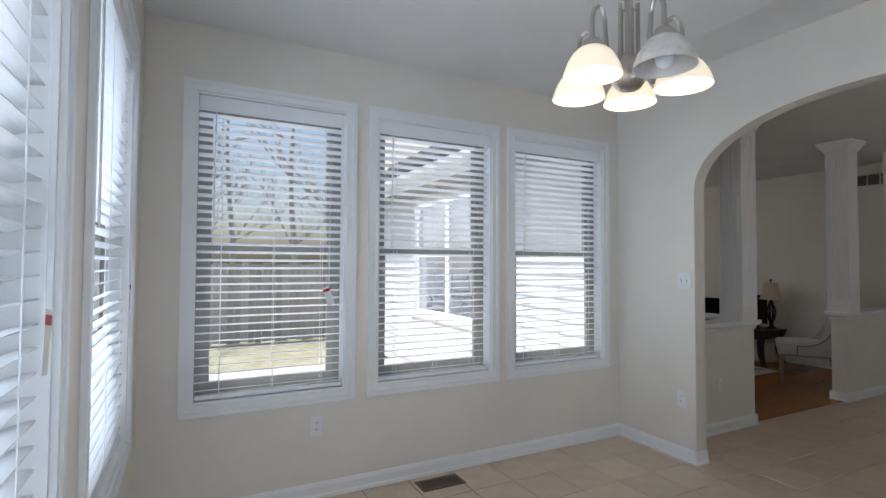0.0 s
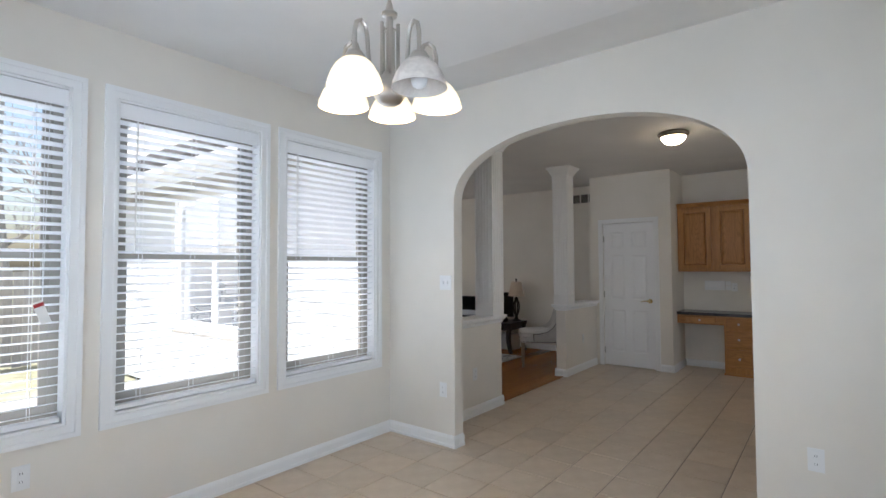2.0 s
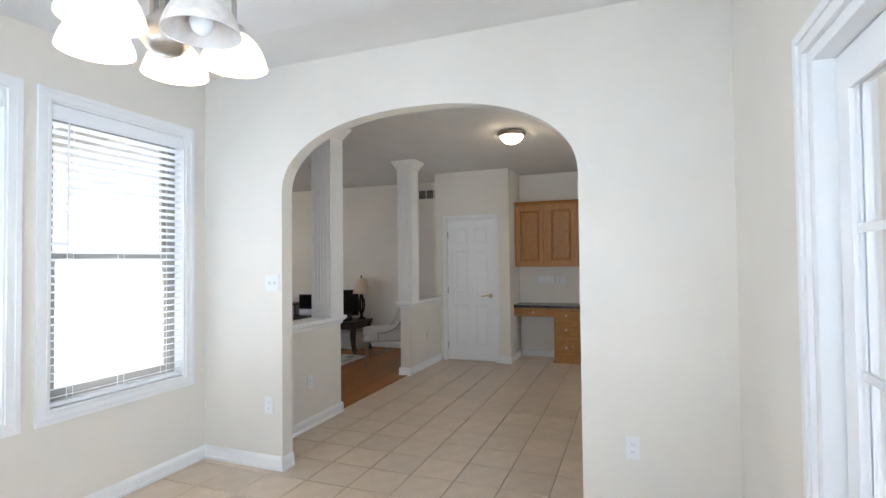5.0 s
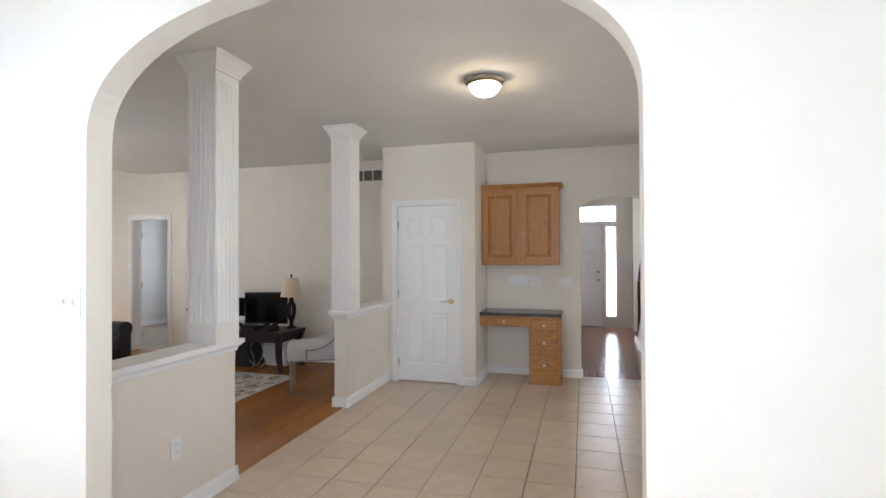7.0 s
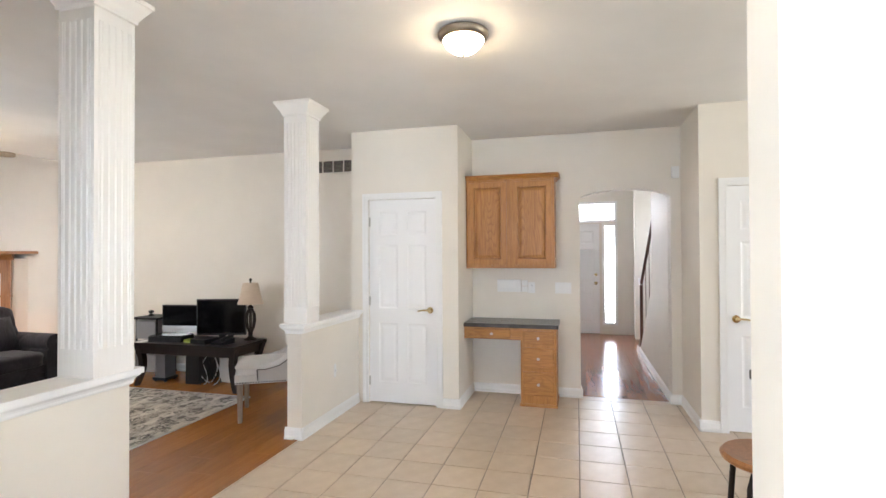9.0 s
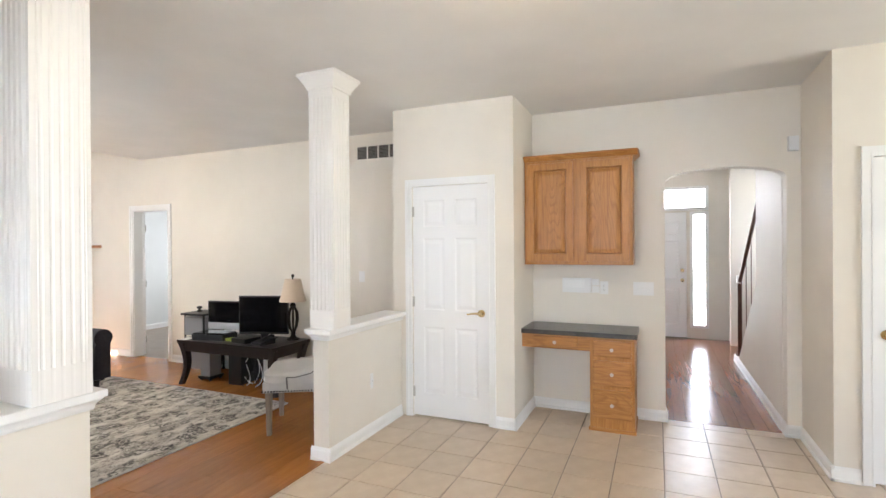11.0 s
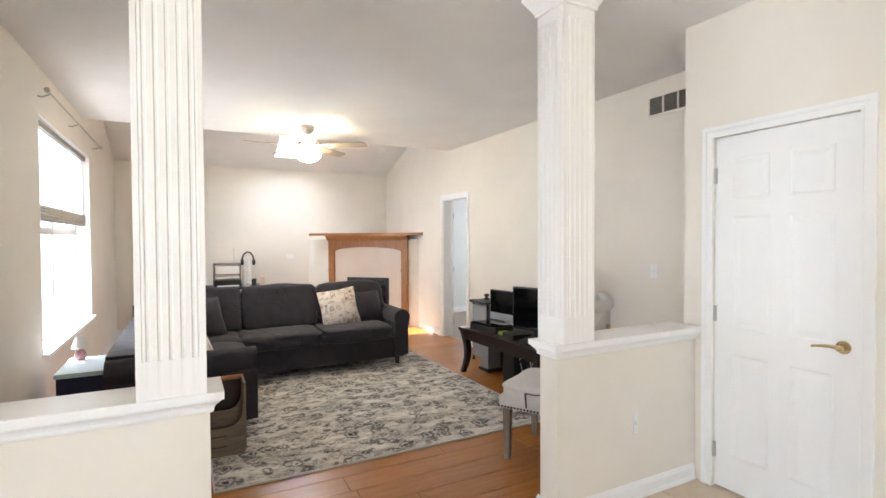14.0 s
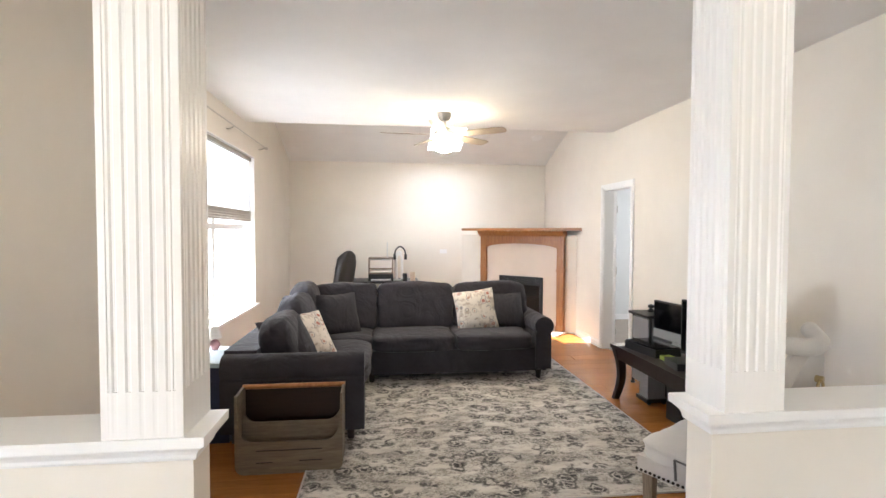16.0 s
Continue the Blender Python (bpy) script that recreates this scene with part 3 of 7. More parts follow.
# ---- panelled doors ----
def panel_door(name, w, h, m, label, hinge_left=True, knob="lever", kind="structure", both=True):
    """A six-panel door. Local: x across from 0 to w, the face looks to -y, z up."""
    d = thing(name, label, "door", m, kind=kind)
    st, mid = 0.105, 0.10
    cols = [(st, (w - mid) / 2), ((w + mid) / 2, w - st)]
    rows = [(0.21, 0.80), (0.95, 1.58), (1.68, h - 0.125)]
    holes = [(a, b, c, e) for a, b in cols for c, e in rows]
    bm = bmesh.new()
    slab_with_holes(bm, [0.003, w - 0.003], [0.012, h - 0.003], holes, lambda u, z, s: (u, 0.010 * s, z))
    box(bm, 0.003, w - 0.003, 0.010, 0.036, 0.012, h - 0.003)
    part("slab", bm, DOORWHITE, d, bevel=0.0)
    for a, b, c, e in holes:
        bm = bmesh.new()
        rings = []
        for o, y in ((0.0, 0.0005), (0.010, 0.0055), (0.022, 0.0060), (0.046, 0.0018)):
            rings.append([bm.verts.new(v) for v in ((a + o, y, c + o), (b - o, y, c + o), (b - o, y, e - o), (a + o, y, e - o))])
        for p, q in zip(rings, rings[1:]):
            for i in range(4):
                bm.faces.new((p[i], p[(i + 1) % 4], q[(i + 1) % 4], q[i]))
        bm.faces.new(rings[-1])
        part("panel", bm, DOORWHITE, d)
    hx = 0.0 if hinge_left else w
    for z in (0.22, h / 2, h - 0.22):
        bm = bmesh.new()
        lathe(bm, [(0.006, z - 0.045), (0.0075, z - 0.040), (0.0075, z + 0.040), (0.006, z + 0.045)], hx, -0.008, 10)
        box(bm, hx - 0.016, hx + 0.016, -0.0045, -0.0015, z - 0.045, z + 0.045)
        part("hinge", bm, STEEL, d, "brushed steel hinge")
    kx = w - 0.065 if hinge_left else 0.065
    s = -1 if hinge_left else 1
    bm = bmesh.new()
    tube(bm, [(kx, -0.001, 0.94), (kx, -0.010, 0.94)], 0.031, 18)
    tube(bm, [(kx, -0.010, 0.94), (kx, -0.045, 0.94)], 0.012, 12)
    if knob == "lever":
        tube(bm, [(kx, -0.045, 0.94), (kx + s * 0.03, -0.05, 0.944), (kx + s * 0.075, -0.05, 0.940), (kx + s * 0.115, -0.047, 0.932)], 0.010, 10, 0.006)
        lathe(bm, [(0.001, 0.925), (0.016, 0.93), (0.020, 0.94), (0.016, 0.95), (0.001, 0.955)], kx, -0.045, 14)
    else:
        lathe(bm, [(0.001, 0.912), (0.020, 0.918), (0.028, 0.94), (0.020, 0.962), (0.001, 0.968)], kx, -0.05, 16)
    part("door_handle", bm, BRASS, d, "polished brass handle", smooth=True)
    return d


panel_door("door_pantry", 0.71, 2.04, pose(PX0 + 0.012, 3.43, 0, 0, 0, -90), "closed white six-panel pantry door with brass lever")
panel_door("door_closet", 0.76, 2.045, pose(7.812, 0.195, 0, 0, 0, -90), "closed white six-panel closet door with brass lever", hinge_left=False)
for nm, u0, u1, zt, put in (("trim_pantry", 2.72, 3.43, 2.04, lambda u, z, o: (PX0 - o, u, z)), ("trim_closet", -0.565, 0.195, 2.045, lambda u, z, o: (7.80 - o, u, z)),
                            ("trim_bedroom", 7.44, 8.145, 2.045, lambda u, z, o: (LX1 - o, u, z))):
    bm = bmesh.new()
    casing(bm, u0, u1, 0.0, zt, put, 0.06, 0.018, True)
    structure(nm, bm, TRIM, "white moulded door casing", "casing")


# ---- more materials ----
def glowing(name, colour, strength):
    m = material(name, colour, 0.4)
    b = nodes_of(m)[2]
    b.inputs["Emission Color"].default_value = (*colour, 1)
    b.inputs["Emission Strength"].default_value = strength
    return m


def marbled(m, a, c, scale):
    v = coords(m)
    setbase(m, ramp(m, noise_of(m, v, scale, 5, 0.6, 1.5), [(0.35, a), (0.65, c)]))


BULB = glowing("glowing frosted bulb", (1.0, 0.83, 0.58), 30)
LITSHADE = glowing("glowing alabaster shade", (1.0, 0.84, 0.60), 0.62)
DULLSHADE = material("unlit alabaster shade", (0.72, 0.66, 0.60), 0.35)
marbled(DULLSHADE, (0.60, 0.55, 0.50), (0.76, 0.71, 0.65), 14)
DOME = glowing("glowing ceiling lamp dome", (1.0, 0.78, 0.48), 16)
FANBOWL = glowing("glowing fan lamp bowl", (1.0, 0.84, 0.58), 21)
GRANITE = material("dark speckled laminate", (0.10, 0.10, 0.10), 0.22)
v_ = coords(GRANITE)
setbase(GRANITE, mix(GRANITE, 0.6, ramp(GRANITE, noise_of(GRANITE, v_, 38, 6, 0.7), [(0.35, (0.008, 0.007, 0.007)), (0.55, (0.045, 0.040, 0.038)), (0.75, (0.22, 0.17, 0.14))]),
                 ramp(GRANITE, noise_of(GRANITE, v_, 7, 4, 0.6, 1.0), [(0.3, (0.02, 0.02, 0.02)), (0.7, (0.085, 0.074, 0.068))])))
DARKMETAL = material("dark bronze metal", (0.03, 0.024, 0.02), 0.4, 0.8)

# ---- outlets, switches, small wall fittings ----
def plate(name, w, h, m, label, category, kind="outlet"):
    """A wall plate. Local: x across, face to -y, z up, centred."""
    p = thing(name, label, category, m)
    bm = bmesh.new()
    box(bm, -w / 2, w / 2, -0.006, -0.0005, -h / 2, h / 2)
    part("cover_plate", bm, PLASTIC, p, bevel=0.002)
    if kind == "outlet":
        for z in (-0.02, 0.02):
            bm = bmesh.new()
            box(bm, -0.014, 0.014, -0.0085, -0.006, z - 0.014, z + 0.014)
            o = part("socket", bm, PLASTIC, p, bevel=0.001)
            bm = bmesh.new()
            for x in (-0.006, 0.004):
                box(bm, x, x + 0.002, -0.0092, -0.0084, z - 0.004, z + 0.006)
            part("slot", bm, BLACK, o, "dark contact slots")
    else:
        n = max(1, round((w - 0.03) / 0.045))
        for i in range(n):
            x = (i - (n - 1) / 2) * 0.046
            bm = bmesh.new()
            box(bm, x - 0.005, x + 0.005, -0.016, -0.006, -0.012, 0.010)
            part("toggle", bm, PLASTIC, p, bevel=0.001)
    return p


W_, E_, S_, N_ = -90, 90, 180, 0      # a plate on a wall that looks west, east, north, south
plate("wall_outlet", 0.07, 0.115, pose(NX1, 3.30, 0.44, 0, 0, W_), "white double socket low on the cream wall", "outlet")
plate("wall_outlet", 0.07, 0.115, pose(NX1, 0.905, 0.44, 0, 0, W_), "white double socket low beside the arch", "outlet")
plate("wall_outlet", 0.07, 0.115, pose(1.385, NY1, 0.43, 0, 0, N_), "white double socket under the windows", "outlet")
plate("light_switch", 0.115, 0.115, pose(NX1, 3.27, 1.30, 0, 0, W_), "white double light switch beside the arch", "switch", "switch")
plate("wall_outlet", 0.07, 0.115, pose(4.705, HY0, 0.395, 0, 0, N_), "white double socket on the half wall", "outlet")
plate("wall_plate", 0.034, 0.12, pose(7.35, HY0, 0.43, 0, 0, N_), "narrow white plastic plate on the low wall", "wall plate", "switch")
plate("light_switch", 0.165, 0.115, pose(KX1, 1.535, 1.13, 0, 0, W_), "white three-gang light switch by the hall opening", "switch", "switch")
plate("wall_outlet", 0.07, 0.115, pose(KX1, 1.86, 1.13, 0, 0, W_), "white socket above the desk", "outlet")
plate("light_switch", 0.07, 0.115, pose(LX1, 4.394, 1.187, 0, 0, W_), "white light switch on the living room wall", "switch", "switch")
plate("light_switch", 0.12, 0.07, pose(6.75, LY1, 1.17, 0, 0, N_), "white low-voltage wall plate on the end wall", "switch", "switch")
plate("wall_outlet", 0.07, 0.115, pose(LX0, 5.35, 0.38, 0, 0, E_), "white double socket below the window", "outlet")

inter = thing("intercom_panel", "white plastic intercom handset panel above the desk", "intercom", pose(KX1, 2.085, 1.15, 0, 0, W_))
bm = bmesh.new()
box(bm, -0.135, 0.115, -0.045, -0.001, -0.065, 0.065)
part("housing", bm, PLASTIC, inter, bevel=0.012, seg=3)
bm = bmesh.new()
box(bm, -0.115, 0.06, -0.050, -0.044, -0.02, 0.05)
part("front_lid", bm, TRIM, inter, bevel=0.002)
for z in (0.03, -0.035):
    bm = bmesh.new()
    box(bm, 0.122, 0.185, -0.03, -0.001, z - 0.028, z + 0.028)
    part("wall_adapter", bm, PLASTIC, inter, bevel=0.006)
sens = thing("motion_sensor", "small white plastic sensor high in the corner", "sensor", pose(KX1, 0.455, 2.285, 0, 0, W_))
bm = bmesh.new()
box(bm, -0.033, 0.033, -0.05, -0.001, -0.055, 0.055)
part("sensor_body", bm, PLASTIC, sens, bevel=0.012, seg=3)

# ---- built-in desk and wall cabinet ----
def raised_door(bm, y0, y1, z0, z1, x):
    """A cabinet door that looks to -x, as frame and raised centre."""
    slab_with_holes(bm, [y0, y1], [z0, z1], [(y0 + 0.055, y1 - 0.055, z0 + 0.055, z1 - 0.055)], lambda u, z, s: (x + 0.02 * s, u, z))


def raised_centre(bm, y0, y1, z0, z1, x):
    rings = []
    for o, d in ((0.054, 0.001), (0.058, 0.006), (0.062, 0.017), (0.070, 0.017), (0.074, 0.010), (0.098, 0.003)):
        rings.append([bm.verts.new((x + d, a, b)) for a, b in ((y0 + o, z0 + o), (y1 - o, z0 + o), (y1 - o, z1 - o), (y0 + o, z1 - o))])
    for p, q in zip(rings, rings[1:]):
        for i in range(4):
            bm.faces.new((p[i], p[(i + 1) % 4], q[(i + 1) % 4], q[i]))
    bm.faces.new(rings[-1])


CX = 8.215
cab = thing("wall_cabinet", "honey oak wall cabinet with two raised-panel doors", "cabinet", pose(CX, 0, 1.345))
CY0, CY1, CH = 1.605, 2.495, 0.915
bm = bmesh.new()
box(bm, 0.022, KX1 - CX - 0.002, CY0, CY1, 0, CH)
part("cabinet_body", bm, OAK, cab, bevel=0.002)
bm = bmesh.new()
slab_with_holes(bm, [CY0, CY1], [0, CH], [(CY0 + 0.03, 2.017, 0.03, CH - 0.04), (2.082, CY1 - 0.03, 0.03, CH - 0.04)], lambda u, z, s: (0.002 + 0.02 * s, u, z))
part("face_frame", bm, OAK, cab)
for a, b in ((CY0 + 0.026, 2.022), (2.077, CY1 - 0.026)):
    bm = bmesh.new()
    raised_door(bm, a, b, 0.035, CH - 0.045, -0.019)
    dr = part("cabinet_door", bm, OAK, cab, bevel=0.004)
    bm = bmesh.new()
    raised_centre(bm, a, b, 0.035, CH - 0.045, -0.019)
    part("raised_panel", bm, PANELOAK, dr, "flat-sawn oak panel")
bm = bmesh.new()
run(bm, 0.0, CY0 - 0.040, 0.0, CY1, -1, 0, [(0.0, CH - 0.022), (0.010, CH - 0.022), (0.016, CH - 0.010), (0.045, CH + 0.014), (0.048, CH + 0.026), (0.0, CH + 0.026)])
run(bm, 0.0, CY0, KX1 - CX - 0.002, CY0, 0, -1, [(0.0, CH - 0.022), (0.010, CH - 0.022), (0.016, CH - 0.010), (0.045, CH + 0.014), (0.048, CH + 0.026), (0.0, CH + 0.026)])
part("crown_moulding", bm, OAKH, cab)

DX = 8.11
desk = thing("built_in_desk_top", "dark speckled laminate desk top fixed between walls", "desk top", pose(0, 0, 0.762))
bm = bmesh.new()
box(bm, DX - 0.025, KX1 - 0.001, 1.572, PY0 - 0.001, 0, 0.038)
part("worktop", bm, GRANITE, desk, bevel=0.007, seg=3)


def knob_at(par, x, y, z):
    bm = bmesh.new()
    tube(bm, [(x, y, z), (x - 0.014, y, z)], 0.006, 10)
    tube(bm, [(x - 0.012, y, z), (x - 0.016, y, z), (x - 0.022, y, z), (x - 0.027, y, z)], 0.012, 14, 0.015)
    part("knob", bm, NICKEL, par, "round brushed nickel knob", smooth=True)


def drawer(par, y0, y1, z0, z1, x):
    bm = bmesh.new()
    rings = []
    for o, d in ((0, 0.018), (0, 0.006), (0.012, 0.0), (0.02, 0.0)):
        rings.append([bm.verts.new((x + d, a, b)) for a, b in ((y0 + o, z0 + o), (y1 - o, z0 + o), (y1 - o, z1 - o), (y0 + o, z1 - o))])
    for p, q in zip(rings, rings[1:]):
        for i in range(4):
            bm.faces.new((p[i], p[(i + 1) % 4], q[(i + 1) % 4], q[i]))
    bm.faces.new(rings[-1])
    dr = part("drawer_front", bm, OAKH, par)
    knob_at(dr, x, (y0 + y1) / 2, (z0 + z1) / 2)


ped = thing("drawer_pedestal", "honey oak three-drawer pedestal under the desk top", "drawer unit", pose(DX, 0, 0))
bm = bmesh.new()
box(bm, 0.018, KX1 - DX - 0.002, 1.592, 1.935, 0.0, 0.762)
box(bm, 0.004, 0.018, 1.592, 1.935, 0.0, 0.762)
part("pedestal_body", bm, OAK, ped)
bm = bmesh.new()
box(bm, -0.006, 0.004, 1.582, 1.945, 0.0, 0.03)
box(bm, -0.002, 0.4, 1.582, 1.592, 0.0, 0.03)
part("base_strip", bm, OAKH, ped, bevel=0.003)
for z0, z1 in ((0.11, 0.34), (0.37, 0.575), (0.605, 0.735)):
    drawer(ped, 1.615, 1.91, z0, z1, -0.014)
apr = thing("desk_apron", "honey oak apron with a pencil drawer under the desk top", "drawer unit", pose(DX, 0, 0.642))
bm = bmesh.new()
box(bm, 0.002, 0.022, 1.935, PY0 - 0.001, 0, 0.12)
box(bm, 0.022, 0.40, 1.99, 2.38, 0.015, 0.10)
part("apron_board", bm, OAKH, apr)
drawer(apr, 2.03, 2.40, 0.015, 0.105, -0.015)

# ---- ceiling lamp of the kitchen ----
OLDNICKEL = material("antique nickel", (0.30, 0.255, 0.20), 0.35, 1.0)
kl = thing("ceiling_lamp", "flush ceiling lamp with nickel rim and lit glass dome", "ceiling lamp", pose(5.945, 2.005, H))
bm = bmesh.new()
lathe(bm, [(0.05, -0.001), (0.132, -0.001), (0.143, -0.014), (0.142, -0.028), (0.128, -0.046), (0.116, -0.050)], seg=40)
part("rim", bm, OLDNICKEL, kl, "antique nickel rim", smooth=True)
bm = bmesh.new()
lathe(bm, [(0.001, -0.124), (0.032, -0.121), (0.068, -0.108), (0.096, -0.084), (0.112, -0.060), (0.117, -0.045)], seg=40)
part("glass_dome", bm, DOME, kl, "glowing frosted glass dome", smooth=True)
bm = bmesh.new()
lathe(bm, [(0.001, -0.147), (0.006, -0.145), (0.010, -0.136), (0.006, -0.129), (0.013, -0.124), (0.001, -0.120)], seg=14)
part("finial", bm, NICKEL, kl, smooth=True)

# ---- kitchen counter end and bar stool ----
ct = thing("kitchen_counter", "kitchen counter with dark speckled top and angled corner", "counter", pose(0, 0, 0))
bm = bmesh.new()
prism(bm, [(5.913, 0.603), (6.62, -0.02), (6.62, -0.75), (4.6, -0.75), (4.6, 0.603)], "z", 0.882, 0.922)
part("counter_top", bm, GRANITE, ct, bevel=0.006)
bm = bmesh.new()
prism(bm, [(5.75, 0.22), (6.45, -0.30), (6.45, -0.73), (4.7, -0.73), (4.7, 0.28)], "z", 0.0, 0.882)
part("counter_base", bm, OAK, ct)
st = thing("bar_stool", "bar stool with round brown wooden seat and dark metal legs", "stool", pose(5.48, 0.655, 0))
bm = bmesh.new()
lathe(bm, [(0.10, 0.640), (0.165, 0.645), (0.180, 0.655), (0.183, 0.668), (0.172, 0.680), (0.10, 0.676), (0.001, 0.672)], seg=32)
part("seat", bm, MANTELWOOD, st, "round brown wooden seat", smooth=True)
for k in range(4):
    a = math.pi / 4 + k * math.pi / 2
    bm = bmesh.new()
    tube(bm, [(0.12 * math.cos(a), 0.12 * math.sin(a), 0.640), (0.155 * math.cos(a), 0.155 * math.sin(a), 0.58), (0.20 * math.cos(a), 0.20 * math.sin(a), 0.0)], 0.012, 8)
    part("leg", bm, DARKMETAL, st)
bm = bmesh.new()
tube(bm, [(0.185 * math.cos(2 * math.pi * k / 24), 0.185 * math.sin(2 * math.pi * k / 24), 0.2) for k in range(25)], 0.008, 8)
part("foot_ring", bm, DARKMETAL, st)

# ---- chandelier ----
ch = thing("chandelier", "brushed nickel chandelier with five alabaster shades", "chandelier", pose(2.135, 2.175, 0.045))
bm = bmesh.new()
lathe(bm, [(0.001, 2.02), (0.03, 2.022), (0.045, 2.03), (0.066, 2.06), (0.069, 2.085), (0.055, 2.115), (0.035, 2.135), (0.028, 2.15)], seg=28)
part("hub", bm, NICKEL, ch, smooth=True)
bm = bmesh.new()
lathe(bm, [(0.013, 2.14), (0.013, 2.372), (0.030, 2.376), (0.032, 2.388), (0.018, 2.400), (0.012, 2.425), (0.007, 2.44)], seg=20)
part("stem", bm, NICKEL, ch, smooth=True)
for k in range(5):
    a = radians(72 * k + 20)
    bm = bmesh.new()
    tube(bm, [(0.034 * math.cos(a), 0.034 * math.sin(a), 2.12), (0.034 * math.cos(a), 0.034 * math.sin(a), 2.345)], 0.0075, 8)
    tube(bm, [(0.034 * math.cos(a), 0.034 * math.sin(a), 2.322), (0.010 * math.cos(a), 0.010 * math.sin(a), 2.322)], 0.004, 6)
    part("rod", bm, NICKEL, ch, smooth=True)
bm = bmesh.new()
z = 2.44
i = 0
while z < 2.64:
    loop = []
    for k in range(13):
        th = 2 * math.pi * k / 12
        u, w = 0.009 * math.cos(th), 0.017 * math.sin(th)
        loop.append((u, 0, z + 0.014 + w) if i % 2 else (0, u, z + 0.014 + w))
    tube(bm, loop, 0.0022, 6)
    z += 0.026
    i += 1
part("chain", bm, NICKEL, ch)
bm = bmesh.new()
lathe(bm, [(0.012, 2.64), (0.05, 2.655), (0.064, 2.68), (0.066, 2.694)], seg=28)
part("ceiling_canopy", bm, NICKEL, ch, smooth=True)
HEAD = radians(41)
for k in range(5):
    a = HEAD + radians(72 * k + 216)
    ca, sa = math.cos(a), math.sin(a)
    arm = []
    for r, zz in ((0.05, 2.10), (0.10, 2.085), (0.14, 2.12), (0.155, 2.20), (0.158, 2.245), (0.172, 2.282), (0.200, 2.294), (0.228, 2.278), (0.240, 2.24), (0.240, 2.16)):
        arm.append((r * 0.825 * ca, r * 0.825 * sa, zz))
    bm = bmesh.new()
    tube(bm, arm, 0.0085, 8)
    ar = part("arm", bm, NICKEL, ch, smooth=True)
    cx, cy = 0.198 * ca, 0.198 * sa
    bm = bmesh.new()
    lathe(bm, [(0.012, 2.168), (0.028, 2.162), (0.040, 2.142), (0.043, 2.122), (0.036, 2.120)], cx, cy, 20)
    part("socket_cup", bm, NICKEL, ar, smooth=True)
    lit = k != 0
    bm = bmesh.new()
    prof = [(0.038, 2.136), (0.056, 2.128), (0.076, 2.110), (0.094, 2.082), (0.106, 2.054), (0.112, 2.032), (0.108, 2.032), (0.102, 2.054), (0.090, 2.081), (0.073, 2.106), (0.054, 2.125), (0.036, 2.133)]
    lathe(bm, [(r * 0.92, z) for r, z in prof], cx, cy, 28)
    sh = part("shade", bm, LITSHADE if lit else DULLSHADE, ar, "lit alabaster glass shade" if lit else "unlit alabaster glass shade", smooth=True)
    bm = bmesh.new()
    lathe(bm, [(0.012, 2.131), (0.014, 2.106), (0.026, 2.086), (0.031, 2.063), (0.025, 2.041), (0.012, 2.031), (0.001, 2.029)], cx, cy, 18)
    part("bulb", bm, BULB if lit else PLASTIC, ar, "glowing bulb" if lit else "dead white bulb", smooth=True)

# ---- floor vent and wall vent ----
fv = thing("floor_vent", "brown metal floor register in the tiles by the wall", "vent", pose(2.15, 3.74, 0.001))
bm = bmesh.new()
slab_with_holes(bm, [-0.15, 0.15], [-0.075, 0.075], [(-0.13, 0.13, -0.05, 0.05)], lambda u, w, s: (u, w, 0.001 + 0.005 * s))
BROWNMETAL = material("brown painted metal", (0.16, 0.10, 0.06), 0.45, 0.3)
part("vent_frame", bm, BROWNMETAL, fv)
bm = bmesh.new()
box(bm, -0.13, 0.13, -0.05, 0.05, 0.0005, 0.0015)
part("dark_duct", bm, BLACK, fv)
for i in range(13):
    bm = bmesh.new()
    x = -0.12 + i * 0.02
    box(bm, x - 0.004, x + 0.004, -0.05, 0.05, 0.002, 0.005)
    part("louvre", bm, BROWNMETAL, fv)
VENTGREY = painted("taupe enamelled metal", (0.27, 0.24, 0.21), 0.45, 60, 0.03, 0.05)
wv = thing("wall_vent", "dark slotted return-air grille near the ceiling", "vent", pose(LX1, 4.10, 2.535, 0, 0, W_))
bm = bmesh.new()
slab_with_holes(bm, [-0.36, 0.36], [-0.085, 0.085], [(-0.34 + 0.136 * i, -0.34 + 0.136 * i + 0.122, -0.068, 0.068) for i in range(5)], lambda u, z, s: (u, -0.001 - 0.011 * s, z))
part("grille_frame", bm, WALL, wv)
for i in range(5):
    for j in range(9):
        bm = bmesh.new()
        z = -0.062 + j * 0.0155
        u = -0.34 + 0.136 * i
        vs = box(bm, u, u + 0.122, -0.009, -0.003, z - 0.001, z + 0.001)
        for v in vs:
            if v.co.y < -0.005:
                v.co.z -= 0.006
        part("grille_slat", bm, VENTGREY, wv)
bm = bmesh.new()
box(bm, -0.345, 0.345, -0.0025, -0.001, -0.07, 0.07)
part("grille_back", bm, material("dark grey duct", (0.05, 0.046, 0.042), 0.7), wv)


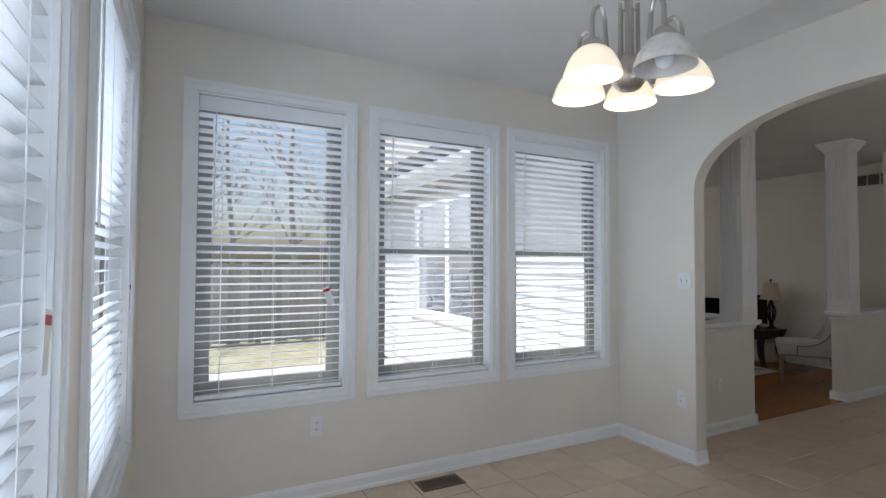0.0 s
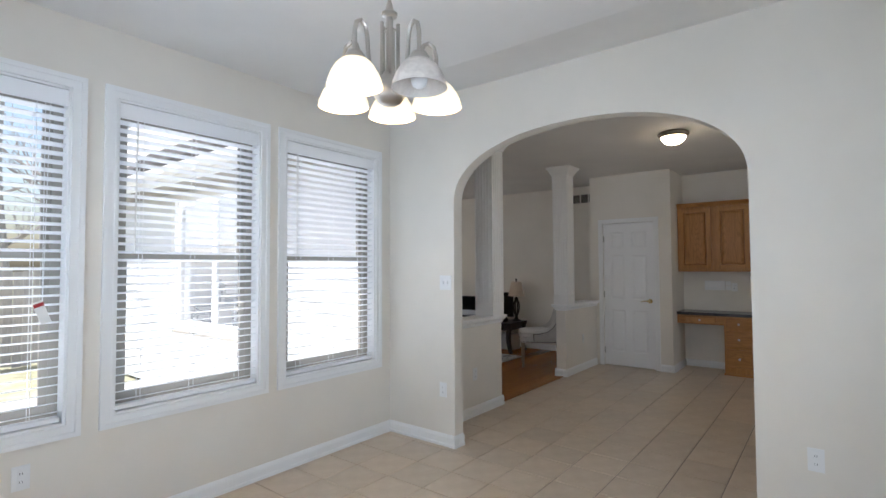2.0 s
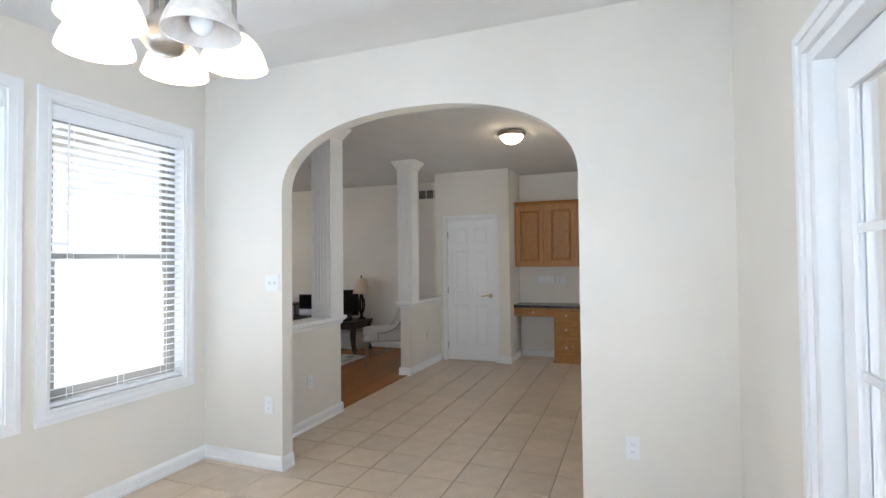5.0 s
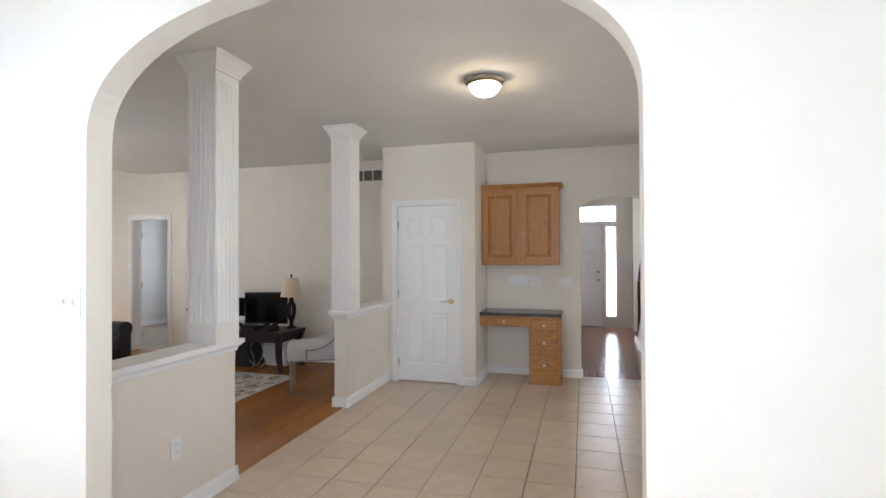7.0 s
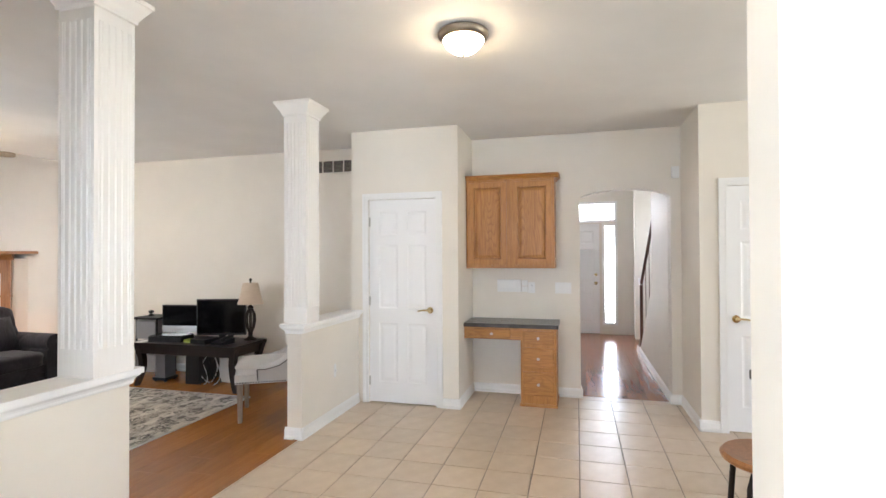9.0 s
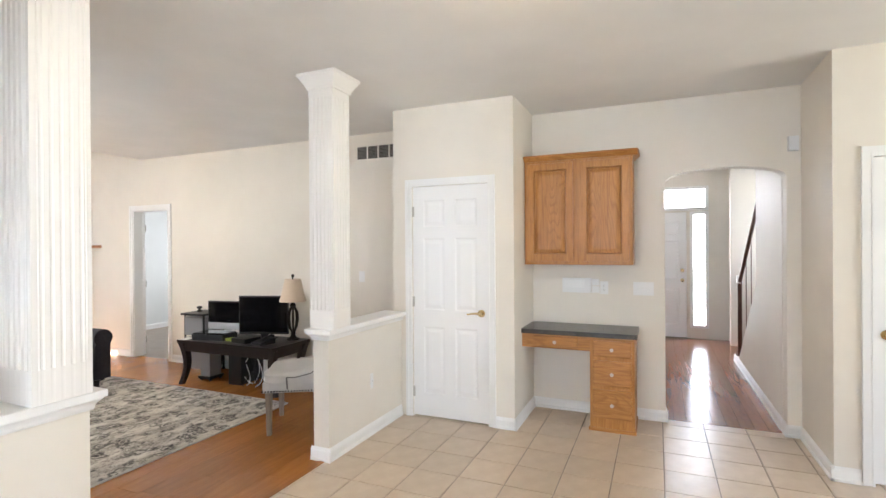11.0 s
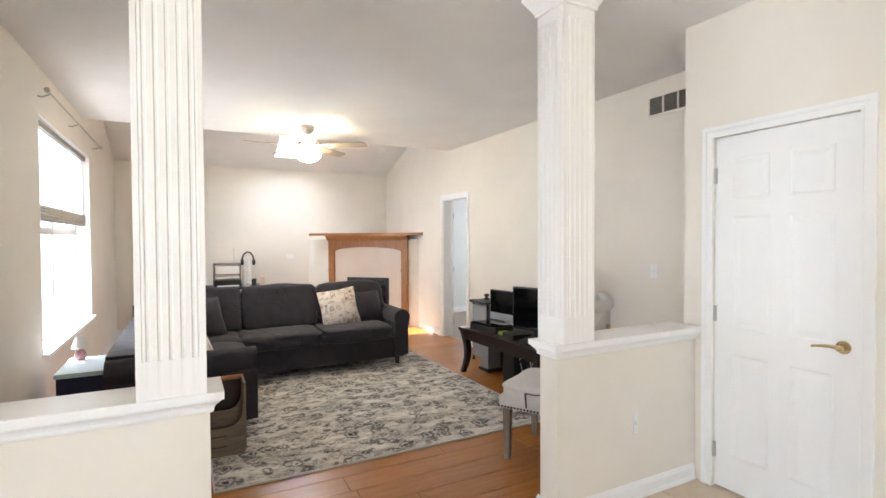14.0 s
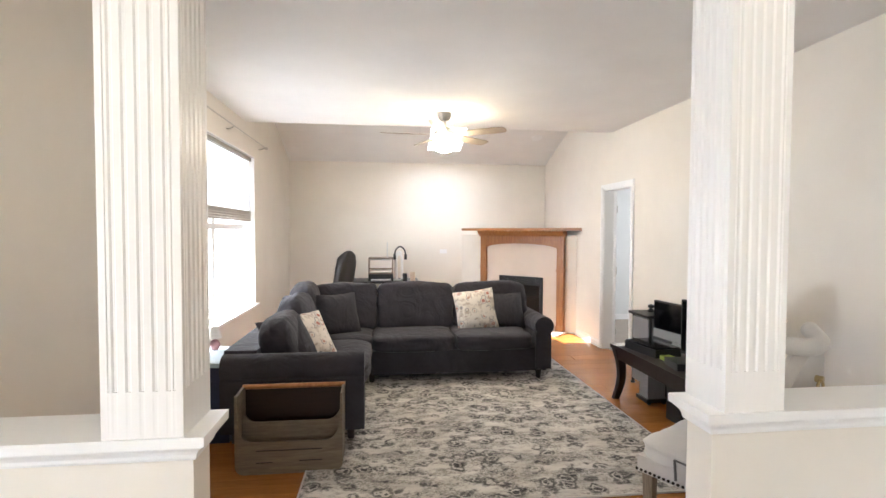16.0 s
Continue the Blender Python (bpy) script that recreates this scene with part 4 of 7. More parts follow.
# ---- living room: fabrics ----
def fabric(name, base, weave=420, strength=0.25, vary=0.18):
    m = material(name, base, 0.9)
    v = coords(m)
    lo, hi = tuple(c * (1 - vary) for c in base), tuple(min(1, c * (1 + vary)) for c in base)
    col = ramp(m, noise_of(m, v, 6, 6, 0.65), [(0.3, lo), (0.7, hi)])
    setbase(m, mix(m, 0.15, col, ramp(m, noise_of(m, v, weave, 2), [(0.35, lo), (0.65, hi)])))
    bump(m, noise_of(m, v, weave, 2), strength, 0.001)
    nodes_of(m)[2].inputs["Sheen Weight"].default_value = 0.25
    return m


SOFAGREY = fabric("charcoal grey microfibre", (0.024, 0.0212, 0.028), 350, 0.25, 0.30)
nodes_of(SOFAGREY)[2].inputs["Sheen Weight"].default_value = 0.08


def wrinkled(m, scale, strength, distance):
    """Adds soft creases over the weave."""
    n, l, b = nodes_of(m)
    old = b.inputs["Normal"].links[0].from_socket
    bp = n.new("ShaderNodeBump")
    bp.inputs["Strength"].default_value, bp.inputs["Distance"].default_value = strength, distance
    l.new(noise_of(m, coords(m), scale, 4, 0.5, 1.8), bp.inputs["Height"])
    l.new(old, bp.inputs["Normal"])
    l.new(bp.outputs[0], b.inputs["Normal"])


wrinkled(SOFAGREY, 4.5, 0.6, 0.035)
CHAIRGREY = fabric("pale grey linen", (0.50, 0.475, 0.445), 500, 0.3, 0.06)
SHADECLOTH = fabric("beige lamp shade cloth", (0.62, 0.50, 0.38), 500, 0.2, 0.05)
LEATHER = painted("black leather", (0.022, 0.021, 0.02), 0.42, 120, 0.35, 0.15)
FLORAL = material("cream floral fabric", (0.6, 0.53, 0.45), 0.9)
v_ = coords(FLORAL)
n_, l_, b_ = nodes_of(FLORAL)
vor = n_.new("ShaderNodeTexVoronoi")
vor.inputs["Scale"].default_value = 14
l_.new(v_, vor.inputs["Vector"])
rings_ = ramp(FLORAL, vor.outputs["Distance"], [(0.10, (0.62, 0.50, 0.42)), (0.15, (0.30, 0.07, 0.055)), (0.26, (0.40, 0.16, 0.12)), (0.30, (0.66, 0.60, 0.52)), (0.38, (0.66, 0.60, 0.52)), (0.42, (0.12, 0.12, 0.15)), (0.50, (0.66, 0.60, 0.52))])
setbase(FLORAL, mix(FLORAL, ramp(FLORAL, noise_of(FLORAL, v_, 9, 4), [(0.42, (0, 0, 0)), (0.47, (1, 1, 1))]), (0.68, 0.62, 0.55), mix(FLORAL, ramp(FLORAL, noise_of(FLORAL, v_, 14, 5, 0.7, 1.0), [(0.48, (0, 0, 0)), (0.60, (0.8, 0.8, 0.8))]), rings_, (0.34, 0.27, 0.22))))
RUG = material("distressed grey floral rug", (0.4, 0.38, 0.35), 0.95)
n_, l_, b_ = nodes_of(RUG)
rv = coords(RUG)
wob = n_.new("ShaderNodeMix")
wob.data_type, wob.blend_type = 'RGBA', 'ADD'
wob.inputs[0].default_value = 0.11
wn_ = n_.new("ShaderNodeTexNoise")
wn_.inputs["Scale"].default_value, wn_.inputs["Detail"].default_value = 13, 4
l_.new(rv, wn_.inputs["Vector"])
l_.new(rv, wob.inputs[6])
l_.new(wn_.outputs["Color"], wob.inputs[7])


def grey_ramp(fac, stops):
    return ramp(RUG, fac, [(a, (v, v, v)) for a, v in stops])


def motif(scale, stops, randomness=0.6):
    vor = n_.new("ShaderNodeTexVoronoi")
    vor.inputs["Scale"].default_value, vor.inputs["Randomness"].default_value = scale, randomness
    l_.new(wob.outputs[2], vor.inputs["Vector"])
    return grey_ramp(vor.outputs["Distance"], stops)


def calc(op, a, b):
    q = n_.new("ShaderNodeMath")
    q.operation = op
    for k, v in enumerate((a, b)):
        if isinstance(v, (int, float)):
            q.inputs[k].default_value = v
        elif v is not None:
            l_.new(v, q.inputs[k])
    return q.outputs[0]


times = lambda a, b: mix(RUG, 1.0, a, b, 'MULTIPLY')
# cream ground with soft beige and grey drifts that run across the rug
drift = coords(RUG, (0.55, 1.5, 1))
ground = ramp(RUG, noise_of(RUG, drift, 3.2, 6, 0.65), [(0.32, (0.38, 0.36, 0.335)), (0.46, (0.57, 0.53, 0.475)), (0.64, (0.71, 0.675, 0.62))])
# ringed flowers with dark hearts, and small sprigs between them
flowers = motif(7.6, [(0.08, 1), (0.17, 0.9), (0.21, 0.1), (0.27, 0.1), (0.32, 0.9), (0.42, 0.75), (0.50, 0)], 0.95)
sprigs = motif(15.0, [(0.08, 0.9), (0.20, 0.8), (0.27, 0.1), (0.36, 0.1), (0.41, 0.7), (0.50, 0)], 0.9)
# the pile is rubbed away in patches
field = grey_ramp(noise_of(RUG, drift, 4.2, 5, 0.7), [(0.43, 0.08), (0.50, 1)])
patches = grey_ramp(noise_of(RUG, coords(RUG, (0.7, 1.6, 1), rot=(0, 0, 0.25)), 5.5, 5, 0.75), [(0.43, 0.05), (0.53, 1)])
worn = grey_ramp(noise_of(RUG, coords(RUG, (1, 2.2, 1)), 24, 4, 0.75), [(0.37, 0.15), (0.48, 1)])
sep = n_.new("ShaderNodeSeparateXYZ")
l_.new(rv, sep.inputs[0])
inset = calc('MINIMUM', calc('SUBTRACT', 1.22, calc('ABSOLUTE', sep.outputs[0], None)), calc('SUBTRACT', 1.53, calc('ABSOLUTE', sep.outputs[1], None)))
inset = calc('ADD', inset, calc('MULTIPLY', wn_.outputs["Fac"], 0.10))
border = grey_ramp(inset, [(0.07, 0), (0.11, 0.95), (0.26, 0.85), (0.34, 0)])
field = mix(RUG, 1.0, field, border, 'SCREEN')
col = mix(RUG, times(patches, grey_ramp(noise_of(RUG, rv, 60, 2), [(0.4, 0.2), (0.6, 0.75)])), ground, (0.21, 0.185, 0.16))
col = mix(RUG, times(times(sprigs, patches), worn), col, (0.050, 0.049, 0.052))
col = mix(RUG, times(times(flowers, field), worn), col, (0.022, 0.021, 0.024))
setbase(RUG, col)
bump(RUG, noise_of(RUG, coords(RUG), 300, 2), 0.4, 0.003)
HEARTHTILE = painted("pale pink-beige hearth tile", (0.62, 0.52, 0.43), 0.4, 60, 0.06, 0.06)
COMPLASTIC = material("translucent grey plastic", (0.26, 0.26, 0.27), 0.35)
SILVER = material("silver aluminium", (0.6, 0.6, 0.6), 0.35, 0.9)
BLUECLOTH = fabric("dark navy cloth", (0.015, 0.02, 0.06), 400)
PALEBLUE = painted("pale blue grey paint", (0.45, 0.55, 0.62), 0.6)


def cushion(bm, cx, cy, cz, w, d, h, n=12, puff=0.18, r=4.0, rot=None, seed=0.0):
    """A stuffed cushion: a rounded box that swells in its middle."""
    grid = {}
    c = Vector((cx, cy, cz))

    def place(p):
        x, y, z = p
        k = (abs(x) ** r + abs(y) ** r + abs(z) ** r) ** (1 / r)
        q = Vector((x / k, y / k, z / k)) if k > 0 else Vector(p)
        s = 1 + puff * (1 - min(1, x * x)) * (1 - min(1, y * y)) * (1 if abs(z) > 0.95 else 0)
        wob = 1 + 0.045 * noise.noise(Vector((x * 1.6 + seed, y * 1.6, z * 1.6 + seed))) + 0.030 * noise.noise(Vector((x * 4 + seed, y * 4, z * 3 + seed)))
        v = Vector((q.x * w / 2 * wob, q.y * d / 2 * wob, q.z * h / 2 * s * wob))
        if rot is not None:
            v = rot @ v
        return v + c
    for face in range(6):
        ax, sg = face // 2, (1 if face % 2 else -1)
        for i in range(n):
            for j in range(n):
                quad = []
                for a, b in ((i, j), (i + 1, j), (i + 1, j + 1), (i, j + 1)):
                    u, t = -1 + 2 * a / n, -1 + 2 * b / n
                    p = [0, 0, 0]
                    p[ax], p[(ax + 1) % 3], p[(ax + 2) % 3] = sg, u, t
                    key = tuple(round(q, 5) for q in p)
                    if key not in grid:
                        grid[key] = bm.verts.new(place(key))
                    quad.append(grid[key])
                bm.faces.new(quad if sg > 0 else quad[::-1])


def soft(name, par, mat, *a, label="", **k):
    bm = bmesh.new()
    cushion(bm, *a, **k)
    return part(name, bm, mat, par, label, smooth=True)


# ---- rug ----
rug = thing("area_rug", "cream and grey distressed floral area rug", "rug", pose(6.48, 6.24, 0.0))
bm = bmesh.new()
nx_, ny_ = 24, 30
g = [[bm.verts.new((-1.22 + 2.44 * i / nx_, -1.53 + 3.06 * j / ny_, 0.011 + 0.0015 * noise.noise(Vector((i * 0.7, j * 0.7, 0))))) for j in range(ny_ + 1)] for i in range(nx_ + 1)]
for i in range(nx_):
    for j in range(ny_):
        bm.faces.new((g[i][j], g[i + 1][j], g[i + 1][j + 1], g[i][j + 1]))
ext = bmesh.ops.extrude_face_region(bm, geom=bm.faces[:])
for v in ext["geom"]:
    if isinstance(v, bmesh.types.BMVert):
        v.co.z = 0.0005
part("woven_field", bm, RUG, rug)
bm = bmesh.new()
for x0, x1, y0, y1 in ((-1.228, 1.228, -1.538, -1.528), (-1.228, 1.228, 1.528, 1.538), (-1.228, -1.218, -1.528, 1.528), (1.218, 1.228, -1.528, 1.528)):
    box(bm, x0, x1, y0, y1, 0.0005, 0.012)
part("bound_edge", bm, CHAIRGREY, rug, "pale bound edge")

# ---- sectional sofa ----
so = thing("sectional_sofa", "charcoal grey L-shaped sectional sofa with rolled arms", "sofa", pose(0, 0, 0.012))


def leg(par, x, y, h=0.09, top=0.034, foot=0.022, mat=None):
    bm = bmesh.new()
    lathe(bm, [(foot, 0.0), (foot + 0.004, 0.01), (top * 0.8, h * 0.6), (top, h * 0.85), (top, h)], x, y, 14)
    part("leg", bm, mat or ESPRESSO, par, "dark turned wooden leg", smooth=True)


SX0, SX1, SY0, SY1 = 4.63, 7.44, 6.90, 7.86     # long run
for x0, x1, y0, y1 in ((SX0 + 0.03, SX1 - 0.05, SY0 + 0.05, SY1), (SX0, 5.56, 5.62, SY0 + 0.05)):
    bm = bmesh.new()
    box(bm, x0, x1, y0, y1, 0.075, 0.31)
    part("seat_base", bm, SOFAGREY, so, bevel=0.02, seg=3)
for x, y in ((7.31, 6.96), (7.35, 7.78), (5.62, 6.98), (4.72, 7.78), (5.50, 5.66), (4.70, 5.66)):
    leg(so, x, y)
for i, (x0, x1) in enumerate(((5.62, 6.45), (6.45, 7.24))):
    soft("seat_cushion", so, SOFAGREY, (x0 + x1) / 2, 7.20, 0.385, x1 - x0 - 0.006, 0.70, 0.165, r=7, puff=0.10, seed=i)
soft("seat_cushion", so, SOFAGREY, 5.25, 7.22, 0.385, 0.74, 0.68, 0.165, r=7, puff=0.10, seed=4)
soft("seat_cushion", so, SOFAGREY, 5.25, 6.36, 0.385, 0.74, 1.02, 0.165, r=7, puff=0.10, seed=5)
lean = Matrix.Rotation(radians(-14), 3, 'X')
for i, (x0, x1, hh) in enumerate(((4.98, 5.66, 0.48), (5.67, 6.50, 0.49), (6.50, 7.32, 0.50))):
    soft("back_cushion", so, SOFAGREY, (x0 + x1) / 2, 7.52, 0.665, x1 - x0 - 0.004, 0.24, hh, r=9, puff=0.12, n=20, seed=i + 7, rot=lean)
leanw = Matrix.Rotation(radians(-12), 3, 'Y')
for i, (y0, y1, cz, ch_) in enumerate(((5.76, 6.42, 0.605, 0.42), (6.40, 7.10, 0.650, 0.46), (7.05, 7.55, 0.690, 0.50))):
    soft("back_cushion", so, SOFAGREY, 4.96, (y0 + y1) / 2, cz, 0.27, y1 - y0 + 0.02, ch_, r=4.2, puff=0.14, n=20, seed=i + 12, rot=leanw)
bm = bmesh.new()
box(bm, SX0, SX1 - 0.06, 7.64, SY1, 0.30, 0.76)
part("back_frame", bm, SOFAGREY, so, bevel=0.09, seg=6, smooth=True)
bm = bmesh.new()
box(bm, SX0, SX0 + 0.22, 5.66, 7.64, 0.30, 0.65)
part("back_frame", bm, SOFAGREY, so, bevel=0.09, seg=6, smooth=True)


def rolled_arm(par, length, m, label="rolled arm"):
    """A rolled sofa arm: along local x, the roll bulging to both sides of y."""
    bm = bmesh.new()
    prof = [(-0.075, 0.10), (0.085, 0.10), (0.085, 0.46)]
    for k in range(17):
        th = radians(-40 + 260 * k / 16)
        prof.append((0.012 + 0.098 * math.cos(th), 0.535 + 0.095 * math.sin(th)))
    prof.append((-0.075, 0.46))
    prism(bm, [(p[0], p[1]) for p in prof], "x", 0, length)
    for v in bm.verts:
        v.co = m @ v.co
    return part("arm", bm, SOFAGREY, par, label, smooth=True, bevel=0.008)


rolled_arm(so, 0.92, pose(7.345, 6.91, 0, 0, 0, 90) @ Matrix.Scale(-1, 4, (0, 1, 0)), "rolled arm with welted front")
rolled_arm(so, 0.97, pose(SX0, 5.63, 0), "rolled arm at the short end")


def pillow(x, y, z, w, turn, tilt, mat, label, side=0):
    p = thing("throw_pillow", label, "pillow", pose(x, y, z, tilt, side, turn))
    bm = bmesh.new()
    n = 10
    top = {}
    for s in (1, -1):
        for i in range(n + 1):
            for j in range(n + 1):
                u, t = -1 + 2 * i / n, -1 + 2 * j / n
                b = (1 - u * u) * (1 - t * t)
                ww = w / 2 * (1 - 0.06 * (1 - abs(u)) * abs(t) - 0.06 * (1 - abs(t)) * abs(u))
                e = i in (0, n) or j in (0, n)
                if e and s < 0:
                    top[s, i, j] = top[1, i, j]
                else:
                    top[s, i, j] = bm.verts.new((u * ww, s * 0.085 * b ** 0.45 if b > 0 else 0, w / 2 + t * ww + 0.006 * noise.noise(Vector((u * 3, t * 3, x)))))
        for i in range(n):
            for j in range(n):
                q = (top[s, i, j], top[s, i + 1, j], top[s, i + 1, j + 1], top[s, i, j + 1])
                bm.faces.new(q if s < 0 else q[::-1])
    part("pillow_cover", bm, mat, p, smooth=True)
    return p


pillow(6.74, 7.22, 0.46, 0.44, -4, -20, FLORAL, "square cream pillow with red and grey flowers", -8)
pillow(7.07, 7.26, 0.46, 0.40, 6, -22, SOFAGREY, "square charcoal pillow matching the sofa")
pillow(5.32, 7.08, 0.46, 0.44, 28, -24, SOFAGREY, "square charcoal pillow in the sofa corner")
pillow(5.12, 5.90, 0.46, 0.44, 52, -36, SOFAGREY, "square charcoal pillow leaning on another")
pillow(5.21, 6.12, 0.46, 0.44, 46, -36, FLORAL, "square cream floral pillow half hidden behind another")

# ---- wooden magazine box ----
mb = thing("magazine_box", "rustic grey-brown wooden box with scooped front and handle rail", "wooden box", pose(5.155, 5.30, 0.0))


def scoop(w, h, dip, slope, r=0.055, rim=0.014):
    """Outline of a board with round lower corners and a deep scoop in its upper edge."""
    half = w / 2
    right = [(half - r + r * math.sin(a), r - r * math.cos(a)) for a in [math.pi / 2 * k / 6 for k in range(7)]]
    right += [(half, h), (half - rim, h), (half - rim - 0.003, h * 0.72)]
    q = slope
    right += [(half - rim - 0.006 - q * (1 - math.cos(a)), dip + 0.11 * (1 - math.sin(a))) for a in [math.pi / 2 * k / 7 for k in range(1, 8)]]
    return right + [(-x, z) for x, z in right[::-1]]


BOXWOOD = wood("weathered grey-brown box wood", (0.095, 0.072, 0.048), (0.155, 0.118, 0.080), (0.22, 0.172, 0.118), 0.6, "x", 1.0, False)
bm = bmesh.new()
prism(bm, scoop(0.65, 0.49, 0.20, 0.085), "y", -0.11, -0.093)
part("front_board", bm, BOXWOOD, mb, "weathered front with a rounded scoop")
bm = bmesh.new()
prism(bm, scoop(0.65, 0.49, 0.285, 0.085), "y", 0.0, 0.015)
part("divider_board", bm, BOXWOOD, mb, "inner board with a shallower scoop")
bm = bmesh.new()
box(bm, -0.32, 0.32, 0.093, 0.11, 0.02, 0.475)
part("back_board", bm, ESPRESSO, mb, "dark back board", bevel=0.004)
bm = bmesh.new()
tube(bm, [(-0.327, 0.092, 0.487), (0.327, 0.092, 0.487)], 0.016, 12)
part("handle_rail", bm, MANTELWOOD, mb, "round lighter wooden rail", smooth=True)
for x in (-0.325, 0.311):
    bm = bmesh.new()
    prism(bm, [(-0.093, 0.05), (0.093, 0.05), (0.093, 0.485), (0.06, 0.495), (-0.093, 0.485)], "x", x, x + 0.014)
    part("side_board", bm, BOXWOOD, mb)
bm = bmesh.new()
box(bm, -0.28, 0.28, -0.093, 0.093, 0.004, 0.02)
part("bottom_board", bm, ESPRESSO, mb)
for k in range(3):
    bm = bmesh.new()
    x0, x1, z = (-0.20, 0.20, 0.145) if k == 0 else ((-0.20, -0.10, 0.070) if k == 1 else (0.06, 0.20, 0.075))
    box(bm, x0, x1, -0.1125, -0.110, z, z + 0.006)
    part("carved_line", bm, ESPRESSO, mb)

# ---- low dark table with monitors ----
tb = thing("low_table", "dark espresso wooden table with curved sabre legs", "table", pose(8.06, 5.63, 0))
bm = bmesh.new()
box(bm, -0.29, 0.29, -0.68, 0.68, 0.465, 0.50)
part("tabletop", bm, ESPRESSO, tb, bevel=0.006)
bm = bmesh.new()
slab_with_holes(bm, [-0.26, 0.26], [-0.64, 0.64], [(-0.235, 0.235, -0.615, 0.615)], lambda u, w, s: (u, w, 0.375 + 0.09 * s))
part("apron", bm, ESPRESSO, tb)
for sx in (-1, 1):
    for sy in (-1, 1):
        bm = bmesh.new()
        rings = []
        for k in range(9):
            t = k / 8
            bow = 0.05 * math.sin(t * math.pi) - 0.012
            w = 0.036 - 0.012 * (1 - t)
            cx, cy, cz = sx * (0.235 - bow * 0.5), sy * (0.655 - bow - 0.02 * t), 0.465 * t
            rings.append([bm.verts.new((cx + a * w, cy + b * w, cz)) for a, b in ((-1, -1), (1, -1), (1, 1), (-1, 1))])
        for a, b in zip(rings, rings[1:]):
            for i in range(4):
                bm.faces.new((a[i], a[(i + 1) % 4], b[(i + 1) % 4], b[i]))
        bm.faces.new(rings[0][::-1]), bm.faces.new(rings[-1])
        part("leg", bm, ESPRESSO, tb)


def monitor(x, y, z, w, h, turn, label, silver):
    mo = thing("monitor", label, "monitor", pose(x, y, z, 0, 0, turn))
    bm = bmesh.new()
    box(bm, -w / 2, w / 2, -0.012, 0.018, 0.06, 0.06 + h)
    part("case", bm, BLACK, mo, bevel=0.006)
    bm = bmesh.new()
    box(bm, -w / 2 + 0.012, w / 2 - 0.012, -0.0145, -0.0125, 0.06 + (0.085 if silver else 0.022), 0.06 + h - 0.014)
    part("screen", bm, SCREEN, mo, "switched-off black screen")
    if silver:
        bm = bmesh.new()
        box(bm, -w / 2 + 0.001, w / 2 - 0.001, -0.0145, -0.0125, 0.062, 0.06 + 0.078)
        part("chin", bm, SILVER, mo, "silver lower strip")
    bm = bmesh.new()
    box(bm, -0.04, 0.04, 0.018, 0.03, 0.01, 0.2)
    box(bm, -0.11, 0.11, -0.06, 0.10, 0.0, 0.012)
    part("stand", bm, SILVER if silver else BLACK, mo, bevel=0.003)
    return mo


monitor(8.22, 6.05, 0.50, 0.49, 0.33, -82, "desktop computer screen with silver base strip, off", True)
monitor(8.14, 5.41, 0.50, 0.56, 0.42, -72, "black flat television on a stand, off", False)


def solid(name, label, category, m, dims, mat, bevel=0.006, pname="body"):
    t = thing(name, label, category, m)
    bm = bmesh.new()
    box(bm, -dims[0] / 2, dims[0] / 2, -dims[1] / 2, dims[1] / 2, 0, dims[2])
    part(pname, bm, mat, t, bevel=bevel)
    return t


pr = solid("small_printer", "small black printer on the table", "printer", pose(7.97, 5.96, 0.50, 0, 0, 8), (0.24, 0.40, 0.065), BLACK, 0.01)
bm = bmesh.new()
box(bm, -0.115, 0.115, -0.19, 0.19, 0.0655, 0.075)
part("lid", bm, SCREEN, pr, bevel=0.003)
solid("paper_sheet", "white sheet of paper on the table corner", "paper", pose(7.84, 6.24, 0.501, 0, 0, 6), (0.15, 0.10, 0.003), PAPER, 0)
solid("note_pad", "yellow-green pad of notes on the table", "notepad", pose(7.95, 5.68, 0.501, 0, 0, 5), (0.09, 0.10, 0.03), material("yellow-green paper", (0.35, 0.42, 0.08), 0.8), 0.002)
rt2 = solid("router_box", "black router box on the table", "router", pose(7.95, 5.48, 0.501, 0, 0, -8), (0.2, 0.22, 0.05), BLACK, 0.008)
ph = thing("desk_phone", "black desk phone on the table", "phone", pose(7.93, 5.22, 0.501, 0, 0, -10))
bm = bmesh.new()
prism(bm, [(-0.09, 0.0), (0.09, 0.0), (0.09, 0.06), (-0.09, 0.025)], "y", -0.08, 0.08)
part("base", bm, BLACK, ph, bevel=0.004)
bm = bmesh.new()
tube(bm, [(-0.06, -0.055, 0.05), (-0.02, -0.055, 0.068), (0.05, -0.055, 0.082), (0.085, -0.055, 0.075)], 0.017, 10)
part("handset", bm, BLACK, ph, smooth=True)

# table lamp behind the screens
tl = thing("table_lamp", "table lamp with dark cage base and beige shade", "table lamp", pose(8.25, 5.10, 0.50))
bm = bmesh.new()
lathe(bm, [(0.07, 0.0), (0.072, 0.012), (0.04, 0.025), (0.022, 0.05), (0.030, 0.07), (0.016, 0.085)], seg=20)
part("foot", bm, DARKMETAL, tl, smooth=True)
for k in range(8):
    a = 2 * math.pi * k / 8
    bm = bmesh.new()
    tube(bm, [(r * math.cos(a), r * math.sin(a), z) for r, z in ((0.016, 0.085), (0.040, 0.14), (0.055, 0.22), (0.050, 0.30), (0.020, 0.36))], 0.009, 6)
    part("cage_bar", bm, DARKMETAL, tl, smooth=True)
bm = bmesh.new()
